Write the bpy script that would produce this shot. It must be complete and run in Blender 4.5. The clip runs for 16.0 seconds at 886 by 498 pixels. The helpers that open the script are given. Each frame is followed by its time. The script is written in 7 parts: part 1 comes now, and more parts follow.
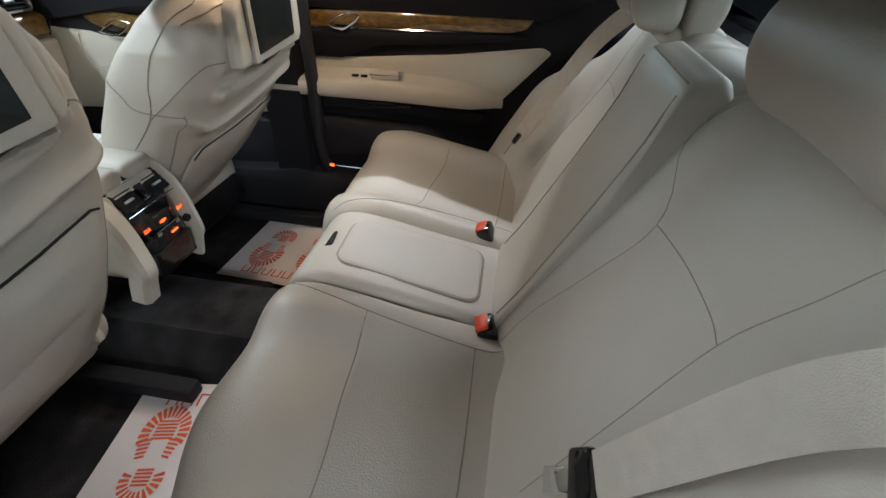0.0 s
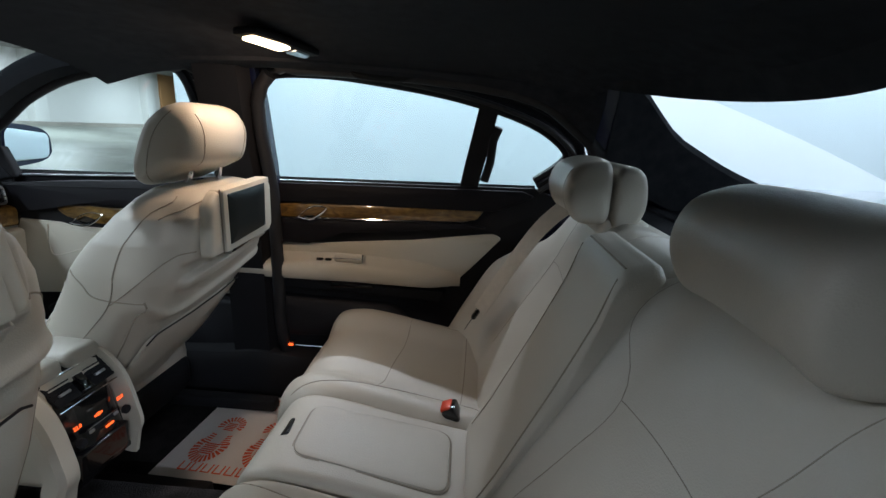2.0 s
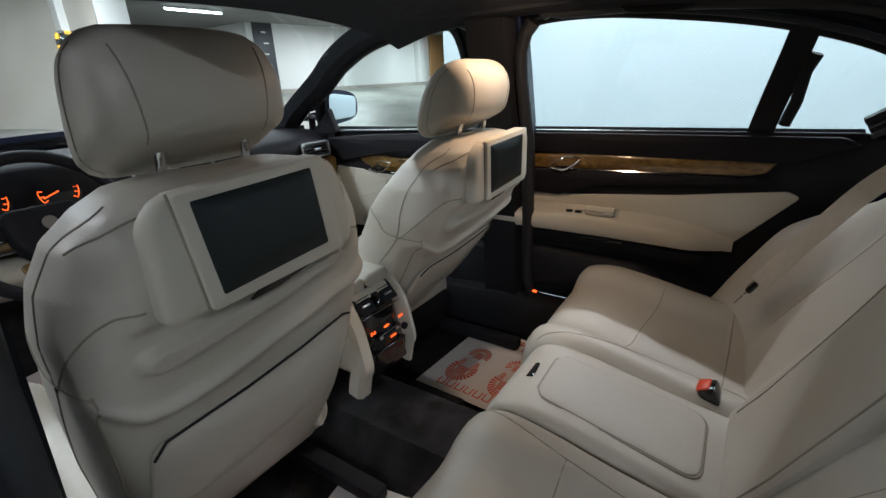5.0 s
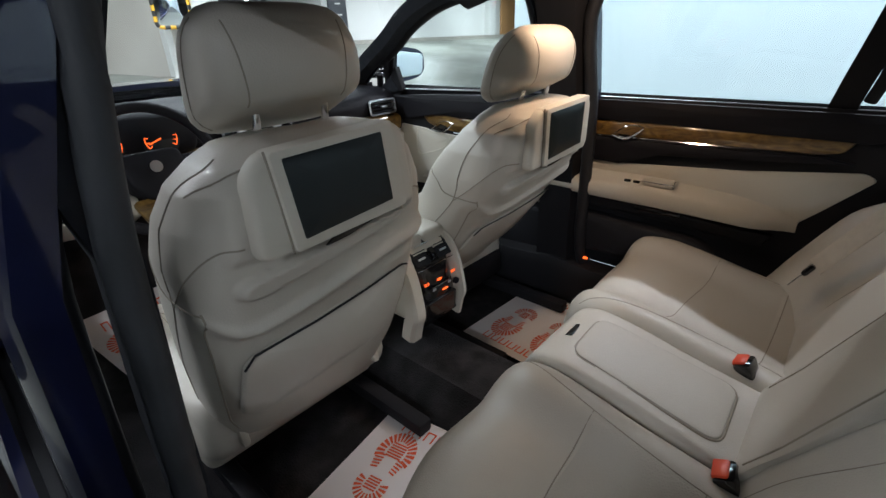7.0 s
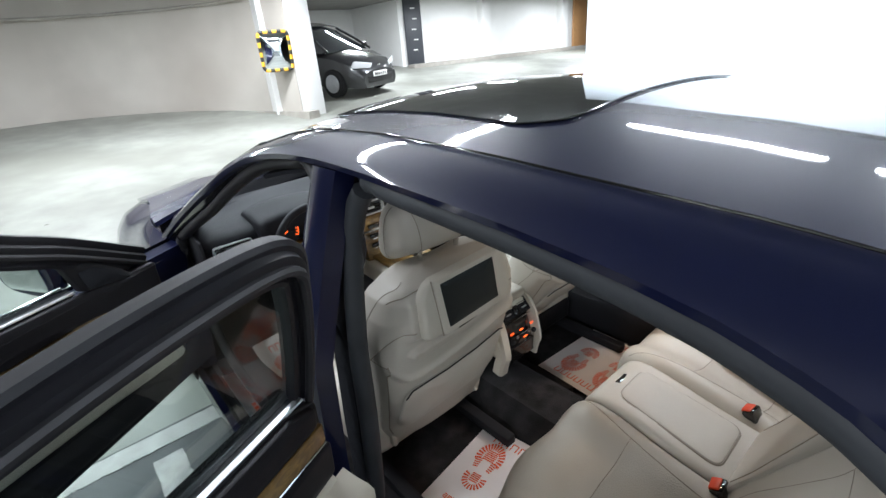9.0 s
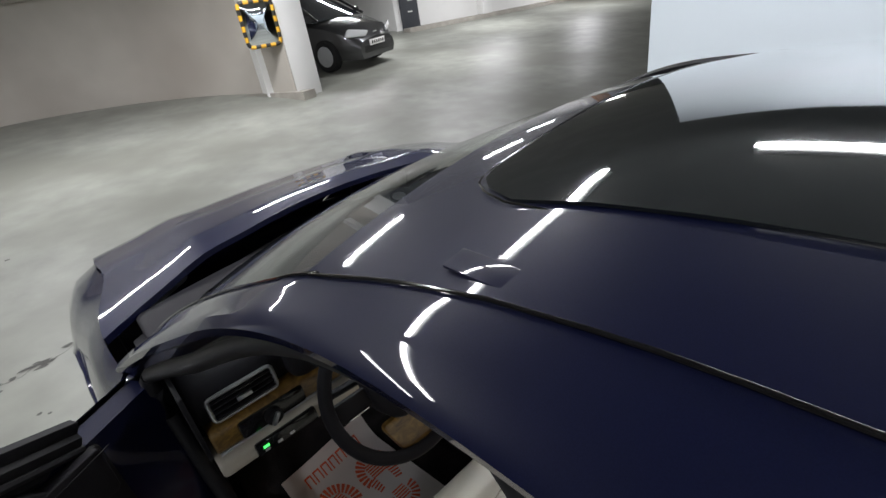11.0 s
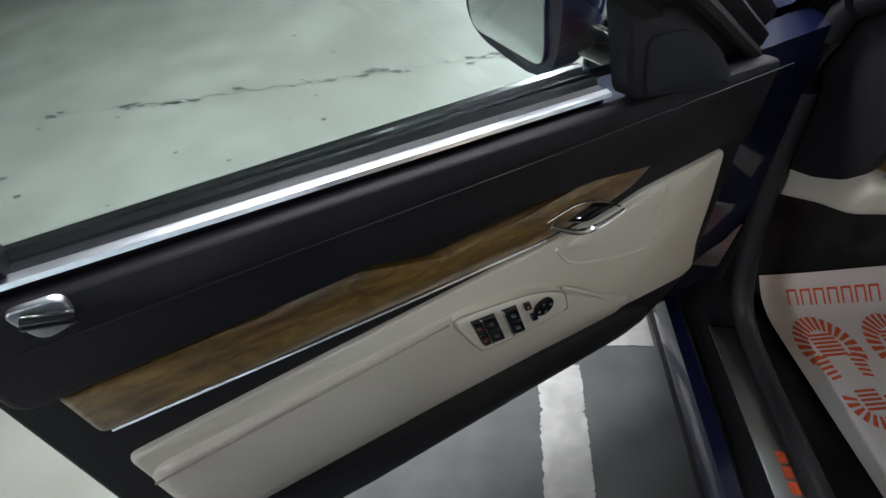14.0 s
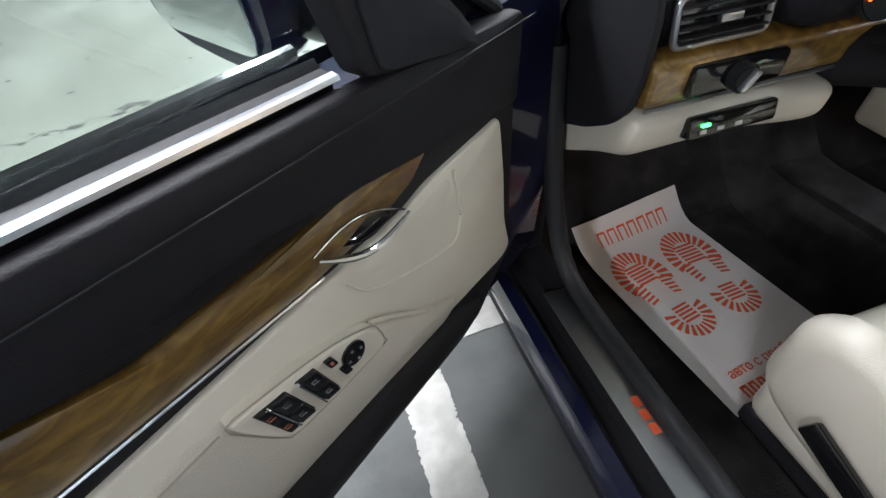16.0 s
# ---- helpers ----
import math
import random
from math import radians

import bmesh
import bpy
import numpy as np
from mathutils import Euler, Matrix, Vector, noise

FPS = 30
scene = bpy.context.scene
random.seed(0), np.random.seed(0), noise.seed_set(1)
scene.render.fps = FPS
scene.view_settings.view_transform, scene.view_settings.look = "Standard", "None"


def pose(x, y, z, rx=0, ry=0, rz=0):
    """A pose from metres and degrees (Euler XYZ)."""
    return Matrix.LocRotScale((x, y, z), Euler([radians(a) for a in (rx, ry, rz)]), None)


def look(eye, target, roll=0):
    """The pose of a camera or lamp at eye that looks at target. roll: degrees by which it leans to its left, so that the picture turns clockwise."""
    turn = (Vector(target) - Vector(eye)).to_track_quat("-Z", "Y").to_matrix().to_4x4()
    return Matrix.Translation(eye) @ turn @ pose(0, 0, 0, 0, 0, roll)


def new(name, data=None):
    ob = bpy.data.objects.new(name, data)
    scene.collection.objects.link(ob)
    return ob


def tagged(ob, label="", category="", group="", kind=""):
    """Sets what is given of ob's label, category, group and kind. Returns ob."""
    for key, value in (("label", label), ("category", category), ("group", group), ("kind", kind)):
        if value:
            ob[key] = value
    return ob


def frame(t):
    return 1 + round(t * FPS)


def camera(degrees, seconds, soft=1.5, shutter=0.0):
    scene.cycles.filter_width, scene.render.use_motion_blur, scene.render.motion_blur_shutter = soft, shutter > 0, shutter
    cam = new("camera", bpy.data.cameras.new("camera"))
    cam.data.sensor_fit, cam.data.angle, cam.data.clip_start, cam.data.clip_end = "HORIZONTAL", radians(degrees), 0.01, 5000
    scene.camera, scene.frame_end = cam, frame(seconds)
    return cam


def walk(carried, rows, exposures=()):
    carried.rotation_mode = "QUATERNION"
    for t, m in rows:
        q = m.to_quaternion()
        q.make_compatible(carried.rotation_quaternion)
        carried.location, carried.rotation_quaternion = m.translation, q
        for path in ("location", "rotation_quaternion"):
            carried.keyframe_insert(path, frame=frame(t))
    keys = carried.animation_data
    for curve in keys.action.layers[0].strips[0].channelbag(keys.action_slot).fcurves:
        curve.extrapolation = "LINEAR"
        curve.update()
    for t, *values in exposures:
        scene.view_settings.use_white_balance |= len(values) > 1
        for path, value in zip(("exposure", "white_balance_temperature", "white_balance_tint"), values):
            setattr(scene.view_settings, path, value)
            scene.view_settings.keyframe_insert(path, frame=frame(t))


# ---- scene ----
cam = camera(87.5, 16.0)
PATH = [
    (0, (-0.74, 0.977, 1.13), (0.872, 1.233, -0.025), 1.6),
    (0.5, (-0.746, 0.982, 1.141), (1.008, 1.147, 0.193), 2.9),
    (1, (-0.754, 0.985, 1.149), (1.105, 1.156, 0.433), 2.4),
    (1.5, (-0.753, 0.982, 1.153), (1.158, 1.141, 0.582), 2.1),
    (2, (-0.753, 0.988, 1.151), (1.181, 1.126, 0.662), 2.0),
    (2.5, (-0.748, 0.992, 1.15), (1.182, 1.172, 0.657), 1.4),
    (3, (-0.74, 0.997, 1.147), (1.151, 1.345, 0.598), 0.4),
    (3.5, (-0.736, 1.009, 1.147), (1.084, 1.573, 0.539), -1.0),
    (4, (-0.74, 1.019, 1.151), (0.984, 1.805, 0.51), -2.4),
    (4.5, (-0.745, 1.02, 1.154), (0.862, 2.009, 0.492), -2.7),
    (5, (-0.751, 1.023, 1.155), (0.799, 2.082, 0.464), -2.8),
    (5.2, (-0.749, 1.022, 1.157), (0.757, 2.139, 0.461), -3.1),
    (7.3, (-0.837, 0.949, 1.201), (0.504, 2.163, 0.348), -1.9),
    (7.5, (-0.872, 0.925, 1.22), (0.464, 2.144, 0.365), -2.1),
    (8, (-0.985, 0.829, 1.32), (0.306, 2.09, 0.458), -3.1),
    (8.5, (-1.116, 0.725, 1.459), (0.097, 2.07, 0.61), -4.4),
    (9, (-1.1, 0.773, 1.573), (0.05, 2.199, 0.769), -5.0),
    (9.2, (-1.028, 0.836, 1.574), (0.105, 2.283, 0.783), -4.6),
    (11.3, (-0.776, 1.723, 1.605), (0.285, 3.113, 0.633), -10.2),
    (11.5, (-0.802, 1.722, 1.601), (0.205, 3.13, 0.6), -10.3),
    (12, (-0.939, 1.752, 1.541), (-0.254, 3.309, 0.49), -9.1),
    (12.5, (-1.139, 1.878, 1.451), (-0.822, 3.485, 0.304), -8.9),
    (13, (-1.217, 1.933, 1.348), (-1.284, 3.516, 0.128), -7.6),
    (13.5, (-1.259, 1.989, 1.264), (-1.447, 3.491, -0.043), -6.2),
    (14, (-1.298, 2.029, 1.192), (-1.551, 3.468, -0.173), -5.9),
    (14.5, (-1.29, 2.057, 1.143), (-1.512, 3.46, -0.265), -5.9),
    (15, (-1.271, 2.087, 1.122), (-1.358, 3.496, -0.295), -5.8),
    (15.5, (-1.242, 2.122, 1.113), (-1.119, 3.533, -0.299), -5.8),
    (16, (-1.208, 2.143, 1.117), (-0.84, 3.523, -0.283), -5.3),
]
from mathutils.bvhtree import BVHTree

walk(cam, [(t, look(eye, target, roll)) for t, eye, target, roll in PATH],
     exposures=[(0.0, 0.62, 6200, 10), (0.8, 0.4, 5850, 10), (1.5, -0.02, 5850, 9), (3.0, 0.0, 5900, 9), (4.0, 0.16, 6100, 9), (5.2, 0.08, 6200, 11), (7.3, 0.22, 6100, 12), (7.6, 0.35, 6000, 12), (8.1, 1.0, 6000, 11), (8.6, 0.9, 6150, 11), (9.2, 0.45, 6250, 12), (11.3, -0.6, 6700, 15), (12.1, -0.65, 6800, 15), (12.6, -0.15, 6600, 14), (13.4, 0.38, 6450, 13), (15.0, 0.88, 6450, 13), (16.0, 1.12, 6450, 13)])

# ---- world and lights ----
world = bpy.data.worlds.new("world")
scene.world = world
world.use_nodes = True
world.node_tree.nodes["Background"].inputs[0].default_value = (0.72, 0.86, 1.0, 1)
world.node_tree.nodes["Background"].inputs[1].default_value = 0.25


def area_lamp(name, loc, target, sx, sy, watts, colour=(1, 0.97, 0.92)):
    d = bpy.data.lights.new(name, "AREA")
    d.shape, d.size, d.size_y, d.energy, d.color = "RECTANGLE", sx, sy, watts, colour
    ob = new(name, d)
    ob.matrix_world = look(loc, target)
    return ob


# ---- materials ----
def material(name, base, rough=0.5, metal=0.0, coat=0.0, spec=0.5, var=0.0, scale=8.0, bump=0.0, bscale=200.0, dist=0.002,
             second=None, second_scale=2.0, emit=None, power=0.0, alpha=None, trans=0.0, ior=1.45):
    m = bpy.data.materials.new(name)
    m.use_nodes = True
    nt = m.node_tree
    n, l = nt.nodes, nt.links
    b = n["Principled BSDF"]
    b.inputs["Base Color"].default_value = (*base, 1)
    b.inputs["Roughness"].default_value = rough
    b.inputs["Metallic"].default_value = metal
    b.inputs["Coat Weight"].default_value = coat
    b.inputs["Coat Roughness"].default_value = 0.03
    b.inputs["Specular IOR Level"].default_value = spec
    b.inputs["IOR"].default_value = ior
    b.inputs["Transmission Weight"].default_value = trans
    tc = n.new("ShaderNodeTexCoord")
    if var or second:
        t1 = n.new("ShaderNodeTexNoise")
        t1.inputs["Scale"].default_value, t1.inputs["Detail"].default_value = scale, 6
        l.new(tc.outputs["Object"], t1.inputs["Vector"])
        t2 = n.new("ShaderNodeTexNoise")
        t2.inputs["Scale"].default_value, t2.inputs["Detail"].default_value = second_scale, 3
        l.new(tc.outputs["Object"], t2.inputs["Vector"])
        r = n.new("ShaderNodeValToRGB")
        lo = [c * (1 - var) for c in base]
        hi = [min(1, c * (1 + var)) for c in base]
        r.color_ramp.elements[0].position, r.color_ramp.elements[1].position = 0.3, 0.7
        r.color_ramp.elements[0].color, r.color_ramp.elements[1].color = (*lo, 1), (*hi, 1)
        l.new(t1.outputs["Fac"], r.inputs["Fac"])
        mix = n.new("ShaderNodeMix")
        mix.data_type = "RGBA"
        r2 = n.new("ShaderNodeValToRGB")
        r2.color_ramp.elements[0].position, r2.color_ramp.elements[1].position = 0.42, 0.66
        l.new(t2.outputs["Fac"], r2.inputs["Fac"])
        l.new(r2.outputs["Color"], mix.inputs["Factor"])
        l.new(r.outputs["Color"], mix.inputs["A"])
        mix.inputs["B"].default_value = (*(second or [c * (1 - var * 0.6) for c in base]), 1)
        l.new(mix.outputs["Result"], b.inputs["Base Color"])
        rr = n.new("ShaderNodeMapRange")
        rr.inputs["To Min"].default_value, rr.inputs["To Max"].default_value = max(0.02, rough - 0.07), min(1, rough + 0.09)
        l.new(t2.outputs["Fac"], rr.inputs["Value"])
        l.new(rr.outputs["Result"], b.inputs["Roughness"])
    if bump:
        t3 = n.new("ShaderNodeTexVoronoi" if bscale > 250 else "ShaderNodeTexNoise")
        t3.inputs["Scale"].default_value = bscale
        l.new(tc.outputs["Object"], t3.inputs["Vector"])
        bp = n.new("ShaderNodeBump")
        bp.inputs["Strength"].default_value, bp.inputs["Distance"].default_value = bump, dist
        l.new(t3.outputs[0], bp.inputs["Height"])
        l.new(bp.outputs["Normal"], b.inputs["Normal"])
    if emit:
        b.inputs["Emission Color"].default_value = (*emit, 1)
        b.inputs["Emission Strength"].default_value = power
    if alpha is not None:
        b.inputs["Alpha"].default_value = alpha
    return m


LEATHER = material("cream leather", (0.545, 0.508, 0.445), 0.36, var=0.05, scale=3, bump=0.25, bscale=420, dist=0.0012, second=(0.49, 0.452, 0.39), second_scale=2.5)
LEATHER_PERF = material("perforated cream leather", (0.53, 0.495, 0.435), 0.5, var=0.06, scale=3, bump=0.5, bscale=330, dist=0.0015, second=(0.50, 0.47, 0.415), second_scale=3)
CREAM = material("cream plastic", (0.60, 0.56, 0.48), 0.5, var=0.04, scale=4, bump=0.12, bscale=600, dist=0.0006)
SEAM = material("seam thread shadow", (0.31, 0.275, 0.225), 0.8)
DARK = material("anthracite grained plastic", (0.016, 0.016, 0.019), 0.6, spec=0.25, var=0.2, scale=5, bump=0.2, bscale=500, dist=0.0008)
DARK_LEATHER = material("black stitched leather", (0.0125, 0.012, 0.0155), 0.55, spec=0.22, var=0.15, scale=6, bump=0.25, bscale=380, dist=0.001)
LINER = material("anthracite headliner cloth", (0.030, 0.032, 0.038), 0.95, var=0.2, scale=30, bump=0.3, bscale=900, dist=0.001, spec=0.1)
CARPET = material("black velour carpet", (0.036, 0.034, 0.035), 0.97, var=0.5, scale=14, bump=0.8, bscale=240, dist=0.004, second=(0.020, 0.019, 0.020), second_scale=5, spec=0.1)
SEAL = material("black door seal", (0.018, 0.018, 0.021), 0.5, var=0.2, scale=10)
RUBBER = material("door seal rubber", (0.045, 0.049, 0.056), 0.55, var=0.2, scale=10)
GLOSS = material("piano black plastic", (0.008, 0.008, 0.009), 0.12, coat=0.5)
SCREEN = material("screen glass", (0.006, 0.011, 0.013), 0.38)
CHROME = material("chrome", (0.82, 0.84, 0.86), 0.10, metal=1.0)
SATIN = material("satin aluminium", (0.62, 0.64, 0.67), 0.32, metal=1.0, var=0.06, scale=30)
PAINT = material("deep navy metallic paint", (0.0060, 0.0085, 0.036), 0.38, metal=0.0, coat=1.0, spec=0.12, var=0.15, scale=900)
GLASS_BLACK = material("tinted roof glass", (0.016, 0.019, 0.021), 0.04, coat=1.0)
RED = material("red release button", (0.75, 0.07, 0.02), 0.4)
TYRE = material("tyre rubber", (0.02, 0.02, 0.021), 0.8, var=0.2)
ALLOY = material("silver alloy", (0.55, 0.56, 0.58), 0.3, metal=0.9)
PAPER = material("white floor paper", (0.84, 0.80, 0.79), 0.75, var=0.03, scale=6, bump=0.25, bscale=9, dist=0.006, second=(0.80, 0.745, 0.725), second_scale=5)
PRINT = material("red print", (0.78, 0.13, 0.05), 0.8)
BELT = material("beige seat belt webbing", (0.60, 0.55, 0.47), 0.6, var=0.05, scale=60, bump=0.4, bscale=700, dist=0.001)
ORANGE = material("amber display", (0.02, 0.005, 0.002), 0.4, emit=(1.0, 0.11, 0.015), power=2.2)
GREEN = material("green lamp", (0.0, 0.05, 0.0), 0.4, emit=(0.05, 1.0, 0.15), power=3.0)
MIRROR = material("mirror glass", (0.86, 0.9, 0.92), 0.02, metal=1.0)


def wood_material():
    m = bpy.data.materials.new("burl walnut veneer")
    m.use_nodes = True
    n, l = m.node_tree.nodes, m.node_tree.links
    b = n["Principled BSDF"]
    tc, t1, t2, r = n.new("ShaderNodeTexCoord"), n.new("ShaderNodeTexNoise"), n.new("ShaderNodeTexNoise"), n.new("ShaderNodeValToRGB")
    mp = n.new("ShaderNodeMapping")
    mp.inputs["Scale"].default_value = (1.0, 0.55, 1.6)
    l.new(tc.outputs["Object"], mp.inputs["Vector"])
    t2.inputs["Scale"].default_value, t2.inputs["Detail"].default_value = 11, 5
    l.new(mp.outputs["Vector"], t2.inputs["Vector"])
    t1.inputs["Scale"].default_value, t1.inputs["Detail"].default_value, t1.inputs["Distortion"].default_value = 26, 9, 2.2
    l.new(mp.outputs["Vector"], t1.inputs["Vector"])
    add = n.new("ShaderNodeMath")
    add.operation = "MULTIPLY_ADD"
    add.inputs[1].default_value = 0.55
    l.new(t1.outputs["Fac"], add.inputs[0])
    half = n.new("ShaderNodeMath")
    half.operation = "MULTIPLY"
    half.inputs[1].default_value = 0.45
    l.new(t2.outputs["Fac"], half.inputs[0])
    l.new(half.outputs[0], add.inputs[2])
    e = r.color_ramp.elements
    e[0].position, e[0].color = 0.33, (0.055, 0.028, 0.006, 1)
    e[1].position, e[1].color = 0.68, (0.32, 0.195, 0.045, 1)
    e2 = e.new(0.5)
    e2.color = (0.165, 0.093, 0.021, 1)
    l.new(add.outputs[0], r.inputs["Fac"])
    l.new(r.outputs["Color"], b.inputs["Base Color"])
    b.inputs["Roughness"].default_value = 0.35
    b.inputs["Coat Weight"].default_value, b.inputs["Coat Roughness"].default_value = 1.0, 0.04
    return m


WOOD = wood_material()


def glass_material(name, tint, rough=0.0):
    m = bpy.data.materials.new(name)
    m.use_nodes = True
    n, l = m.node_tree.nodes, m.node_tree.links
    out = n["Material Output"]
    tr, gl, mx, fr = n.new("ShaderNodeBsdfTransparent"), n.new("ShaderNodeBsdfGlossy"), n.new("ShaderNodeMixShader"), n.new("ShaderNodeLayerWeight")
    tr.inputs["Color"].default_value = (*tint, 1)
    gl.inputs["Roughness"].default_value = rough
    fr.inputs["Blend"].default_value = 0.5
    pw, ma = n.new("ShaderNodeMath"), n.new("ShaderNodeMath")
    pw.operation, ma.operation = "POWER", "MULTIPLY_ADD"
    pw.inputs[1].default_value, ma.inputs[1].default_value, ma.inputs[2].default_value = 5.0, 0.92, 0.04
    l.new(fr.outputs["Facing"], pw.inputs[0])
    l.new(pw.outputs[0], ma.inputs[0])
    l.new(ma.outputs[0], mx.inputs["Fac"])
    l.new(tr.outputs["BSDF"], mx.inputs[1])
    l.new(gl.outputs["BSDF"], mx.inputs[2])
    l.new(mx.outputs["Shader"], out.inputs["Surface"])
    return m


GLASS = glass_material("clear car glass", (0.86, 0.92, 0.91))


# ---- mesh helpers ----
def finish(bm, angle=38):
    bmesh.ops.recalc_face_normals(bm, faces=bm.faces[:])
    lim = radians(angle)
    for f in bm.faces:
        f.smooth = True
    for e in bm.edges:
        if len(e.link_faces) == 2 and e.calc_face_angle(0) > lim:
            e.smooth = False


def part(name, bm, mat, parent=None, label="", angle=38):
    """Links a bmesh as one mesh object, under a thing or a part."""
    finish(bm, angle)
    me = bpy.data.meshes.new(name)
    bm.to_mesh(me)
    bm.free()
    for mm in (mat if isinstance(mat, (list, tuple)) else [mat]):
        me.materials.append(mm)
    ob = new(name, me)
    if parent is not None:
        ob.parent = parent
    if label:
        ob["label"] = label
    return ob


def empty(name, label, category, group="", kind=""):
    ob = new(name)
    ob.empty_display_size = 0.1
    return tagged(ob, label, category, group, kind)


def smooth_line(pts, n=6, closed=False):
    """A Catmull-Rom line through points, n steps a piece."""
    p = [Vector(q) for q in pts]
    out, k = [], len(p)
    last = k if closed else k - 1
    for i in range(last):
        a, b, c, d = (p[(i - 1) % k], p[i], p[(i + 1) % k], p[(i + 2) % k]) if closed else (p[max(i - 1, 0)], p[i], p[i + 1], p[min(i + 2, k - 1)])
        for j in range(n):
            t = j / n
            out.append(0.5 * ((2 * b) + (c - a) * t + (2 * a - 5 * b + 4 * c - d) * t * t + (3 * b - a - 3 * c + d) * t ** 3))
    if not closed:
        out.append(p[-1])
    return out


def sheet(bm, rows, closed_u=False, closed_v=False):
    """Quads through a grid of points."""
    vs = [[bm.verts.new(p) for p in row] for row in rows]
    nu, nv = len(vs), len(vs[0])
    for i in range(nu if closed_u else nu - 1):
        for j in range(nv if closed_v else nv - 1):
            q = [vs[i][j], vs[(i + 1) % nu][j], vs[(i + 1) % nu][(j + 1) % nv], vs[i][(j + 1) % nv]]
            try:
                bm.faces.new(q)
            except ValueError:
                pass
    return vs


def slab(bm, rows, thick):
    """A grid of points with a thickness along its normals."""
    nu, nv = len(rows), len(rows[0])
    g = np.array([[tuple(p) for p in r] for r in rows], float)
    du, dv = np.gradient(g, axis=0), np.gradient(g, axis=1)
    nn = np.cross(du, dv)
    nn /= np.linalg.norm(nn, axis=-1, keepdims=True) + 1e-9
    low = g - nn * thick
    a = sheet(bm, g.tolist())
    b = sheet(bm, low.tolist())
    for i in range(nu - 1):
        bm.faces.new([a[i][0], a[i + 1][0], b[i + 1][0], b[i][0]])
        bm.faces.new([a[i][-1], a[i + 1][-1], b[i + 1][-1], b[i][-1]])
    for j in range(nv - 1):
        bm.faces.new([a[0][j], a[0][j + 1], b[0][j + 1], b[0][j]])
        bm.faces.new([a[-1][j], a[-1][j + 1], b[-1][j + 1], b[-1][j]])


def sweep(bm, pts, prof, up=(0, 0, 1), closed=False, scale=None):
    """A profile of (side, up) pairs along a line."""
    pts = [Vector(p) for p in pts]
    rows = []
    k = len(pts)
    for i, p in enumerate(pts):
        a, b = (pts[i - 1], pts[(i + 1) % k]) if closed else (pts[max(i - 1, 0)], pts[min(i + 1, k - 1)])
        t = (b - a).normalized()
        s = t.cross(Vector(up))
        s = s.normalized() if s.length > 1e-4 else Vector((1, 0, 0))
        u = s.cross(t).normalized()
        f = scale[i] if scale else 1.0
        rows.append([p + s * x * f + u * y * f for x, y in prof])
    v = sheet(bm, rows, closed_u=closed, closed_v=True)
    if not closed:
        bm.faces.new(v[0][::-1])
        bm.faces.new(v[-1])


def ring(r, n=10, ry=None):
    return [(r * math.cos(2 * math.pi * i / n), (ry or r) * math.sin(2 * math.pi * i / n)) for i in range(n)]


def tube(bm, pts, r, n=8, up=(0, 0, 1), closed=False, scale=None):
    sweep(bm, pts, ring(r, n), up, closed, scale)


def rbox(bm, size, m=Matrix(), bevel=0.006, seg=2):
    """A box with rounded edges at a pose."""
    r = bmesh.ops.create_cube(bm, size=1.0, matrix=Matrix.Diagonal((*size, 1)))
    vs = r["verts"]
    es = list({e for v in vs for e in v.link_edges})
    if bevel:
        got = bmesh.ops.bevel(bm, geom=es, offset=min(bevel, min(size) * 0.45), segments=seg, profile=0.5, affect="EDGES")
        vs = list({v for f in got["faces"] for v in f.verts} | {v for v in vs if v.is_valid})
    bmesh.ops.transform(bm, matrix=m, verts=vs)


def cyl(bm, r, h, m=Matrix(), n=24, r2=None, bevel=0.0):
    g = bmesh.ops.create_cone(bm, cap_ends=True, segments=n, radius1=r, radius2=r if r2 is None else r2, depth=h, matrix=m)
    if bevel:
        es = list({e for v in g["verts"] for e in v.link_edges if len(e.link_faces) == 2 and e.calc_face_angle(0) > 0.8})
        bmesh.ops.bevel(bm, geom=es, offset=bevel, segments=2, affect="EDGES")


def round_corners(poly, r=0.02, n=4):
    """A closed polygon of 2D points with its corners rounded."""
    out, k = [], len(poly)
    for i in range(k):
        p, a, b = Vector(poly[i]), Vector(poly[i - 1]), Vector(poly[(i + 1) % k])
        da, db = a - p, b - p
        rr = min(r, da.length * 0.45, db.length * 0.45)
        s, e = p + da.normalized() * rr, p + db.normalized() * rr
        for j in range(n + 1):
            t = j / n
            out.append((1 - t) ** 2 * s + 2 * t * (1 - t) * p + t * t * e)
    return out


def prism(bm, poly, depth, place, bevel=0.004, crown=0.0, rings=1):
    """A plate of 2D outline: place(u, v, w) gives its points; w from 0 to depth, with a rounded top edge and a crown."""
    c = sum((Vector(p) for p in poly), Vector((0, 0))) / len(poly)
    levels = [(0.0, 0.0), (0.0, max(depth - bevel, 0.0))]
    for k in (1, 2, 3):
        a = k / 3 * math.pi / 2
        levels.append((bevel * (1 - math.cos(a)), depth - bevel + bevel * math.sin(a)))
    rows = []
    for d, w in levels:
        rows.append([place(*(Vector(p) - (Vector(p) - c).normalized() * min(d, (Vector(p) - c).length * 0.9)), w) for p in poly])
    for k in range(1, rings + 1):
        s = 1 - k / (rings + 1)
        rows.append([place(*(c + (Vector(p) - (Vector(p) - c).normalized() * bevel - c) * s), depth + crown * (1 - s * s)) for p in poly])
    v = sheet(bm, rows, closed_v=True)
    bm.faces.new(v[0][::-1])
    top = bm.verts.new(place(c.x, c.y, depth + crown))
    for i in range(len(poly)):
        bm.faces.new([v[-1][i], v[-1][(i + 1) % len(poly)], top])


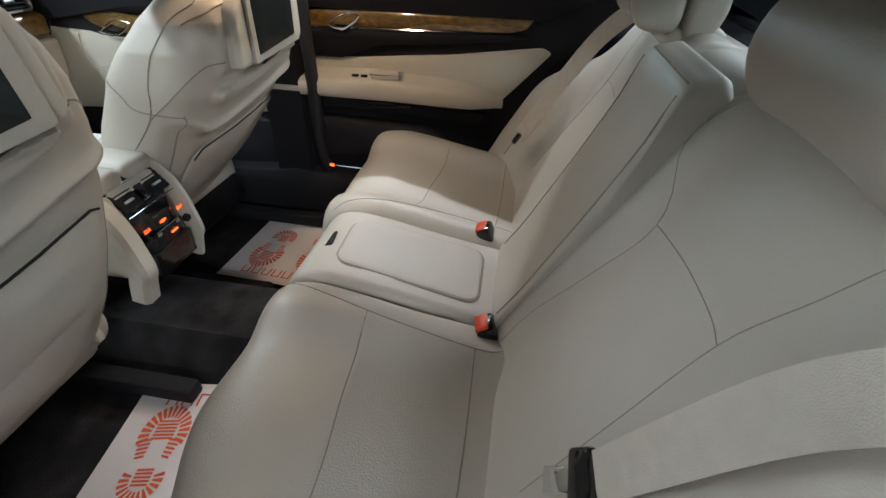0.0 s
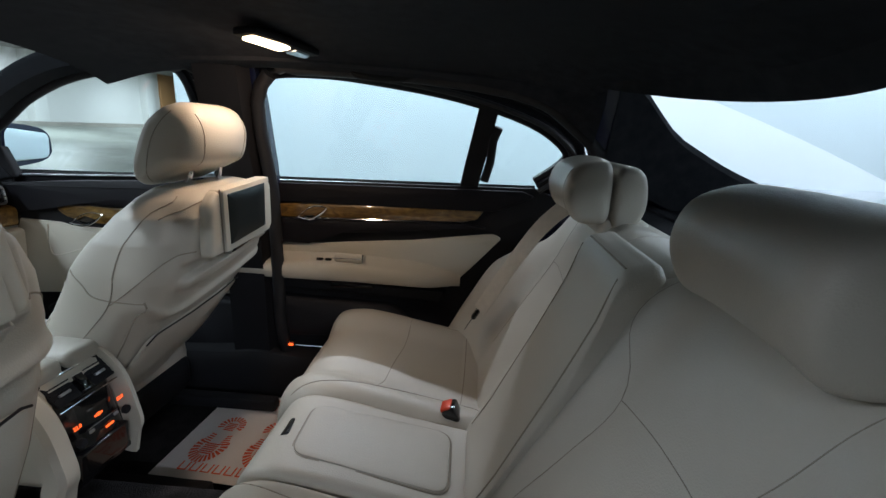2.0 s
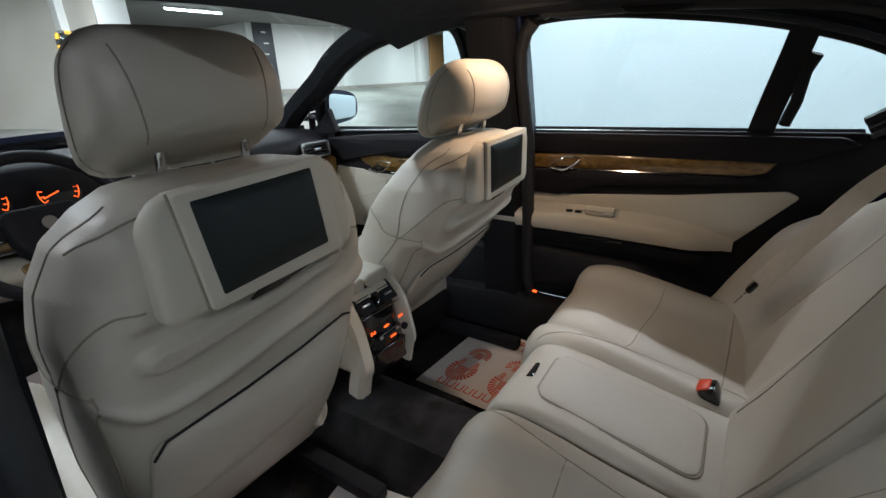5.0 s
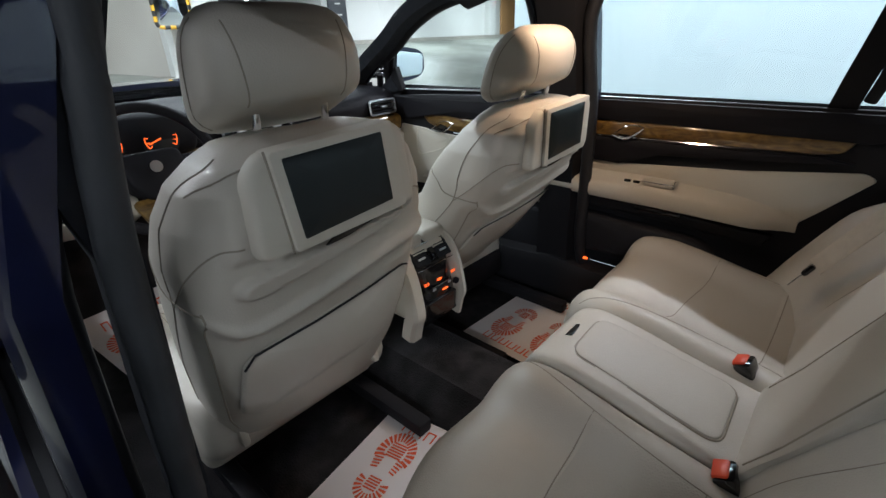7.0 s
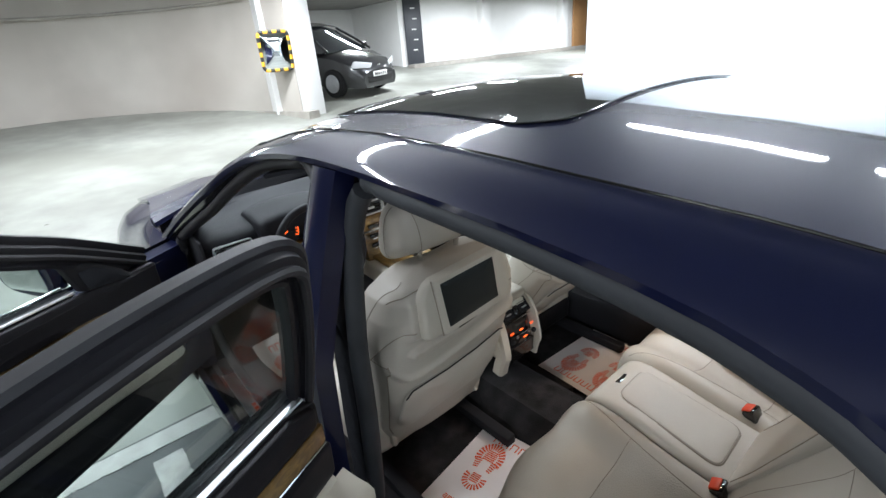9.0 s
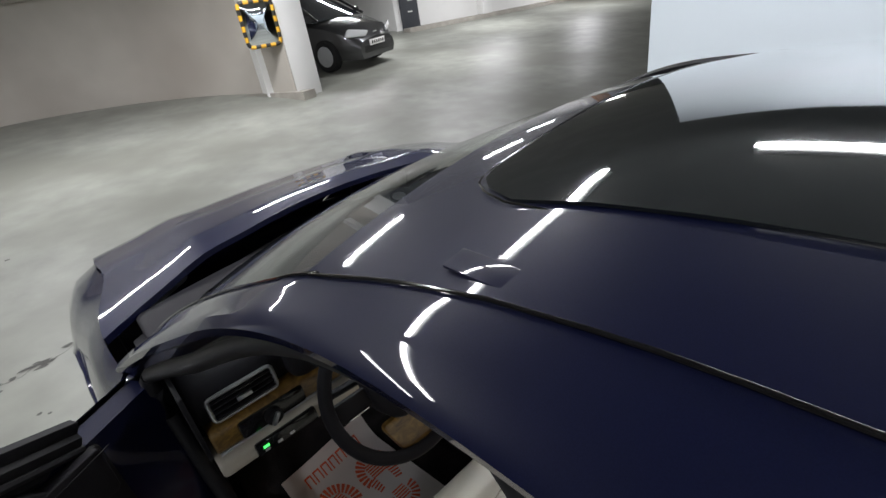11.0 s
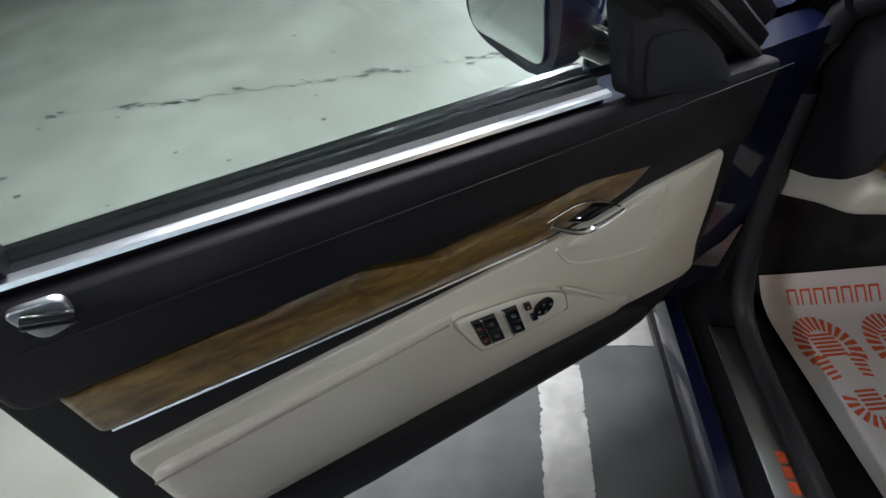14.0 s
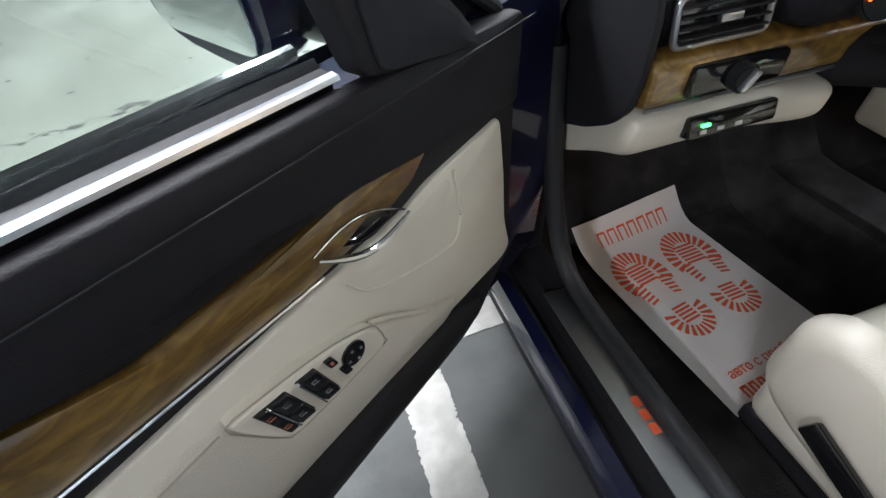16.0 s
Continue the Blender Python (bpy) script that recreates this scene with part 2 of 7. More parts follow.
def text_part(words, size, m, mat, parent, name="lettering", bold=0.0):
    cu = bpy.data.curves.new(name, "FONT")
    cu.body, cu.size, cu.extrude, cu.align_x, cu.offset = words, size, 0.0006, "CENTER", bold
    ob = new(name, cu)
    dg = bpy.context.evaluated_depsgraph_get()
    me = bpy.data.meshes.new_from_object(ob.evaluated_get(dg))
    bpy.data.objects.remove(ob)
    me.materials.clear()
    me.materials.append(mat)
    o = new(name, me)
    o.matrix_local = m
    o.parent = parent
    return o


def interp(x, table):
    xs, ys = zip(*sorted(table))
    return float(np.interp(x, xs, ys))


def padded(bm, prof, x0, x1, shape=None, nx=26, n=5, edge=0.03, shift=None):
    """An upholstered block: a closed side profile of (y, z) run across from x0 to x1, its ends rounded;
    shape(x, y, z) gives an offset (dy, dz) at a point of its skin."""
    line = smooth_line([(0, y, z) for y, z in prof], n, closed=True)
    c = sum(line, Vector()) / len(line)
    xs, ins = [], []
    for k in range(5):
        a = k / 4 * math.pi / 2
        xs.append(x0 + edge * (1 - math.cos(a)))
        ins.append(edge * (1 - math.sin(a)))
    inner = [x0 + edge + (x1 - x0 - 2 * edge) * k / nx for k in range(1, nx)]
    cols = list(zip(xs, ins)) + [(x, 0.0) for x in inner] + [(x1 + x0 - x, i) for x, i in reversed(list(zip(xs, ins)))]
    rows = []
    for x, d in cols:
        row = []
        for p in line:
            q = p - (p - c).normalized() * d * 0.9
            dy, dz = shape(x, q.y, q.z) if shape else (0, 0)
            sx = shift(x, q.y, q.z) if shift else 0
            row.append(Vector((x + sx, q.y + dy, q.z + dz)))
        rows.append(row)
    v = sheet(bm, rows, closed_v=True)
    for end in (v[0][::-1], v[-1]):
        bm.faces.new(end)


def tree_of(bm):
    bm.faces.ensure_lookup_table()
    return BVHTree.FromBMesh(bm)


def drape(tree, pts, way, r, mat, parent, name="seam", n=5, lift=0.0):
    """A thin cord laid on a surface: points cast along way until they meet it."""
    out = []
    for p in smooth_line(pts, n):
        loc, nor, _, _ = tree.ray_cast(p, Vector(way))
        if loc is not None:
            out.append(loc - Vector(way) * lift)
    if len(out) > 2:
        bm = bmesh.new()
        tube(bm, out, r, 6)
        part(name, bm, mat, parent)


def bumpf(x, c, w):
    """A smooth hump of width w about c, 1 at its middle."""
    t = (x - c) / w
    return math.exp(-t * t * 2)


def sstep(a, b, x):
    t = min(1, max(0, (x - a) / (b - a)))
    return t * t * (3 - 2 * t)


# ---- the garage ----
def ground_z(y):
    return 0.1 * max(0.0, y - 4.6)


CONCRETE = material("worn green-grey garage floor", (0.29, 0.30, 0.265), 0.45, var=0.16, scale=3.2, bump=0.2, bscale=60, dist=0.002, second=(0.215, 0.22, 0.19), second_scale=0.7)
DARK_FLOOR = material("dark grey bay paint", (0.085, 0.090, 0.090), 0.68, var=0.18, scale=9, bump=0.2, bscale=90, dist=0.002, second=(0.115, 0.12, 0.118), second_scale=3)
LINE = material("chipped white line paint", (0.50, 0.495, 0.47), 0.75, var=0.10, scale=30, bump=0.3, bscale=80, dist=0.002, second=(0.40, 0.395, 0.37), second_scale=14)
STAIN = material("black floor stain", (0.10, 0.10, 0.09), 0.6, var=0.3, scale=20)
WALL = material("stained cream wall plaster", (0.50, 0.47, 0.42), 0.8, var=0.07, scale=1.2, bump=0.3, bscale=12, dist=0.004, second=(0.40, 0.365, 0.32), second_scale=0.45)
WHITE_WALL = material("white wall paint", (0.80, 0.80, 0.78), 0.7, var=0.04, scale=2, bump=0.2, bscale=20, dist=0.003)
PANEL = material("white sheet cladding", (0.80, 0.885, 0.94), 0.55, var=0.015, scale=0.8, bump=0.2, bscale=2.5, dist=0.004)
CEIL = material("grey concrete ceiling", (0.24, 0.235, 0.225), 0.9, var=0.1, scale=1.5)
KERB = material("concrete kerb", (0.36, 0.34, 0.30), 0.85, var=0.15, scale=5, bump=0.4, bscale=40, dist=0.004)
TUBE = material("fluorescent tube", (0.9, 0.9, 0.9), 0.4, emit=(0.9, 0.98, 1.0), power=14.0)

bm = bmesh.new()
ys = [-30, -8, -3, 0, 2, 4, 4.6, 6, 8, 10, 13, 17, 60]
sheet(bm, [[(x, y, ground_z(min(y, 17))) for y in ys] for x in (-60, -12, -6, -3, 0, 3, 6, 12, 25, 60)])
tagged(part("ground", bm, CONCRETE), "worn grey-green concrete garage floor", "floor", kind="structure")


def flat(name, poly, z, mat, label, category, parent=None, kind="structure"):
    b = bmesh.new()
    vs = [b.verts.new((x, y, z + ground_z(y))) for x, y in poly]
    f = b.faces.new(vs)
    ex = bmesh.ops.extrude_face_region(b, geom=[f])
    for v in ex["geom"]:
        if isinstance(v, bmesh.types.BMVert):
            v.co.z += 0.003
    return tagged(part(name, b, mat, parent), label, category, kind=kind)


flat("pavement_bay", [(-1.75, -3.5), (2.4, -3.5), (2.4, 3.06), (-1.75, 3.00)], 0.0015, DARK_FLOOR, "dark grey painted parking bay surface", "floor")


def ragged(x0, y0, x1, y1, seed):
    """A painted stripe with chipped long edges."""
    rnd = random.Random(seed)
    n = 90

    def edge(x, way):
        out, d = [], 0.0
        for k in range(n + 1):
            d = 0.7 * d + rnd.uniform(-0.0022, 0.0022)
            chip = rnd.uniform(0.003, 0.008) if rnd.random() < 0.08 else 0.0
            out.append((x + d + way * chip, y0 + (y1 - y0) * k / n))
        return out
    return edge(x0, 1) + edge(x1, -1)[::-1]


flat("line_along", ragged(-1.19, 2.42, -1.07, 2.80, 3), 0.0055, LINE, "chipped white parking line", "line")
flat("line_across", [(y, x) for x, y in ragged(2.875, -1.75, 2.99, -0.85, 5)], 0.0055, LINE, "chipped white parking line", "line")


def wall(name, line, z0, z1, thick, mat, label, category="wall", kind="structure"):
    """A wall along a line of plan points; its face is on the line, its thickness lies to the left of the way."""
    b = bmesh.new()
    rows = []
    k = len(line)
    for i, (x, y) in enumerate(line):
        a, c = Vector(line[max(i - 1, 0)]), Vector(line[min(i + 1, k - 1)])
        t = (c - a).normalized()
        s = Vector((-t.y, t.x)) * thick
        rows.append([(x, y, z0), (x, y, z1), (x + s.x, y + s.y, z1), (x + s.x, y + s.y, z0)])
    v = sheet(b, rows, closed_v=True)
    b.faces.new(v[0][::-1])
    b.faces.new(v[-1])
    return tagged(part(name, b, mat), label, category, kind=kind)


TOP = 3.05
ramp = [tuple(p.xy) for p in smooth_line([(-9, 8.0, 0), (-6, 11.5, 0), (-1.8, 12.7, 0), (0.5, 12.4, 0), (2.3, 11.1, 0), (2.86, 9.62, 0)], 5)]
wall("wall_ramp", ramp, -0.2, TOP, 0.3, WALL, "curved cream plaster ramp wall with stains")
wall("kerb_ramp", [(x - 0.0, y - 0.25) for x, y in ramp], 0.0, 0.62, 0.27, KERB, "rough concrete kerb along the ramp wall", "kerb")
b = bmesh.new()
rbox(b, (0.50, 0.55, TOP + 0.2), pose(3.10, 9.92, TOP / 2 - 0.1, 0, 0, 6), 0.012)
tagged(part("column", b, WHITE_WALL), "white painted square concrete column", "column", kind="structure")
wall("wall_back", [(3.4, 17.5), (9.0, 17.5), (9.0, 14.6), (12.0, 14.3), (28, 14.3)], -0.2, TOP, 0.3, WHITE_WALL, "white painted back wall")
wall("wall_far_right", [(28, 14.3), (28, -14)], -0.2, TOP, 0.3, WALL, "cream plaster garage wall")
wall("wall_rear", [(28, -14), (-12, -14)], -0.2, TOP, 0.3, WALL, "cream plaster garage wall")
wall("wall_left", [(-12, -14), (-12, 8.0), (-9, 8.0)], -0.2, TOP, 0.3, WALL, "cream plaster garage wall")
wall("wall_behind_column", [(2.9, 10.2), (3.4, 17.5)], -0.2, TOP, 0.3, WHITE_WALL, "white painted wall behind the column")
b = bmesh.new()
rbox(b, (44, 36, 0.3), pose(8, 2.5, TOP + 0.15), 0)
tagged(part("ceiling", b, CEIL), "grey concrete garage ceiling", "ceiling", kind="structure")
wall("partition_side", [(3.3, 3.67), (3.3, -4.2)], 0.0, 2.75, 0.08, PANEL, "tall white sheet-clad partition beside the car", "partition")
wall("partition_end", [(3.3, -4.2), (-3.0, -4.2)], 0.0, 2.75, 0.08, PANEL, "tall white sheet-clad partition behind the car", "partition")


def fluorescent(x, y, z, length, along, watts, name="ceiling_lamp"):
    ob = empty(name, "ceiling batten with a bright fluorescent tube", "lamp", "garage tubes")
    m = pose(x, y, z, 0, 0, 0 if along == "x" else 90)
    b = bmesh.new()
    rbox(b, (length, 0.09, 0.05), m @ pose(0, 0, 0.05), 0.01)
    part("housing", b, WHITE_WALL, ob)
    b = bmesh.new()
    cyl(b, 0.02, length - 0.06, m @ pose(0, 0, 0, 0, 90, 0), 12)
    part("fluorescent_tube", b, TUBE, ob, "glowing white tube")
    d = bpy.data.lights.new("tube_light", "AREA")
    d.shape, d.size, d.size_y, d.energy, d.color = "RECTANGLE", length, 0.08, watts, (0.93, 0.965, 1.0)
    lo = new("tube_light", d)
    lo.matrix_world = m @ pose(0, 0, -0.03)
    return ob


# tubes at x -4.6, -3.6 and -2.8: unseen, added to light cabin and footwell
for px, py, ln, al, w in ((2.55, 0.2, 1.5, "y", 42), (2.55, 2.0, 1.5, "y", 43), (2.55, -2.0, 1.5, "y", 42), (-0.9, -3.3, 1.5, "x", 28), (0.9, -3.3, 1.5, "x", 40),
                          (-1.9, 3.9, 1.5, "x", 58), (-0.2, 3.9, 1.5, "x", 45), (1.5, 3.9, 1.5, "x", 45), (-4.6, -1.0, 1.5, "y", 105), (-3.6, 1.5, 1.5, "y", 8), (-2.8, 4.7, 1.5, "x", 24),
                          (-1.0, 8.4, 1.5, "x", 130), (1.8, 8.6, 1.5, "x", 110), (6.5, 9.5, 1.5, "x", 130), (6.5, 13.0, 1.5, "x", 110), (11, 12.0, 1.5, "x", 160), (16, 12.0, 1.5, "x", 160)):
    fluorescent(px, py, 2.975, ln, al, w)

# ---- the car's shell ----
AX_F, AX_R, WR = 3.50, 0.30, 0.345


def half_width(y):
    return interp(y, [(-0.80, 0.60), (-0.74, 0.74), (-0.5, 0.85), (0, 0.92), (0.5, 0.94), (2.0, 0.945), (2.9, 0.945), (3.4, 0.980), (3.75, 1.000), (3.95, 0.995), (4.12, 0.950), (4.26, 0.855), (4.36, 0.715), (4.43, 0.50)])


def deck_z(y):
    """Height of hood, belt and boot along the car, at the shoulder."""
    return interp(y, [(-0.80, 0.90), (-0.74, 0.97), (-0.3, 1.0), (0.3, 0.985), (1.0, 0.965), (2.9, 0.95), (3.2, 0.955), (3.6, 0.932), (3.9, 0.885), (4.1, 0.825), (4.26, 0.735), (4.36, 0.64), (4.43, 0.50)])


SIDE = [(0.16, -0.07), (0.20, -0.04), (0.28, -0.02), (0.42, -0.006), (0.56, 0.0), (0.68, -0.002), (0.76, -0.012), (0.83, -0.03)]


def side_section(y, sg, z_from=0.16):
    """Points of the body side, from the sill up to the shoulder."""
    w, top = half_width(y), deck_z(y)
    k = sstep(3.0, 3.6, y)
    out = []
    for z, d in SIDE:
        d -= k * 0.028 * sstep(0.6, 0.83, z)
        zz = 0.16 + (z - 0.16) * (top - 0.16) / (0.945 - 0.16)
        out.append(Vector((sg * (w + d), y, zz)))
    out.append(Vector((sg * (w - 0.055 - 0.055 * k), y, 0.16 + (0.90 - 0.16) * (top - 0.16) / 0.785)))
    out.append(Vector((sg * (w - 0.095 - 0.10 * k), y, top)))
    return out


def side_x(y, z):
    s = side_section(y, 1)
    zs, xs = [p.z for p in s], [p.x for p in s]
    return float(np.interp(z, zs, xs))


def side_skin(bm, sg, y0, y1, z0=0.16, z1=None, step=0.04, arch=None, thick=0.012, nz=18):
    ny = max(2, int(abs(y1 - y0) / step))
    rows = []
    for i in range(ny + 1):
        y = y0 + (y1 - y0) * i / ny
        top = deck_z(y) if z1 is None else z1
        rows.append([Vector((sg * side_x(y, z0 + (top - z0) * j / nz), y, z0 + (top - z0) * j / nz)) for j in range(nz + 1)])
    if arch:
        ay, r = arch
        for row in rows:
            for p in row:
                d = Vector((p.y - ay, p.z - WR))
                if 0.02 < d.length < r and d.length > r - 0.07:
                    e = d.normalized() * r
                    p.y, p.z = ay + e.x, max(WR + e.y, 0.12)
    vs = [[bm.verts.new(p) for p in row] for row in rows]
    for i in range(len(rows) - 1):
        for j in range(nz):
            q = [vs[i][j], vs[i + 1][j], vs[i + 1][j + 1], vs[i][j + 1]]
            if arch and all((Vector((v.co.y - arch[0], v.co.z - WR)).length < arch[1] + 0.002) for v in q):
                continue
            bm.faces.new(q)
    for v in [v for v in bm.verts if not v.link_faces]:
        bm.verts.remove(v)


car = empty("car", "deep navy blue metallic executive saloon with two doors standing open", "car")

for sg in (-1, 1):
    bm = bmesh.new()
    side_skin(bm, sg, 2.86, 4.43, arch=(AX_F, 0.375))
    part("front_fender", bm, PAINT, car)
    bm = bmesh.new()
    side_skin(bm, sg, -0.80, 0.66, arch=(AX_R, 0.375))
    part("rear_quarter", bm, PAINT, car)
    bm = bmesh.new()
    rows = []
    for i in range(41):
        y = 0.60 + 2.30 * i / 40
        w = half_width(y)
        rows.append([(sg * (w - 0.08), y, 0.15), (sg * (w - 0.04), y, 0.20), (sg * (w - 0.025), y, 0.27), (sg * (w - 0.035), y, 0.305), (sg * (w - 0.06), y, 0.312),
                     (sg * (w - 0.075), y, 0.295), (sg * (w - 0.10), y, 0.295), (sg * (w - 0.115), y, 0.315), (sg * 0.775, y, 0.318), (sg * 0.755, y, 0.300), (sg * 0.745, y, 0.22), (sg * 0.745, y, 0.15)])
    v = sheet(bm, rows, closed_v=True)
    # inner sill black: covers and seals, plus the door's shade put into the colour
    for f in bm.faces:
        c = f.calc_center_median()
        f.material_index = 1 if abs(c.x) < half_width(c.y) - 0.055 else 0
    part("sill", bm, [PAINT, DARK], car)
    bm = bmesh.new()
    arc = [(sg * (side_x(AX_F + 0.375 * math.cos(a), WR + 0.375 * math.sin(a)) - 0.004), AX_F + 0.375 * math.cos(a), WR + 0.375 * math.sin(a)) for a in np.linspace(-0.35, math.pi + 0.35, 40)]
    tube(bm, arc, 0.012)
    part("arch_lip", bm, PAINT, car)
    for ay in (AX_F, AX_R):
        bm = bmesh.new()
        rows = [[(sg * xx, ay + 0.385 * math.cos(a), WR + 0.385 * math.sin(a)) for a in np.linspace(-0.4, math.pi + 0.4, 30)] for xx in (0.90, 0.62)]
        sheet(bm, rows)
        part("wheel_arch_liner", bm, DARK, car)

# hood and cowl
bm = bmesh.new()
rows = []
for i in range(30):
    y = 3.03 + (4.43 - 3.03) * i / 29
    w, zt = half_width(y) - 0.10 - 0.10 * sstep(3.0, 3.6, y), deck_z(y)
    row = []
    for j in range(33):
        f = -1 + 2 * j / 32
        back = 0.27 * (1 - f * f) * (1 - sstep(3.03, 3.75, y))
        cr = 0.055 * (1 - abs(f) ** 2.2) + 0.012 * bumpf(abs(f), 0.62, 0.16)
        row.append((f * w, y + back, zt + 0.002 + cr * min(1, (4.425 - y) / 0.25 + 0.2)))
    rows.append(row)
slab(bm, rows, 0.02)
part("hood", bm, PAINT, car)
bm = bmesh.new()
rows = [[(f * 0.80, 2.88 + 0.30 * (1 - f * f) + d, 0.955 - 0.02 * k) for f in np.linspace(-1, 1, 25)] for k, d in enumerate((-0.02, 0.06, 0.14))]
slab(bm, rows, 0.02)
part("cowl_grille", bm, DARK, car)
bm = bmesh.new()
rbox(bm, (1.2, 0.10, 0.40), pose(0, 4.34, 0.40), 0.05, 3)
part("front_bumper", bm, PAINT, car)
bm = bmesh.new()
rbox(bm, (1.5, 0.10, 0.70), pose(0, -0.74, 0.56), 0.05, 3)
part("rear_bumper", bm, PAINT, car)
for sg in (-1, 1):
    bm = bmesh.new()
    rbox(bm, (0.34, 0.30, 0.13), pose(sg * 0.70, 4.10, 0.66, 12, 0, sg * -38), 0.04, 3)
    part("headlight", bm, SATIN, car)
    bm = bmesh.new()
    rbox(bm, (0.26, 0.06, 0.22), pose(sg * 0.19, 4.37, 0.50), 0.03, 3)
    part("grille", bm, CHROME, car)

# boot lid
bm = bmesh.new()
rows = [[(f * (half_width(y) - 0.10), y, deck_z(y) + 0.03 * (1 - f * f) * min(1, (y + 0.8) / 0.15)) for f in np.linspace(-1, 1, 21)] for y in np.linspace(-0.80, 0.25, 16)]
slab(bm, rows, 0.02)
part("boot_lid", bm, PAINT, car)


# roof
def roof_edge(y):
    """Half-width of the roof skin at the ditch, and its height there."""
    return interp(y, [(0.20, 0.53), (0.6, 0.555), (1.2, 0.556), (1.6, 0.556), (1.75, 0.560), (1.9, 0.574), (2.0, 0.588), (2.16, 0.612)]), interp(y, [(0.20, 1.275), (0.5, 1.335), (0.9, 1.378), (1.3, 1.402), (1.6, 1.412), (1.8, 1.409), (1.9, 1.402), (2.0, 1.388), (2.16, 1.352)])


def roof_pt(f, y, dz=0.0):
    w, z = roof_edge(y)
    return (f * w, y + 0.05 * (1 - f * f) * sstep(1.9, 2.16, y) - 0.19 * (1 - f * f) * (1 - sstep(0.62, 1.05, y)), z - 0.03 * (1 - f * f) * (1 - sstep(0.62, 1.05, y)) + 0.052 * (1 - f * f) + dz)


bm = bmesh.new()
slab(bm, [[roof_pt(f, y) for f in np.linspace(-1, 1, 29)] for y in np.linspace(0.695, 2.16, 36)], -0.015)
part("roof_panel", bm, PAINT, car)
bm = bmesh.new()


def sun_end(f):
    """Rounded ends of the sunroof pane."""
    return 0.075 * max(0.0, (abs(f) / 0.76 - 0.80) / 0.20) ** 2.5


slab(bm, [[roof_pt(f, (1.28 + sun_end(f)) * (1 - k / 15) + (2.055 - sun_end(f)) * k / 15, 0.0045) for f in np.linspace(-0.76, 0.76, 33)] for k in range(16)], -0.004)
part("sunroof_glass", bm, GLASS_BLACK, car)
bm = bmesh.new()
rim = [roof_pt(f, 2.060 - sun_end(f / 1.01), 0.004) for f in np.linspace(-0.768, 0.768, 40)] + [roof_pt(f, 1.275 + sun_end(f / 1.01), 0.004) for f in np.linspace(0.768, -0.768, 40)]
tube(bm, rim, 0.0015, 6, closed=True)
part("sunroof_seal", bm, GLOSS, car)
for sg in (-1, 1):
    bm = bmesh.new()
    tube(bm, [(sg * (roof_edge(y)[0] + 0.004), y, roof_edge(y)[1] + 0.002) for y in np.linspace(0.71, 2.14, 36)], 0.0022, 8)
    part("roof_trim", bm, GLOSS, car)
    for yy in (1.90, 0.79):
        bm = bmesh.new()
        w, z = roof_edge(yy)
        rbox(bm, (0.028, 0.13, 0.004), pose(sg * (w - 0.026), yy, z + 0.0022, 0, sg * 10, 0), 0.0015)
        part("rack_cover", bm, PAINT, car)

# cant rails with A and C pillars
RAIL = [(0.845, 2.90, 0.945), (0.80, 2.72, 1.055), (0.745, 2.48, 1.18), (0.69, 2.24, 1.285), (0.655, 2.02, 1.335), (0.642, 1.75, 1.352), (0.642, 1.4, 1.350), (0.645, 1.0, 1.325), (0.648, 0.75, 1.288), (0.665, 0.5, 1.215), (0.697, 0.25, 1.125), (0.735, 0.0, 1.045), (0.765, -0.25, 0.99)]

RAILS = {-1: [(x, y, z + 0.010 * sstep(1.4, 1.8, y) * sstep(2.45, 2.1, y)) for x, y, z in RAIL], 1: [(0.845, 3.00, 0.945), (0.80, 2.83, 1.055), (0.757, 2.60, 1.170), (0.718, 2.44, 1.255), (0.685, 2.25, 1.320), (0.657, 2.02, 1.348)] + RAIL[5:9] + [(0.665, 0.5, 1.165), (0.70, 0.25, 1.035), (0.735, 0.0, 0.955), (0.765, -0.25, 0.92)]}


def rail_drop(y, sg):
    """How far the lower edge of the rail sinks over the rear door's falling window line and in the C pillar."""
    return (0.75 if sg < 0 else 1.0) * interp(y, [(-0.25, 0.02), (0.0, 0.06), (0.3, 0.10), (0.5, 0.12), (0.6, 0.105), (0.7, 0.070), (0.8, 0.030), (0.9, 0.012), (1.0, 0.005), (1.2, 0.0)])


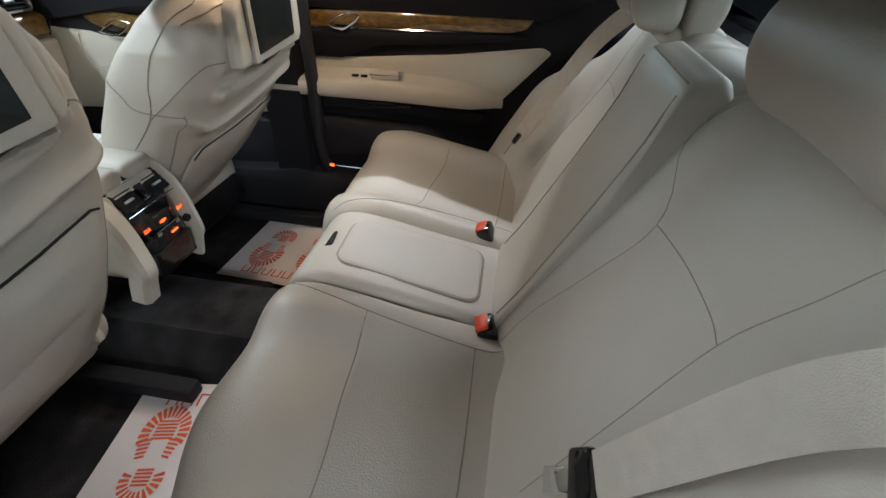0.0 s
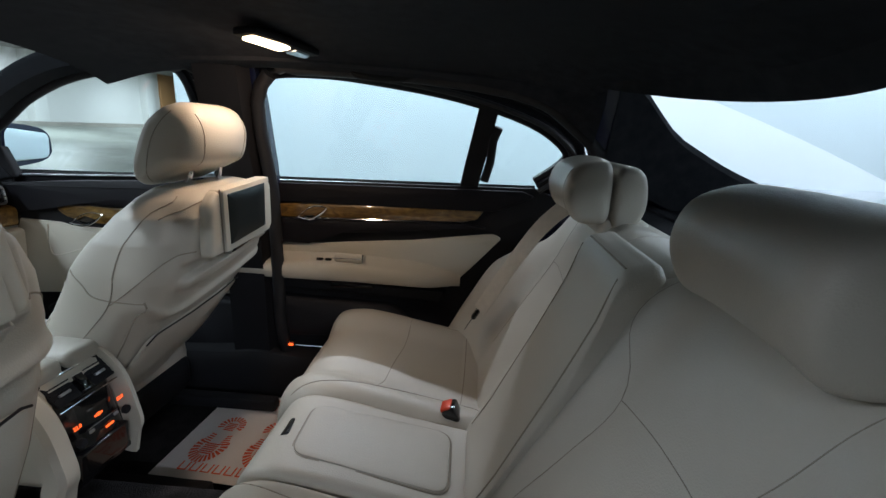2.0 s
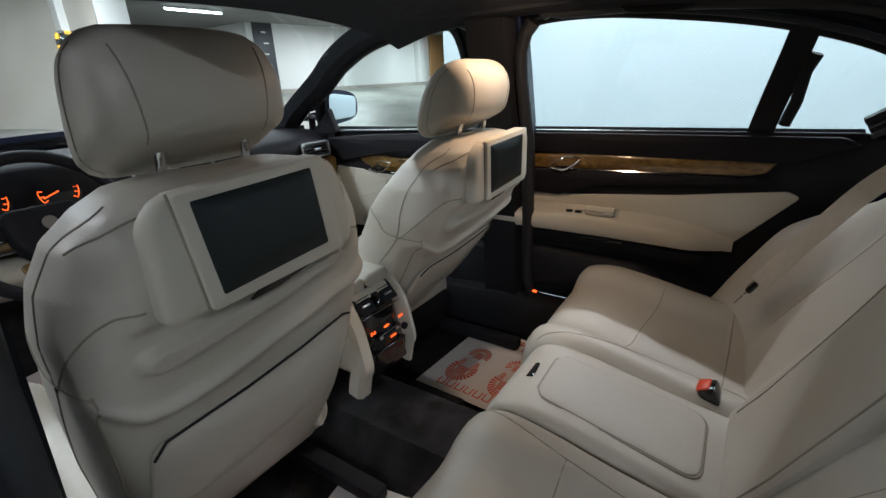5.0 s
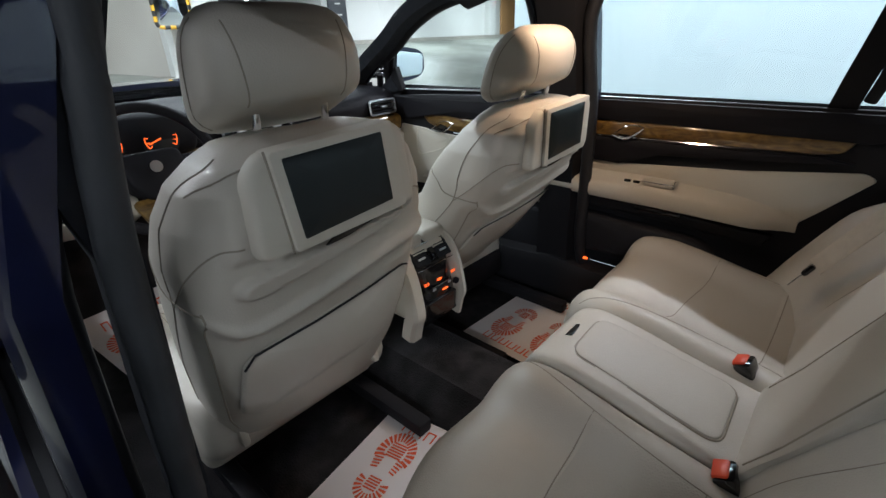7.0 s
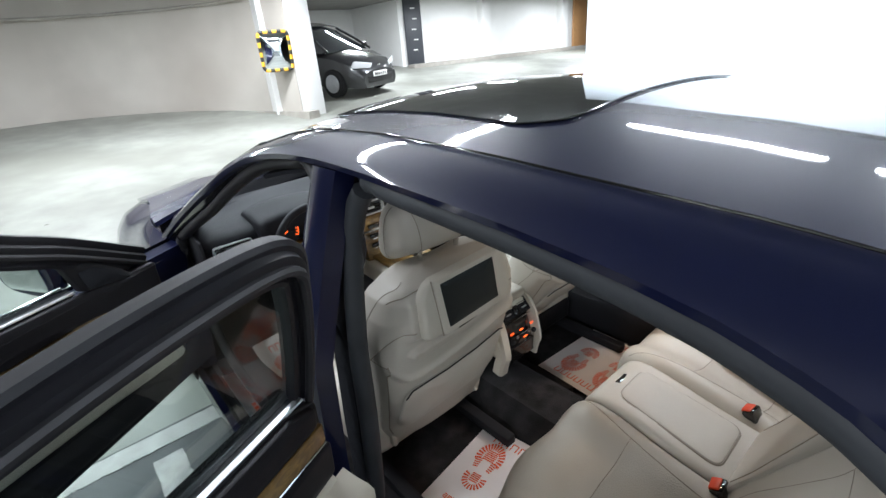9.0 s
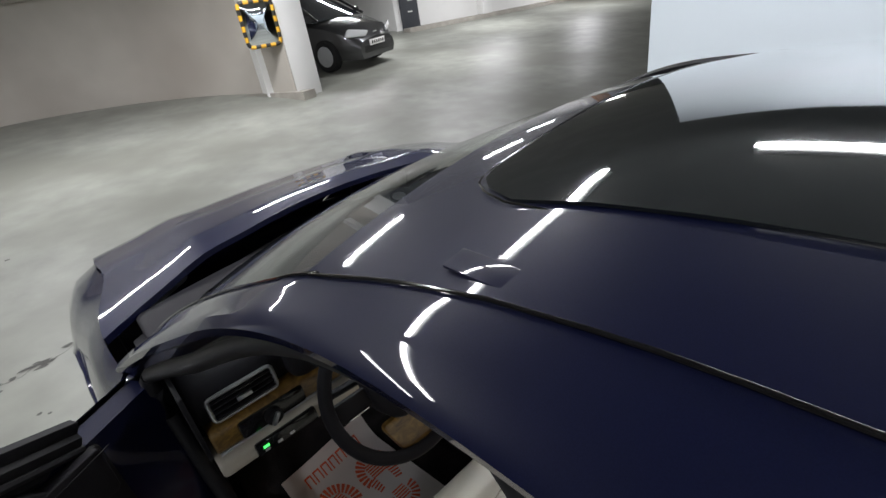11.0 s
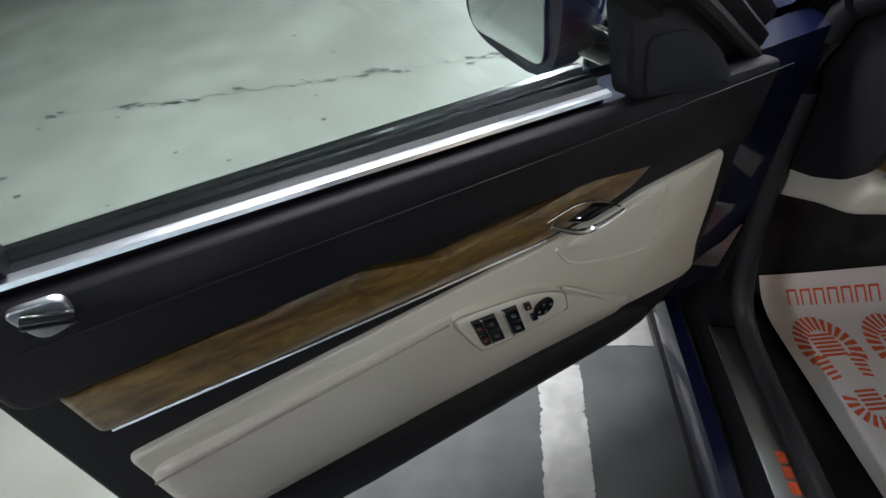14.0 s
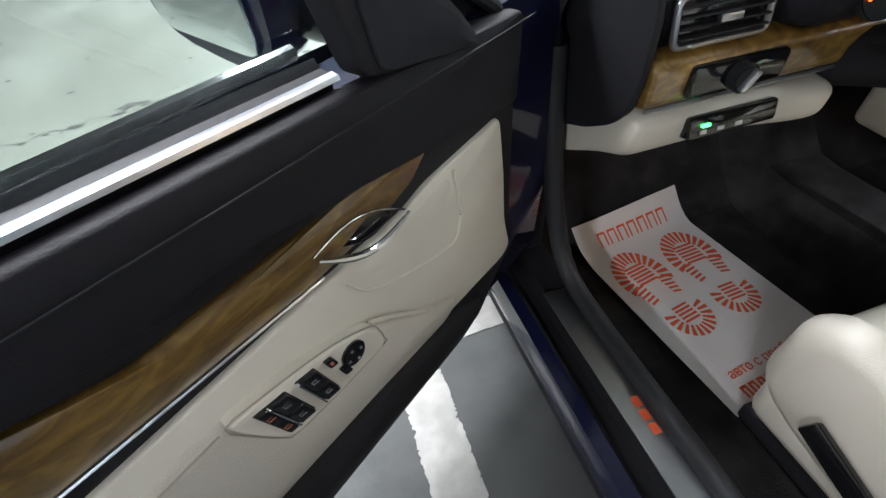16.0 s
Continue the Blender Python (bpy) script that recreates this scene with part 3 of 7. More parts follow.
def rail_rows(sg, inner=False):
    line = smooth_line(RAILS[sg], 6)
    rows = []
    for p in line:
        e = roof_edge(min(max(p.y, 0.2), 2.16))
        k = sstep(2.9, 2.15, p.y) * sstep(-0.25, 0.25, p.y)
        dx = (p.x - e[0] + 0.001) * k + 0.045 * (1 - k)
        dz = (e[1] - p.z) * k + 0.05 * (1 - k)
        q = 1 - sstep(0.42, 0.70, p.y)
        dx, dz = dx + (0.045 - dx) * q, dz + (0.03 - dz) * q
        if p.y > 2.155:
            t = (2.90 - p.y) / 0.745
            dx, dz = max(0.03, p.x - (0.79 - 0.17 * t)), 0.965 + 0.387 * t + 0.035 * math.sin(math.pi * t) - p.z + 0.004
        d = rail_drop(p.y, sg)
        rows.append([(sg * (p.x + 0.012 + 0.35 * d), p.y, p.z - 0.012 - d), (sg * (p.x + 0.016 + 0.3 * d), p.y, p.z + 0.002 - 0.85 * d), (sg * (p.x + 0.004), p.y, p.z + 0.016), (sg * (p.x - 0.30 * dx), p.y, p.z + 0.60 * dz),
                     (sg * (p.x - 0.62 * dx), p.y, p.z + 0.86 * dz), (sg * (p.x - dx), p.y, p.z + dz), (sg * (p.x - dx - 0.004), p.y, p.z + dz - 0.02), (sg * (p.x - 0.03 + 0.35 * d), p.y, p.z - 0.03 - d)])
    return rows


for sg in (-1, 1):
    bm = bmesh.new()
    v = sheet(bm, rail_rows(sg), closed_v=True)
    bm.faces.new(v[0][::-1]), bm.faces.new(v[-1])
    part("roof_rail", bm, PAINT, car)
    bm = bmesh.new()
    tube(bm, [Vector(row[5]) + Vector((0, 0, 0.002)) for row in rail_rows(sg) if 2.13 < row[5][1] < 2.86], 0.0022, 6)
    part("pillar_bead", bm, GLOSS, car)
    # B pillar
    bm = bmesh.new()
    sweep(bm, [(sg * 0.800, 1.71, 0.30), (sg * 0.795, 1.71, 0.6), (sg * 0.780, 1.71, 0.90), (sg * 0.750, 1.705, 1.02), (sg * 0.69, 1.70, 1.22), (sg * 0.645, 1.70, 1.345)], [(-0.048, -0.03), (0.048, -0.03), (0.048, 0.018), (0.025, 0.034), (-0.025, 0.034), (-0.048, 0.018)], up=(sg, 0, 0))
    part("b_pillar", bm, PAINT, car)
    bm = bmesh.new()
    py, pw = (0.0, 1.0) if sg < 0 else (0.035, 1.9)
    dx_ = 0.052 if sg < 0 else 0.0
    sweep(bm, [(sg * (0.745 - dx_), 1.732 + py, 0.30), (sg * (0.740 - dx_), 1.732 + py, 0.6), (sg * (0.725 - dx_), 1.732 + py, 0.90), (sg * 0.700, 1.728 + py, 1.02), (sg * 0.64, 1.72 + py, 1.20), (sg * 0.60, 1.71 + py, 1.325)], [(-0.042 * pw, -0.02), (0.042 * pw, -0.02), (0.034 * pw, 0.03), (-0.034 * pw, 0.03)], up=(-sg, 0, 0))
    part("pillar_trim", bm, LINER if sg < 0 else DARK, car)
    # aperture seals, the black flange above them and the cabin-side lining of the rail
    def seal_pt(p):
        return Vector((sg * (p.x - 0.018 + 0.35 * rail_drop(p.y, sg)), p.y, p.z - rail_drop(p.y, sg) - interp(p.y, [(0.7, 0.036), (1.0, 0.036), (1.5, 0.034), (1.8, 0.020), (2.1, 0.028), (2.5, 0.062), (2.9, 0.055)] if sg < 0 else [(1.0, 0.036), (1.8, 0.038), (2.5, 0.040), (2.9, 0.045)])))
    rl = smooth_line(RAILS[sg], 6)
    bm = bmesh.new()
    front = [seal_pt(p) for p in rl if 1.81 < p.y < (2.80 if sg < 0 else 2.76)]
    loop = [(sg * 0.812, 2.815, 0.90), (sg * 0.80, 2.80, 0.62), (sg * 0.785, 2.76, 0.42), (sg * 0.775, 2.66, 0.335), (sg * 0.772, 2.3, 0.330), (sg * 0.772, 1.86, 0.335), (sg * 0.765, 1.77, 0.42), (sg * 0.755, 1.757, 0.7), (sg * 0.735, 1.755, 0.95), (sg * 0.65, 1.75, 1.22)]
    tube(bm, smooth_line(front + loop[::-1], 3, closed=True), 0.020 if sg < 0 else 0.016, 10)
    part("front_door_seal", bm, SEAL, car)
    bm = bmesh.new()
    rear = [seal_pt(p) for p in rl if 0.62 < p.y < 1.62]
    loop = [(sg * 0.640, 1.655, 1.22), (sg * (0.705 - 0.5 * dx_), 1.655, 0.95), (sg * (0.715 - 0.5 * dx_), 1.655, 0.7), (sg * (0.730 - 0.4 * dx_), 1.655, 0.42), (sg * 0.772, 1.60, 0.335), (sg * 0.772, 1.3, 0.330), (sg * 0.775, 1.05, 0.36), (sg * 0.78, 0.90, 0.50), (sg * 0.775, 0.74, 0.72), (sg * 0.76, 0.60, 0.93), (sg * 0.70, 0.52, 1.10)]
    tube(bm, smooth_line(rear + loop[::-1], 3, closed=True), 0.025 if sg < 0 else 0.021, 10)
    part("rear_door_seal", bm, RUBBER if sg < 0 else SEAL, car)
    bm = bmesh.new()
    sheet(bm, [[(sg * (p.x + 0.010 + 0.35 * rail_drop(p.y, sg)), p.y, p.z - (0.013 if sg < 0 else 0.026) - rail_drop(p.y, sg)), (sg * (p.x - 0.002 + 0.35 * rail_drop(p.y, sg)), p.y, p.z - (0.017 if sg < 0 else 0.040) - rail_drop(p.y, sg)), seal_pt(p) + Vector((sg * 0.004, 0, 0.004)), seal_pt(p) + Vector((-sg * 0.016, 0, 0.014)), (sg * (p.x - 0.03), p.y, p.z - 0.012)] for p in rl if p.y > 0.1], closed_v=True)
    part("rail_flange", bm, GLOSS, car)
    bm = bmesh.new()
    sheet(bm, [[seal_pt(p) + Vector((-sg * 0.006, 0, 0.006)), seal_pt(p) + Vector((-sg * 0.030, 0, -0.004)), (sg * (p.x - 0.095), p.y, p.z - 0.030), (sg * (p.x - 0.115), p.y, p.z + 0.02), (sg * (p.x - 0.06), p.y, p.z + 0.02)] for p in rl if p.y > 0.66], closed_v=True)
    part("rail_lining", bm, LINER, car)
    bm = bmesh.new()
    rows = [[row[5], Vector(row[6]) + Vector((-sg * 0.008, 0, 0.0)), Vector(row[7]) + Vector((-sg * 0.012, 0, -0.004)), Vector(row[7]) + Vector((-sg * 0.002, 0, -0.03))] for row in rail_rows(sg) if row[0][1] < 0.66]
    sheet(bm, rows)
    part("c_pillar_trim", bm, LINER, car)
    # hinge pillar
    bm = bmesh.new()
    rbox(bm, (0.075, 0.10, 0.60), pose(sg * 0.852, 2.885, 0.61), 0.02, 3)
    part("hinge_pillar", bm, PAINT, car)
    bm = bmesh.new()
    rbox(bm, (0.06, 0.16, 0.60), pose(sg * 0.80, 2.92, 0.62), 0.02, 3)
    part("kick_panel", bm, DARK, car)
    for zz in (0.48, 0.76):
        bm = bmesh.new()
        rbox(bm, (0.05, 0.05, 0.035), pose(sg * 0.865, 2.828, zz, 0, 0, sg * 20), 0.006)
        cyl(bm, 0.009, 0.06, pose(sg * 0.878, 2.815, zz), 12)
        part("door_hinge", bm, PAINT, car)

# glass
bm = bmesh.new()
rows = []
for i in range(13):
    t = i / 12
    row = []
    for f in np.linspace(-1, 1, 21):
        a = Vector((f * 0.79, 2.90 + 0.27 * (1 - f * f), 0.965 + 0.02 * (1 - f * f)))
        b_ = Vector((f * 0.620, 2.155 + 0.055 * (1 - f * f), 1.352 + 0.049 * (1 - f * f)))
        p = a.lerp(b_, t)
        p.z += 0.035 * math.sin(math.pi * t)
        row.append(p)
    rows.append(row)
sheet(bm, rows)
w = part("windscreen", bm, GLASS, car)
bm = bmesh.new()
rows = []
for i in range(11):
    t = i / 10
    rows.append([Vector(roof_pt(f, 0.700, -0.006)).lerp(Vector((f * 0.71, -0.28 - 0.12 * (1 - f * f), 1.02 + 0.02 * (1 - f * f))), t) + Vector((0, 0, 0.02 * math.sin(math.pi * t))) for f in np.linspace(-1, 1, 17)])
sheet(bm, rows)
w = part("rear_window", bm, GLASS, car)

# C pillar lining
for sg in (-1, 1):
    bm = bmesh.new()
    rows = []
    for t in np.linspace(0, 1, 10):
        a = Vector((sg * 0.60, 0.74, 1.255)).lerp(Vector((sg * 0.755, 0.58, 0.92)), t)
        c = Vector((sg * 0.590, 0.725, 1.280)).lerp(Vector((sg * 0.715, 0.20, 0.995)), t)
        rows.append([a.lerp(c, k / 6) + Vector((sg * 0.03 * math.sin(math.pi * k / 6), 0, 0)) for k in range(7)])
    slab(bm, rows, 0.01 * sg)
    part("c_pillar_lining", bm, LINER, car)

# trim along the head of the rear window
bm = bmesh.new()
HEAD_UP = [Vector((f * 0.565, 0.745 - 0.22 * (1 - f * f), 1.305 - 0.030 * (1 - f * f))) for f in np.linspace(-1, 1, 21)]
HEAD_LOW = [Vector((f * 0.555, 0.735 - 0.25 * (1 - f * f), 1.286 - 0.062 * (1 - f * f))) for f in np.linspace(-1, 1, 21)]
slab(bm, [[a_.lerp(b_, k) for a_, b_ in zip(HEAD_UP, HEAD_LOW)] for k in (0, 0.5, 1)], 0.012)
slab(bm, [[Vector(roof_pt(f * 0.95, 0.84, -0.05)).lerp(b_, k) for f, b_ in zip(np.linspace(-1, 1, 21), HEAD_UP)] for k in (0, 0.5, 1)], 0.012)
part("rear_header_trim", bm, LINER, car)

# interior lining: headliner, floor, bulkheads
bm = bmesh.new()
rows = []
for y in np.linspace(0.725, 2.13, 30):
    e, z = roof_edge(y)
    k = 1 - sstep(0.62, 1.05, y)
    row = [Vector((f * (e + 0.045), y - 0.20 * k * (1 - f * f), z + (0.052 - 0.03 * k) * (1 - f * f) - 0.060 - 0.02 * k - 0.030 * abs(f) ** 6)) for f in np.linspace(-1, 1, 25)]
    rows.append(row)
slab(bm, rows, -0.012)
part("headliner", bm, LINER, car)
bm = bmesh.new()
rows = []
for y in np.linspace(0.60, 3.15, 40):
    row = []
    for x in np.linspace(-0.745, 0.745, 40):
        hump = 0.11 * (1 - sstep(0.09, 0.165, abs(x - 0.03)))
        z = 0.205 + hump + 0.30 * sstep(2.86, 3.15, y) + 0.10 * (1 - sstep(1.28, 1.40, y))
        row.append((x, y, z))
    rows.append(row)
sheet(bm, rows)
part("floor_carpet", bm, CARPET, car)
bm = bmesh.new()
sweep(bm, smooth_line([(0.742, 0.95, 0.30), (0.738, 1.35, 0.30), (0.730, 1.62, 0.31), (0.722, 1.76, 0.325), (0.730, 1.90, 0.31), (0.738, 2.2, 0.30), (0.742, 2.80, 0.30)], 4), [(-0.040, -0.11), (0.052, -0.11), (0.052, 0.055), (0.02, 0.060), (-0.020, 0.045), (-0.040, 0.01)], up=(0, 0, 1))
part("sill_cover", bm, DARK, car)
bm = bmesh.new()
rbox(bm, (0.06, 0.30, 0.24), pose(0.782, 1.92, 0.42), 0.02, 3)
part("pillar_foot", bm, DARK, car)
bm = bmesh.new()
rbox(bm, (1.66, 0.04, 0.75), pose(0, 3.12, 0.58), 0.01)
part("firewall", bm, DARK, car)
bm = bmesh.new()
rbox(bm, (1.5, 0.04, 0.8), pose(0, 0.45, 0.55), 0.01)
rbox(bm, (1.46, 0.82, 0.03), pose(0, 0.20, 0.935, -2), 0.01)
part("rear_shelf", bm, LINER, car)
bm = bmesh.new()
rbox(bm, (1.28, 0.08, 0.03), pose(0, 0.16, 0.968, -2), 0.012)
rbox(bm, (0.90, 0.02, 0.012), pose(0, 0.27, 0.958, -2), 0.004)
part("blind_cover", bm, GLOSS, car)
bm = bmesh.new()
rbox(bm, (1.8, 5.0, 0.03), pose(0, 1.8, 0.17), 0.01)
part("underbody", bm, DARK, car)


def wheel(x, y, sg):
    ob = bpy.data.objects.new("wheel", None)
    scene.collection.objects.link(ob)
    ob.parent = car
    bm = bmesh.new()
    prof = [(-0.12, 0.245), (-0.122, 0.29), (-0.11, 0.325), (-0.08, 0.343), (0.08, 0.343), (0.11, 0.325), (0.122, 0.29), (0.12, 0.245)]
    rows = [[(x + a, y + r * math.cos(t), WR + r * math.sin(t)) for a, r in prof] for t in np.linspace(0, 2 * math.pi, 40, endpoint=False)]
    sheet(bm, rows, closed_u=True, closed_v=True)
    part("tyre", bm, TYRE, ob)
    bm = bmesh.new()
    prof = [(-0.11, 0.235), (-0.11, 0.246), (0.115, 0.246), (0.118, 0.238), (0.09, 0.222)]
    rows = [[(x + sg * a, y + r * math.cos(t), WR + r * math.sin(t)) for a, r in prof] for t in np.linspace(0, 2 * math.pi, 40, endpoint=False)]
    sheet(bm, rows, closed_u=True, closed_v=True)
    for k in range(10):
        t = 2 * math.pi * k / 10
        rbox(bm, (0.03, 0.045, 0.185), Matrix.Translation((x + sg * 0.085, y, WR)) @ Matrix.Rotation(t, 4, "X") @ pose(0, 0, 0.135), 0.01)
    cyl(bm, 0.06, 0.05, Matrix.Translation((x + sg * 0.085, y, WR)) @ pose(0, 0, 0, 0, 90, 0), 20)
    part("rim", bm, ALLOY, ob)
    bm = bmesh.new()
    cyl(bm, 0.17, 0.03, Matrix.Translation((x, y, WR)) @ pose(0, 0, 0, 0, 90, 0), 24)
    part("brake_disc", bm, SATIN, ob)


for sg in (-1, 1):
    wheel(sg * 0.80, AX_F, sg)
    wheel(sg * 0.80, AX_R, sg)
bm = bmesh.new()
sweep(bm, [(0, 0.90, 1.428), (0, 0.82, 1.437), (0, 0.74, 1.462), (0, 0.69, 1.472), (0, 0.67, 1.425)], ring(0.03, 8, 0.02), scale=[0.3, 0.8, 0.7, 0.45, 0.8])
part("antenna_fin", bm, PAINT, car)


# ---- doors ----
FRAME = material("satin black window frame", (0.010, 0.010, 0.013), 0.45, spec=0.3, var=0.2, scale=12)
def glass_x(z):
    """How far the side glass and its frame stand from the middle at a height."""
    return 0.800 - 0.37 * (z - 0.99)


def door_part(name, poly, depth, x_in, sg, mat, parent, bevel=0.004, crown=0.0, r=0.012, lean=False, label="", rings=1):
    """A plate on the door's inner face: an outline of (y, z), standing depth proud of x_in towards the cabin."""
    bm = bmesh.new()
    poly = round_corners(poly, r) if r else [Vector(p) for p in poly]

    def place(u, v, w):
        x = glass_x(v) if lean else x_in
        return Vector((sg * (x - w), u, v))
    prism(bm, poly, depth, place, bevel, crown, rings)
    return part(name, bm, mat, parent, label)


X_IN = 0.788


def door_shell(door, sg, y0, y1, low, frame_line, sash, y_glass, strip=(0.972, 0.976, 0.010), fw=1.0):
    """Outer skin, inner carcass, window frame and pane; y0 is the hinge end."""
    bm = bmesh.new()
    side_skin(bm, sg, min(y0, y1), max(y0, y1), low, None, 0.05)
    part("outer_skin", bm, PAINT, door)
    bm = bmesh.new()
    n = 16
    rows = []
    for i in range(n + 1):
        y = y0 + (y1 - y0) * i / n
        zt = deck_z(y)
        ins = 0.016
        row = [(sg * (side_x(y, low) - 0.012), y, low + 0.006), (sg * (side_x(y, 0.6) - ins), y, 0.6), (sg * (side_x(y, zt) - 0.004), y, zt - 0.012), (sg * (X_IN + 0.012), y, zt - 0.024), (sg * (X_IN + 0.004), y, 0.62), (sg * (X_IN + 0.02), y, low + 0.045)]
        rows.append(row)
    v = sheet(bm, rows, closed_v=True)
    bm.faces.new(v[0][::-1]), bm.faces.new(v[-1])
    part("carcass", bm, PAINT, door)
    # window frame
    line = smooth_line([(sg * glass_x(z), y, z) for y, z in frame_line], 6)
    bm = bmesh.new()
    sweep(bm, line, [(fw * a_, b_) for a_, b_ in [(-0.034, -0.018), (0.0, -0.020), (0.034, -0.018), (0.034, 0.0), (0.026, 0.005), (0.018, 0.004), (0.014, 0.016), (0.004, 0.019), (-0.004, 0.016), (-0.010, 0.006), (-0.020, 0.005), (-0.026, 0.012), (-0.034, 0.010)]], up=(-sg, 0, -0.25))
    part("window_frame", bm, FRAME, door)
    bm = bmesh.new()
    tube(bm, [p + Vector((-sg * 0.016, 0, -0.012)) for p in line], 0.009, 8)
    part("frame_seal", bm, SEAL, door)
    bm = bmesh.new()
    rows = [[(sg * (glass_x(z) + 0.004), y, z) for z in np.linspace(0.93, top, 8)] for y, top in y_glass]
    slab(bm, rows, 0.004)
    pane = part("window_pane", bm, GLASS, door)
    pane.visible_shadow = False
    # bright sill strip and its rubber
    bm = bmesh.new()
    ya, yb = sash
    za, zb, hw = strip
    pts = [(sg * (X_IN + 0.006), ya + (yb - ya) * k / 12, za + (zb - za) * k / 12) for k in range(13)]
    sweep(bm, pts, [(-hw, -0.001), (hw * 0.6, -0.001), (hw * 0.6, 0.003), (hw * 0.2, 0.0045), (-hw * 0.8, 0.003)])
    part("sill_strip", bm, SATIN, door, "bright brushed metal strip")
    bm = bmesh.new()
    sweep(bm, [Vector(p) + Vector((sg * 0.016, 0, 0.0)) for p in pts], [(-0.012, -0.02), (0.014, -0.02), (0.014, 0.006), (0.006, 0.012), (0.0, 0.004), (-0.012, 0.002)] if sg < 0 else [(-0.014, -0.02), (0.012, -0.02), (0.012, 0.002), (0.0, 0.004), (-0.006, 0.012), (-0.014, 0.006)])
    part("pane_rubber", bm, FRAME, door)
    bm = bmesh.new()
    tube(bm, [(sg * (side_x(y, deck_z(y)) - 0.006), y, deck_z(y) + 0.008) for y in np.linspace(ya, yb, 10)], 0.008, 8)
    part("belt_moulding", bm, GLOSS, door)


def pull_handle(door, sg, y, z, length=0.13):
    bm = bmesh.new()
    a = [(sg * (X_IN - 0.022), y + length * (k / 10 - 0.5), z + 0.020 * math.sin(k / 10 * math.pi) - 0.030 * (k / 10 - 0.5)) for k in range(11)]
    b_ = [(sg * (X_IN - 0.030), y + length * (k / 10 - 0.5), z - 0.022 * math.sin(k / 10 * math.pi) - 0.030 * (k / 10 - 0.5)) for k in range(11)]
    tube(bm, a, 0.0014, 8, up=(sg, 0, 0))
    tube(bm, b_, 0.0042, 8, up=(sg, 0, 0), scale=[0.5, 0.7, 0.9, 1, 1, 1, 1, 1, 0.9, 0.8, 0.6])
    h = part("door_handle", bm, CHROME, door, "chrome pull handle")
    bm = bmesh.new()
    prism(bm, round_corners([(y - length * 0.46, z + 0.014), (y - 0.01, z + 0.022), (y + length * 0.46, z - 0.012), (y + 0.01, z - 0.024)], 0.02), 0.006, lambda u, v, w: Vector((sg * (X_IN - 0.012 - w), u, v)), 0.002)
    part("handle_recess", bm, GLOSS, h)


RED_ICON = material("dull red icon", (0.30, 0.09, 0.05), 0.6)


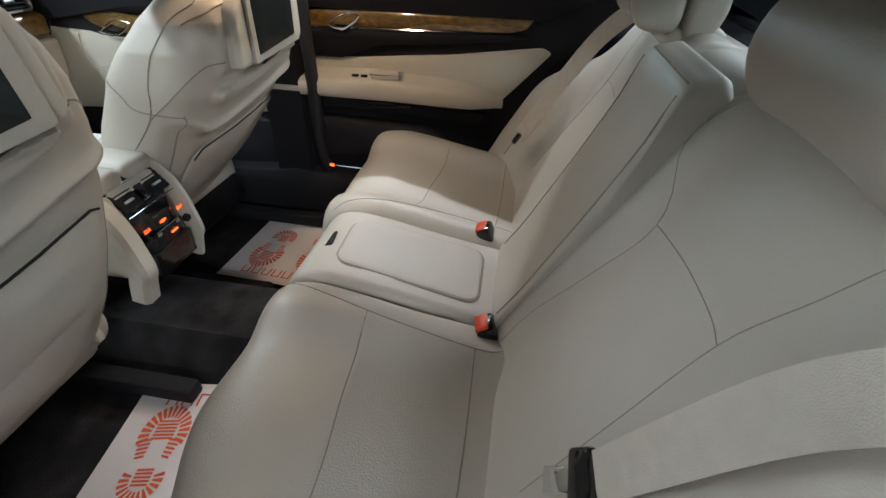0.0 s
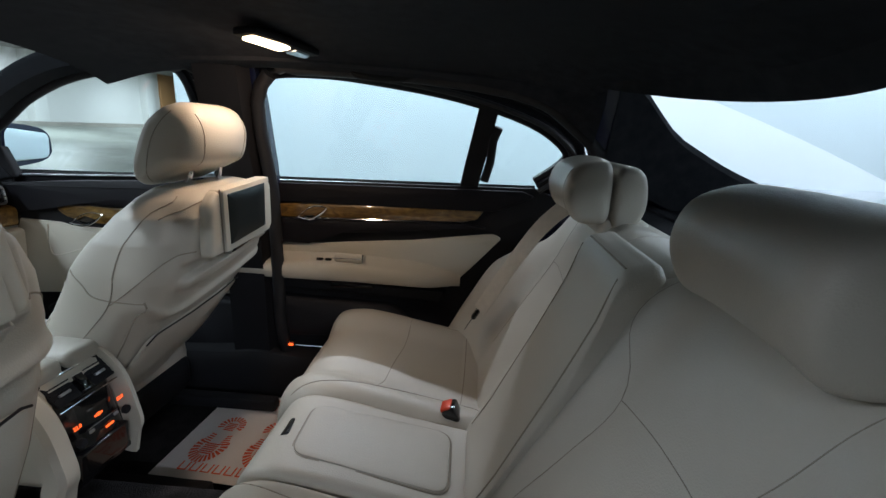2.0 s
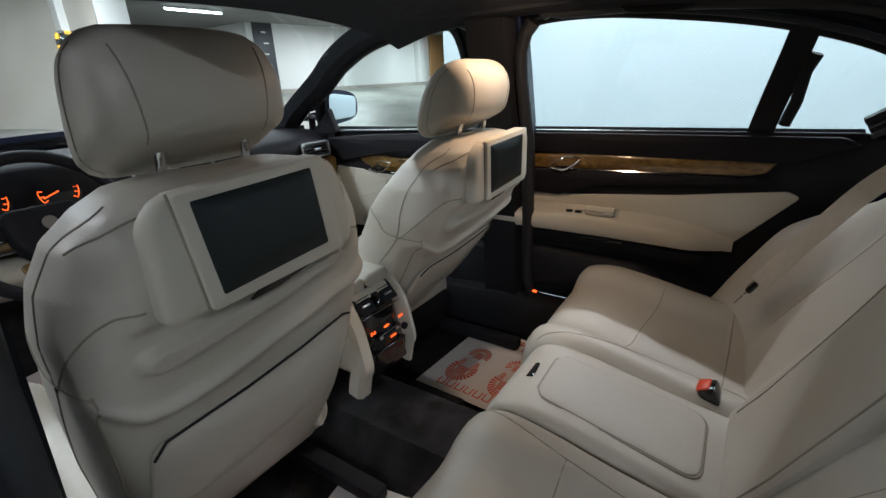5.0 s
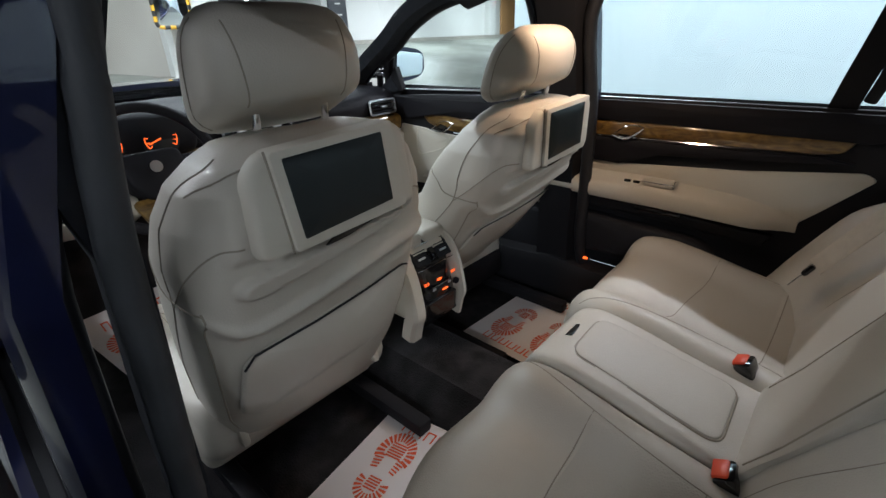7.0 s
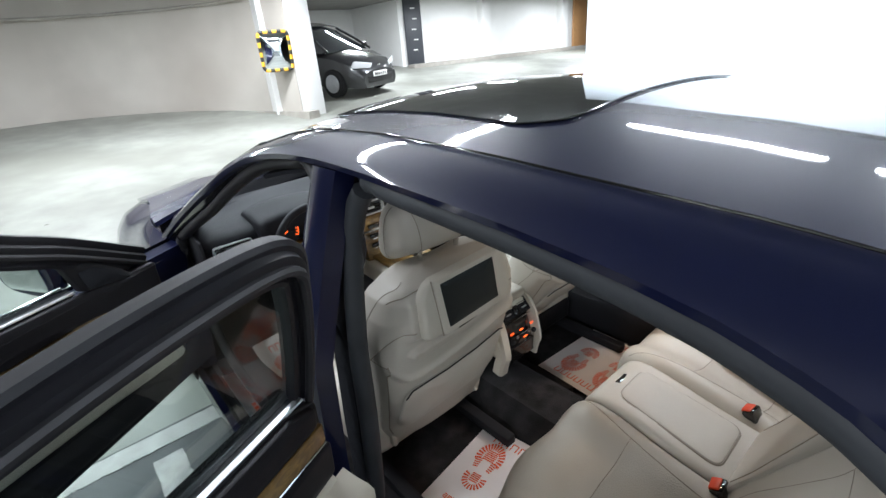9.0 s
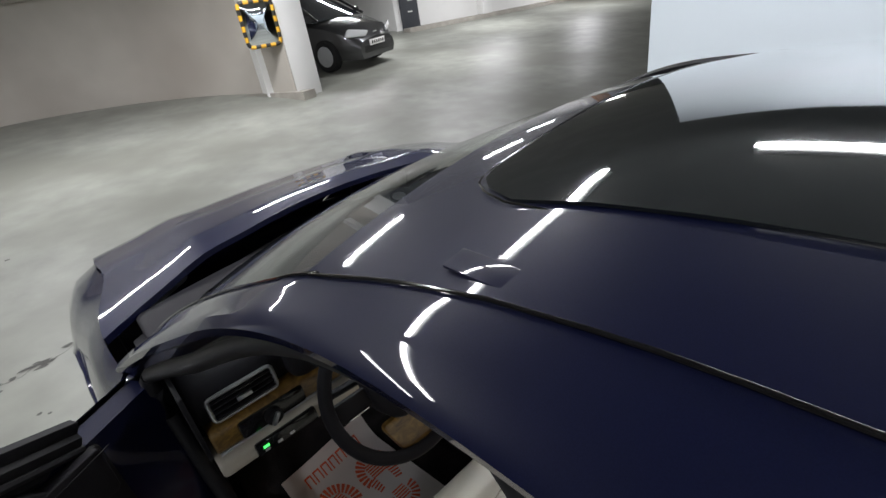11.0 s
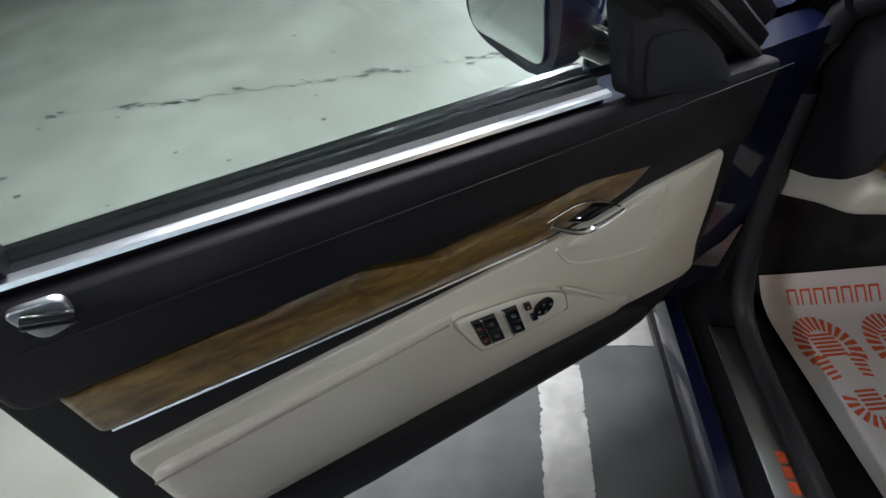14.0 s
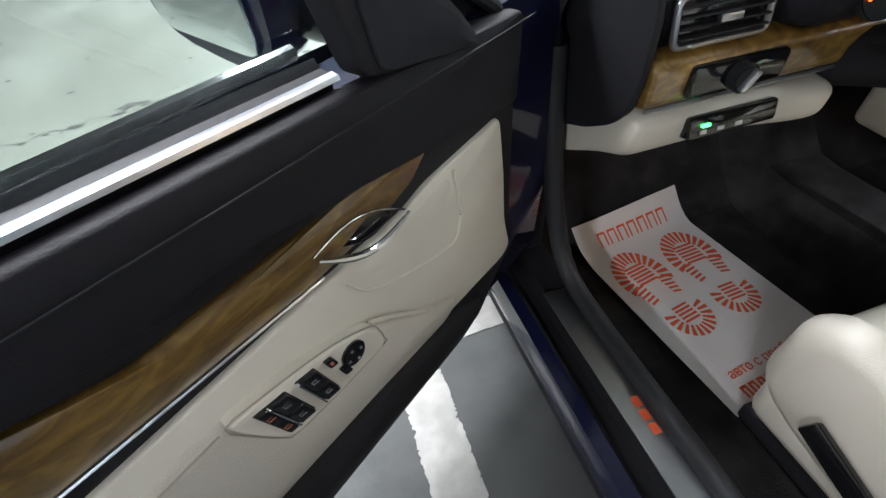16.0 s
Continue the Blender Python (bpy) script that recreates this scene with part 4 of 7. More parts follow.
def front_door(sg, group):
    door = empty("front_car_door", "open navy front car door lined in black, walnut and cream" if sg < 0 else "closed front car door with black, walnut and cream lining", "car door", group)
    H = 2.80

    def Y(s):
        return H - s
    fl = [(Y(0.12), 0.935), (Y(0.21), 0.985), (Y(0.30), 1.036), (Y(0.415), 1.098), (Y(0.52), 1.146), (Y(0.62), 1.192), (Y(0.745), 1.240), (Y(0.85), 1.272), (Y(0.93), 1.282), (Y(0.985), 1.255), (Y(1.00), 1.12), (Y(1.01), 0.97)]
    gl = [(Y(0.24), 0.995), (Y(0.30), 1.03), (Y(0.44), 1.10), (Y(0.64), 1.19), (Y(0.80), 1.25), (Y(0.94), 1.27), (Y(0.99), 1.20)]
    if sg > 0:
        fl = [(2.74, 0.945), (2.70, 1.06), (2.62, 1.165), (2.48, 1.258), (2.30, 1.322), (2.08, 1.345), (1.97, 1.338), (1.905, 1.305), (1.885, 1.20), (1.875, 0.97)]
        gl = [(2.72, 0.97), (2.69, 1.06), (2.61, 1.16), (2.48, 1.25), (2.30, 1.315), (2.08, 1.34), (1.93, 1.31), (1.89, 1.2)]
    door_shell(door, sg, 2.855, 1.765, 0.345, fl, (Y(0.40 if sg < 0 else 0.12), Y(1.02)), gl, (0.951, 0.976, 0.0078), 1.38 if sg < 0 else 0.8)
    cov = 0.0 if sg < 0 else 0.20
    # lining
    base = [(Y(0.10), 0.920), (Y(0.20), 0.932), (Y(0.45), 0.937), (Y(1.03), 0.954), (Y(1.045), 0.60), (Y(1.0), 0.44), (Y(0.85), 0.395), (Y(0.20), 0.405), (Y(0.10), 0.50)]
    door_part("lining", base, 0.014, X_IN + 0.010, sg, DARK, door, 0.006)
    door_part("upper_trim", [(Y(0.11), 0.925), (Y(0.40), 0.944), (Y(1.02), 0.968), (Y(1.02), 0.872), (Y(0.735), 0.876), (Y(0.66), 0.852), (Y(0.48), 0.856), (Y(0.30), 0.850), (Y(0.115), 0.81)], 0.020, X_IN, sg, DARK_LEATHER, door, 0.010, 0.010)
    bm = bmesh.new()
    tube(bm, [(sg * (X_IN - 0.030 + 0.006 * abs(k / 14 - 0.5)), Y(0.10 + 0.88 * k / 14), 0.918 + 0.016 * k / 14) for k in range(15)], 0.0012, 5)
    part("stitching", bm, DARK, door)
    door_part("wood_strip", [(Y(0.995), 0.866), (Y(0.90), 0.866), (Y(0.827), 0.864), (Y(0.784), 0.868), (Y(0.735), 0.869), (Y(0.657), 0.849), (Y(0.585), 0.850), (Y(0.483), 0.851), (Y(0.397), 0.860), (Y(0.31), 0.847), (Y(0.315), 0.835), (Y(0.34), 0.815), (Y(0.40), 0.797), (Y(0.50), 0.789), (Y(0.77), 0.796), (Y(0.995), 0.806)], 0.016, X_IN, sg, WOOD, door, 0.008, 0.006, 0.006, label="glossy walnut burl strip")
    bm = bmesh.new()
    tube(bm, [(sg * (X_IN - 0.013), Y(s), z) for s, z in ((0.985, 0.802), (0.80, 0.793), (0.70, 0.790), (0.485, 0.785))], 0.0022, 6)
    part("wood_edge", bm, SATIN, door)
    cream = [(Y(1.00), 0.748), (Y(0.837), 0.757), (Y(0.65), 0.766), (Y(0.48), 0.775), (Y(0.36), 0.778), (Y(0.313), 0.790), (Y(0.15), 0.798), (Y(0.135), 0.70), (Y(0.128), 0.60), (Y(0.108), 0.525), (Y(0.13), 0.512), (Y(0.30), 0.522), (Y(0.433), 0.533), (Y(0.72), 0.547), (Y(1.00), 0.558)]
    door_part("cream_panel", cream, 0.012, X_IN, sg, CREAM, door, 0.006, 0.004)
    arm = [(Y(1.00), 0.720), (Y(0.80), 0.729), (Y(0.64), 0.736), (Y(0.54), 0.716), (Y(0.44), 0.664), (Y(0.36), 0.606), (Y(0.28), 0.556), (Y(0.30), 0.535), (Y(0.433), 0.540), (Y(0.72), 0.552), (Y(1.00), 0.562)]
    door_part("armrest", arm, 0.024, X_IN, sg, LEATHER, door, 0.018, 0.004, 0.03)
    bm = bmesh.new()
    tube(bm, [(sg * (X_IN - 0.0285), Y(s), z) for s, z in ((0.99, 0.714), (0.85, 0.722), (0.72, 0.729), (0.64, 0.734))], 0.0014, 5)
    part("stitching", bm, SEAM, door)
    spk = [(Y(0.455), 0.757), (Y(0.418), 0.715), (Y(0.355), 0.691), (Y(0.275), 0.672), (Y(0.264), 0.72), (Y(0.272), 0.780)]
    door_part("speaker_cover", spk, 0.0135, X_IN, sg, CREAM, door, 0.004, 0.002, 0.02)
    bm = bmesh.new()
    tube(bm, smooth_line([(sg * (X_IN - 0.0145), Y(s), z) for s, z in ((0.466, 0.760), (0.445, 0.728), (0.418, 0.709), (0.356, 0.685), (0.300, 0.669), (0.273, 0.667), (0.261, 0.688), (0.259, 0.724), (0.267, 0.782))], 4), 0.0026, 6)
    part("speaker_bead", bm, CREAM, door)
    pod = [(Y(s), z) for s, z in ((0.634, 0.735), (0.620, 0.694), (0.600, 0.653), (0.586, 0.640), (0.530, 0.634), (0.448, 0.635), (0.444, 0.645), (0.448, 0.664), (0.458, 0.684), (0.498, 0.7065), (0.538, 0.7195), (0.593, 0.731))]
    door_part("switch_pod", pod, 0.030, X_IN, sg, CREAM, door, 0.006, 0.0, 0.010)
    # thin dark cord paints the shadow line along the pod's edge
    bm = bmesh.new()
    tube(bm, smooth_line([(sg * (X_IN - 0.0275), y, z) for y, z in pod], 3, closed=True), 0.0010, 6, closed=True)
    part("pod_rim", bm, SEAM, door)
    bm = bmesh.new()
    tube(bm, smooth_line([(sg * (X_IN - 0.023), Y(s), z) for s, z in ((0.456, 0.686), (0.41, 0.650), (0.363, 0.607))], 4), 0.0026, 6)
    part("pod_crease", bm, CREAM, door)

    # the switches stand askew on the pod: a runs along their row, b down it
    def on_pod(a, b):
        return Y(0.6102 - a - 0.287 * b), 0.7211 - 0.17 * a - b

    def pod_part(name, a0, a1, b0, b1, x0, depth, mat, parent, label="", r=0.002, bevel=0.0012):
        bm = bmesh.new()
        prism(bm, round_corners([on_pod(a0, b0), on_pod(a1, b0), on_pod(a1, b1), on_pod(a0, b1)], r, 3), depth, lambda u, v, w: Vector((sg * (X_IN - x0 - w), u, v)), bevel)
        return part(name, bm, mat, parent, label)
    for a0, a1 in ((-0.0015, 0.0345), (0.0455, 0.0695)):
        pod_part("switch_bed", a0, a1, -0.002, 0.0628, 0.029, 0.0018, DARK, door)
    for a0, a1 in ((0.0, 0.0108), (0.0138, 0.0330), (0.0490, 0.0680)):
        for b0, b1 in ((0.0, 0.0295), (0.0312, 0.0608)):
            sw = pod_part("window_switch", a0, a1, b0, b1, 0.029, 0.0060, GLOSS, door, "black window switch")
            ac, bc = (a0 + a1) / 2, (b0 + b1) / 2
            icon = RED_ICON if a0 == 0 else SATIN
            pod_part("switch_mark", ac - 0.0036, ac + 0.0036, bc + 0.0006, bc + 0.0030, 0.0351, 0.0004, icon, sw, r=0.0004, bevel=0)
            pod_part("switch_mark", ac - 0.0036, ac - 0.0024, bc - 0.0040, bc + 0.0006, 0.0351, 0.0004, icon, sw, r=0.0003, bevel=0)
            pod_part("switch_mark", ac - 0.0024, ac + 0.0030, bc - 0.0040, bc - 0.0030, 0.0351, 0.0004, icon, sw, r=0.0003, bevel=0)
    for a0 in (0.0112, 0.0458):
        pod_part("switch_bar", a0, a0 + 0.0022, 0.0, 0.0608, 0.030, 0.0062, CHROME, door, "thin bright bar", 0.0005, 0.0004)
    for a0, b0, mat in ((0.085, 0.0093, RED_ICON), (0.0896, 0.0403, None)):
        sw = pod_part("small_switch", a0 - 0.0055, a0 + 0.0055, b0 - 0.0085, b0 + 0.0085, 0.029, 0.005, GLOSS, door, r=0.003)
        if mat:
            pod_part("switch_mark", a0 - 0.002, a0 + 0.002, b0 - 0.003, b0 + 0.003, 0.0341, 0.0004, mat, sw, r=0.0008, bevel=0)
    jy, jz = Y(0.4937), 0.6777
    bm = bmesh.new()
    cyl(bm, 0.0168, 0.008, pose(sg * (X_IN - 0.031), jy, jz, 0, 90), 28, bevel=0.002)
    joy = part("mirror_joystick", bm, GLOSS, door, "round black mirror adjuster")
    for k in range(4):
        bm = bmesh.new()
        cyl(bm, 0.0019, 0.0012, pose(sg * (X_IN - 0.0352), jy + 0.0098 * math.cos(k * 1.571 + 0.3), jz + 0.0098 * math.sin(k * 1.571 + 0.3), 0, 90), 10)
        part("adjuster_dot", bm, SATIN, joy)
    pull_handle(door, sg, Y(0.432), 0.810, 0.125)
    door_part("pocket", [(Y(0.99), 0.545), (Y(0.55), 0.525), (Y(0.28), 0.505), (Y(0.18), 0.45), (Y(0.24), 0.425), (Y(0.85), 0.42), (Y(0.98), 0.46)], 0.018, X_IN, sg, DARK, door, 0.03, 0.01, 0.05)
    # mirror triangle inside
    door_part("mirror_cover", [(Y(0.19 - cov), 0.905), (Y(0.385 - cov), 0.945), (Y(0.42 - 1.4 * cov), 1.055), (Y(0.34 - cov), 1.035), (Y(0.25 - cov), 0.97)], 0.030, X_IN + 0.012, sg, DARK, door, 0.008, 0.004, 0.014)
    door_part("tweeter_cover", [(Y(0.215 - cov), 0.920), (Y(0.37 - cov), 0.948), (Y(0.385 - 1.4 * cov), 1.015), (Y(0.33 - cov), 1.012), (Y(0.26 - cov), 0.965)], 0.004, X_IN - 0.020, sg, LINER, door, 0.002, 0.001, 0.014)
    # lock knob
    bm = bmesh.new()
    prism(bm, round_corners([(Y(0.968), 0.972), (Y(0.930), 0.970), (Y(0.934), 0.944), (Y(0.960), 0.938)], 0.01), 0.006, lambda u, v, w: Vector((sg * (X_IN - 0.022 - w), u, v)), 0.002)
    plate = part("lock_plate", bm, SATIN, door)
    bm = bmesh.new()
    cyl(bm, 0.006, 0.03, pose(sg * (X_IN - 0.032), Y(0.945), 0.958, 70), 12, bevel=0.001)
    part("lock_knob", bm, GLOSS, plate)
    # outside mirror
    my, mz = (2.43, 0.992) if sg < 0 else (2.83, 1.045)
    bm = bmesh.new()
    rows = []
    for i in range(11):
        t = i / 10
        a = 0.16 + 1.42 * t
        s = 1.0 if t < 0.3 else max(0.05, math.cos((t - 0.3) / 0.7 * math.pi / 2)) ** 0.5
        rows.append([(sg * (0.915 + 0.235 * (0.5 + 0.5 * u_)), my + 0.11 * t, mz + v_ * 0.080 * s * (1 - 0.18 * u_)) for u_, v_ in [(math.copysign(abs(math.cos(q)) ** 0.6, math.cos(q)) * (0.55 + 0.45 * s), math.copysign(abs(math.sin(q)) ** 0.6, math.sin(q))) for q in np.linspace(0, 2 * math.pi, 24, endpoint=False)]])
    v = sheet(bm, rows, closed_v=True)
    bm.faces.new(v[0][::-1]), bm.faces.new(v[-1])
    mi = part("wing_mirror", bm, PAINT, door, "navy mirror housing on a black foot")
    bm = bmesh.new()
    prism(bm, round_corners([(-0.098, -0.066), (0.095, -0.056), (0.108, 0.044), (-0.080, 0.068)], 0.030), 0.004, lambda u, v_, w_: Vector((sg * (1.032 + u), my - 0.002 - w_, mz + v_)), 0.002)
    part("mirror_glass", bm, MIRROR, mi, "clear mirror glass")
    bm = bmesh.new()
    tube(bm, [(sg * 0.820, my + 0.07, mz - 0.034), (sg * 0.88, my + 0.06, mz - 0.040), (sg * 0.96, my + 0.05, mz - 0.034)], 0.022, 10)
    part("mirror_foot", bm, GLOSS, mi)
    # outside handle
    bm = bmesh.new()
    tube(bm, [(sg * (side_x(y, 0.79) + d), y, 0.79) for y, d in ((1.90, 0.0), (1.93, 0.022), (2.0, 0.026), (2.07, 0.022), (2.10, 0.0))], 0.012, 8)
    part("outside_handle", bm, PAINT, door)
    return door


def rear_door(sg, group):
    door = empty("rear_car_door", "open navy rear car door lined in black, walnut and cream" if sg < 0 else "closed rear car door with black, walnut and cream lining", "car door", group)
    fl = [(1.765, 0.96), (1.745, 1.10), (1.71, 1.25), (1.68, 1.305), (1.60, 1.325), (1.45, 1.325), (1.30, 1.310), (1.10, 1.280), (0.94, 1.242), (0.81, 1.195), (0.725, 1.140), (0.692, 1.09), (0.715, 1.045), (0.79, 0.985)]
    door_shell(door, sg, 1.755, 0.66, 0.325, fl, (1.74, 0.80), [(1.76, 0.99), (1.72, 1.24), (1.67, 1.30), (1.45, 1.315), (1.25, 1.295), (1.0, 1.245), (0.85, 1.20), (0.75, 1.14), (0.70, 1.09)])
    base = [(1.77, 0.945), (1.70, 0.975), (0.80, 0.982), (0.70, 0.94), (0.85, 0.76), (1.02, 0.55), (1.10, 0.42), (1.20, 0.365), (1.70, 0.365), (1.765, 0.45)]
    door_part("lining", base, 0.014, X_IN + 0.010, sg, DARK, door, 0.006)
    door_part("upper_trim", [(1.755, 0.945), (1.69, 0.968), (0.84, 0.972), (0.80, 0.955), (0.93, 0.90), (1.75, 0.905)], 0.020, X_IN, sg, DARK_LEATHER, door, 0.010, 0.008)
    bm = bmesh.new()
    sweep(bm, [(sg * (glass_x(z) - 0.006), y, z) for y, z in ((1.02, 0.975), (1.005, 1.05), (0.985, 1.14), (0.965, 1.235))], [(-0.03, -0.012), (0.03, -0.012), (0.03, 0.008), (-0.03, 0.008)], up=(-sg, 0, 0))
    part("window_divider", bm, DARK, door)
    bm = bmesh.new()
    sweep(bm, [(sg * (glass_x(z) - 0.016), y, z) for y, z in ((0.97, 1.00), (0.955, 1.06), (0.95, 1.13), (0.935, 1.17))], ring(0.014, 8, 0.008), up=(-sg, 0, 0))
    part("blind_hook", bm, DARK, door)
    door_part("wood_strip", [(1.765, 0.895), (1.40, 0.905), (1.05, 0.905), (0.965, 0.900), (0.985, 0.872), (1.03, 0.862), (1.45, 0.856), (1.765, 0.850)], 0.016, X_IN, sg, WOOD, door, 0.008, 0.005, 0.008, label="glossy walnut burl strip")
    bm = bmesh.new()
    tube(bm, [(sg * (X_IN - 0.014), y, z) for y, z in ((1.76, 0.846), (1.45, 0.852), (1.04, 0.858))], 0.003, 6)
    part("wood_edge", bm, CHROME, door)
    cream = [(1.79, 0.690), (1.76, 0.755), (1.55, 0.762), (1.20, 0.790), (0.93, 0.825), (0.90, 0.81), (1.00, 0.70), (1.07, 0.628), (1.40, 0.640), (1.79, 0.650)]
    door_part("cream_panel", cream, 0.012, X_IN, sg, CREAM, door, 0.005, 0.003)
    # armrest: a ledge that runs out towards the rear
    bm = bmesh.new()
    rows = []
    for i in range(31):
        y = 1.80 - 0.765 * i / 30
        d = 0.066 * sstep(1.03, 1.16, y) * (0.86 + 0.14 * sstep(1.3, 1.7, y)) + 0.004
        top = interp(y, [(1.03, 0.672), (1.2, 0.706), (1.45, 0.722), (1.8, 0.712)])
        low = interp(y, [(1.03, 0.636), (1.4, 0.646), (1.8, 0.652)])
        rows.append([(sg * (X_IN - 0.006), y, top + 0.016), (sg * (X_IN - 0.012 - 0.35 * d), y, top), (sg * (X_IN - 0.012 - 0.80 * d), y, top - 0.010), (sg * (X_IN - 0.012 - d), y, top - 0.022), (sg * (X_IN - 0.012 - d), y, low + 0.012), (sg * (X_IN - 0.012 - 0.9 * d), y, low), (sg * (X_IN - 0.006), y, low - 0.004)])
    v = sheet(bm, rows, closed_v=True)
    bm.faces.new(v[0][::-1]), bm.faces.new(v[-1])
    part("armrest", bm, CREAM, door, angle=50)
    door_part("handle_band", [(1.77, 0.845), (1.765, 0.765), (1.56, 0.760), (1.53, 0.80), (1.30, 0.815), (0.95, 0.845), (1.02, 0.855), (1.45, 0.848)], 0.022, X_IN, sg, DARK_LEATHER, door, 0.008, 0.004)
    door_part("lower_band", [(1.79, 0.640), (1.40, 0.630), (1.08, 0.615), (1.10, 0.575), (1.40, 0.588), (1.79, 0.600)], 0.028, X_IN, sg, DARK, door, 0.012, 0.002)
    door_part("door_pocket", [(1.74, 0.575), (1.25, 0.555), (1.17, 0.44), (1.70, 0.42)], 0.050, X_IN, sg, DARK, door, 0.03, 0.01, 0.05)
    pull_handle(door, sg, 1.545, 0.872, 0.10)
    bm = bmesh.new()
    rbox(bm, (0.046, 0.098, 0.030), pose(sg * (X_IN - 0.040), 1.415, 0.722, 0, sg * 14, 0), 0.010, 3)
    lid_ = part("ashtray_lid", bm, CREAM, door, "cream ashtray lid with a bright rim")
    bm = bmesh.new()
    rbox(bm, (0.004, 0.100, 0.004), pose(sg * (X_IN - 0.062), 1.415, 0.726), 0.001)
    rbox(bm, (0.044, 0.003, 0.028), pose(sg * (X_IN - 0.040), 1.365, 0.722, 0, sg * 14, 0), 0.001)
    part("lid_rim", bm, CHROME, lid_)
    for yy in (1.515, 1.485):
        bm = bmesh.new()
        rbox(bm, (0.018, 0.022, 0.010), pose(sg * (X_IN - 0.048), yy, 0.716, 0, sg * 12, 0), 0.003)
        part("window_switch", bm, GLOSS, door)
    bm = bmesh.new()
    rbox(bm, (0.012, 0.15, 0.018), pose(sg * (X_IN - 0.034), 1.41, 0.622), 0.005)
    part("reflector", bm, GLOSS, door)
    bm = bmesh.new()
    tube(bm, [(sg * (side_x(y, 0.80) + d), y, 0.80) for y, d in ((0.84, 0.0), (0.87, 0.022), (0.94, 0.026), (1.01, 0.022), (1.04, 0.0))], 0.012, 8)
    part("outside_handle", bm, PAINT, door)
    return door


def swing(door, hx, hy, deg, dx=0.0, dy=0.0):
    """Turns a door about its hinge; dx and dy are how far the hinge arm carries it."""
    door.matrix_world = Matrix.Translation((hx + dx, hy + dy, 0)) @ Matrix.Rotation(radians(deg), 4, "Z") @ Matrix.Translation((-hx, -hy, 0))


swing(front_door(-1, "car doors"), -0.853, 2.845, -55)
swing(rear_door(-1, "car doors"), -0.86, 1.77, -64, -0.03, -0.18)
front_door(1, "car doors")
rear_door(1, "car doors")


# ---- seats ----
# back of a front seat by height: rear face, front face and half-width
BACKREST = [(0.425, 1.744, 1.880, 0.205), (0.50, 1.716, 1.890, 0.240), (0.62, 1.668, 1.880, 0.254), (0.75, 1.628, 1.855, 0.262), (0.86, 1.610, 1.828, 0.262), (0.93, 1.604, 1.805, 0.252),
            (0.985, 1.604, 1.785, 0.228), (1.020, 1.610, 1.765, 0.190), (1.042, 1.628, 1.745, 0.150), (1.050, 1.650, 1.720, 0.110)]
BEAD = [(-0.26, 0.808), (-0.235, 0.785), (-0.21, 0.764), (-0.19, 0.752), (-0.16, 0.748), (-0.13, 0.751), (0.0, 0.776), (0.13, 0.800), (0.20, 0.806), (0.26, 0.82)]


def back_pt(k, z, side):
    """A point of the backrest's skin: k runs from 0 at the middle of the rear face over the flank (3) to 7 at the front."""
    yr, yf, w = (interp(z, [(r[0], r[i]) for r in BACKREST]) for i in (1, 2, 3))
    d = yf - yr
    wing = 0.045 * sstep(1.02, 0.85, z)
    ctl = [(0.0, yr), (0.46 * w, yr + 0.004), (0.84 * w, yr + 0.022), (w, yr + 0.38 * d), (0.985 * w, yr + 0.80 * d + wing * 0.6), (0.84 * w, yf + wing), (0.56 * w, yf + 0.1 * wing), (0.0, yf - 0.012)]
    i = min(int(k), 6)
    t = k - i
    p = [Vector(q) for q in (ctl[i - 1] if i else (-ctl[1][0], ctl[1][1]), ctl[i], ctl[i + 1], ctl[i + 2] if i < 6 else (-ctl[6][0], ctl[6][1]))]
    q = 0.5 * (2 * p[1] + (p[2] - p[0]) * t + (2 * p[0] - 5 * p[1] + 4 * p[2] - p[3]) * t * t + (3 * p[1] - p[0] - 3 * p[2] + p[3]) * t ** 3)
    u, y = side * q.x * (1 if side > 0 else 1 - 0.075 * sstep(0.6, 2.5, k)), q.y
    if k < 3.2:
        # moulded shell: a bead with the lower part set back, and a long grab lip under the screen
        fade = sstep(3.2, 2.6, k)
        zb = interp(u, BEAD)
        y -= fade * (0.013 * math.exp(-((z - zb) / 0.014) ** 2) - 0.010 * sstep(zb, zb - 0.024, z))
        f = min(1, max(0, (u + 0.165) / 0.285))
        dist = math.hypot((u + 0.165 - 0.285 * f) * 0.8, z - (0.832 + 0.048 * f))
        y -= 0.021 * sstep(0.022, 0.012, dist)
        # soft cheek beside the screen
        y -= 0.016 * sstep(0.20, 0.175, abs(u)) * sstep(0.872, 0.892, z) * sstep(1.045, 1.02, z)
    return Vector((u, y, z))


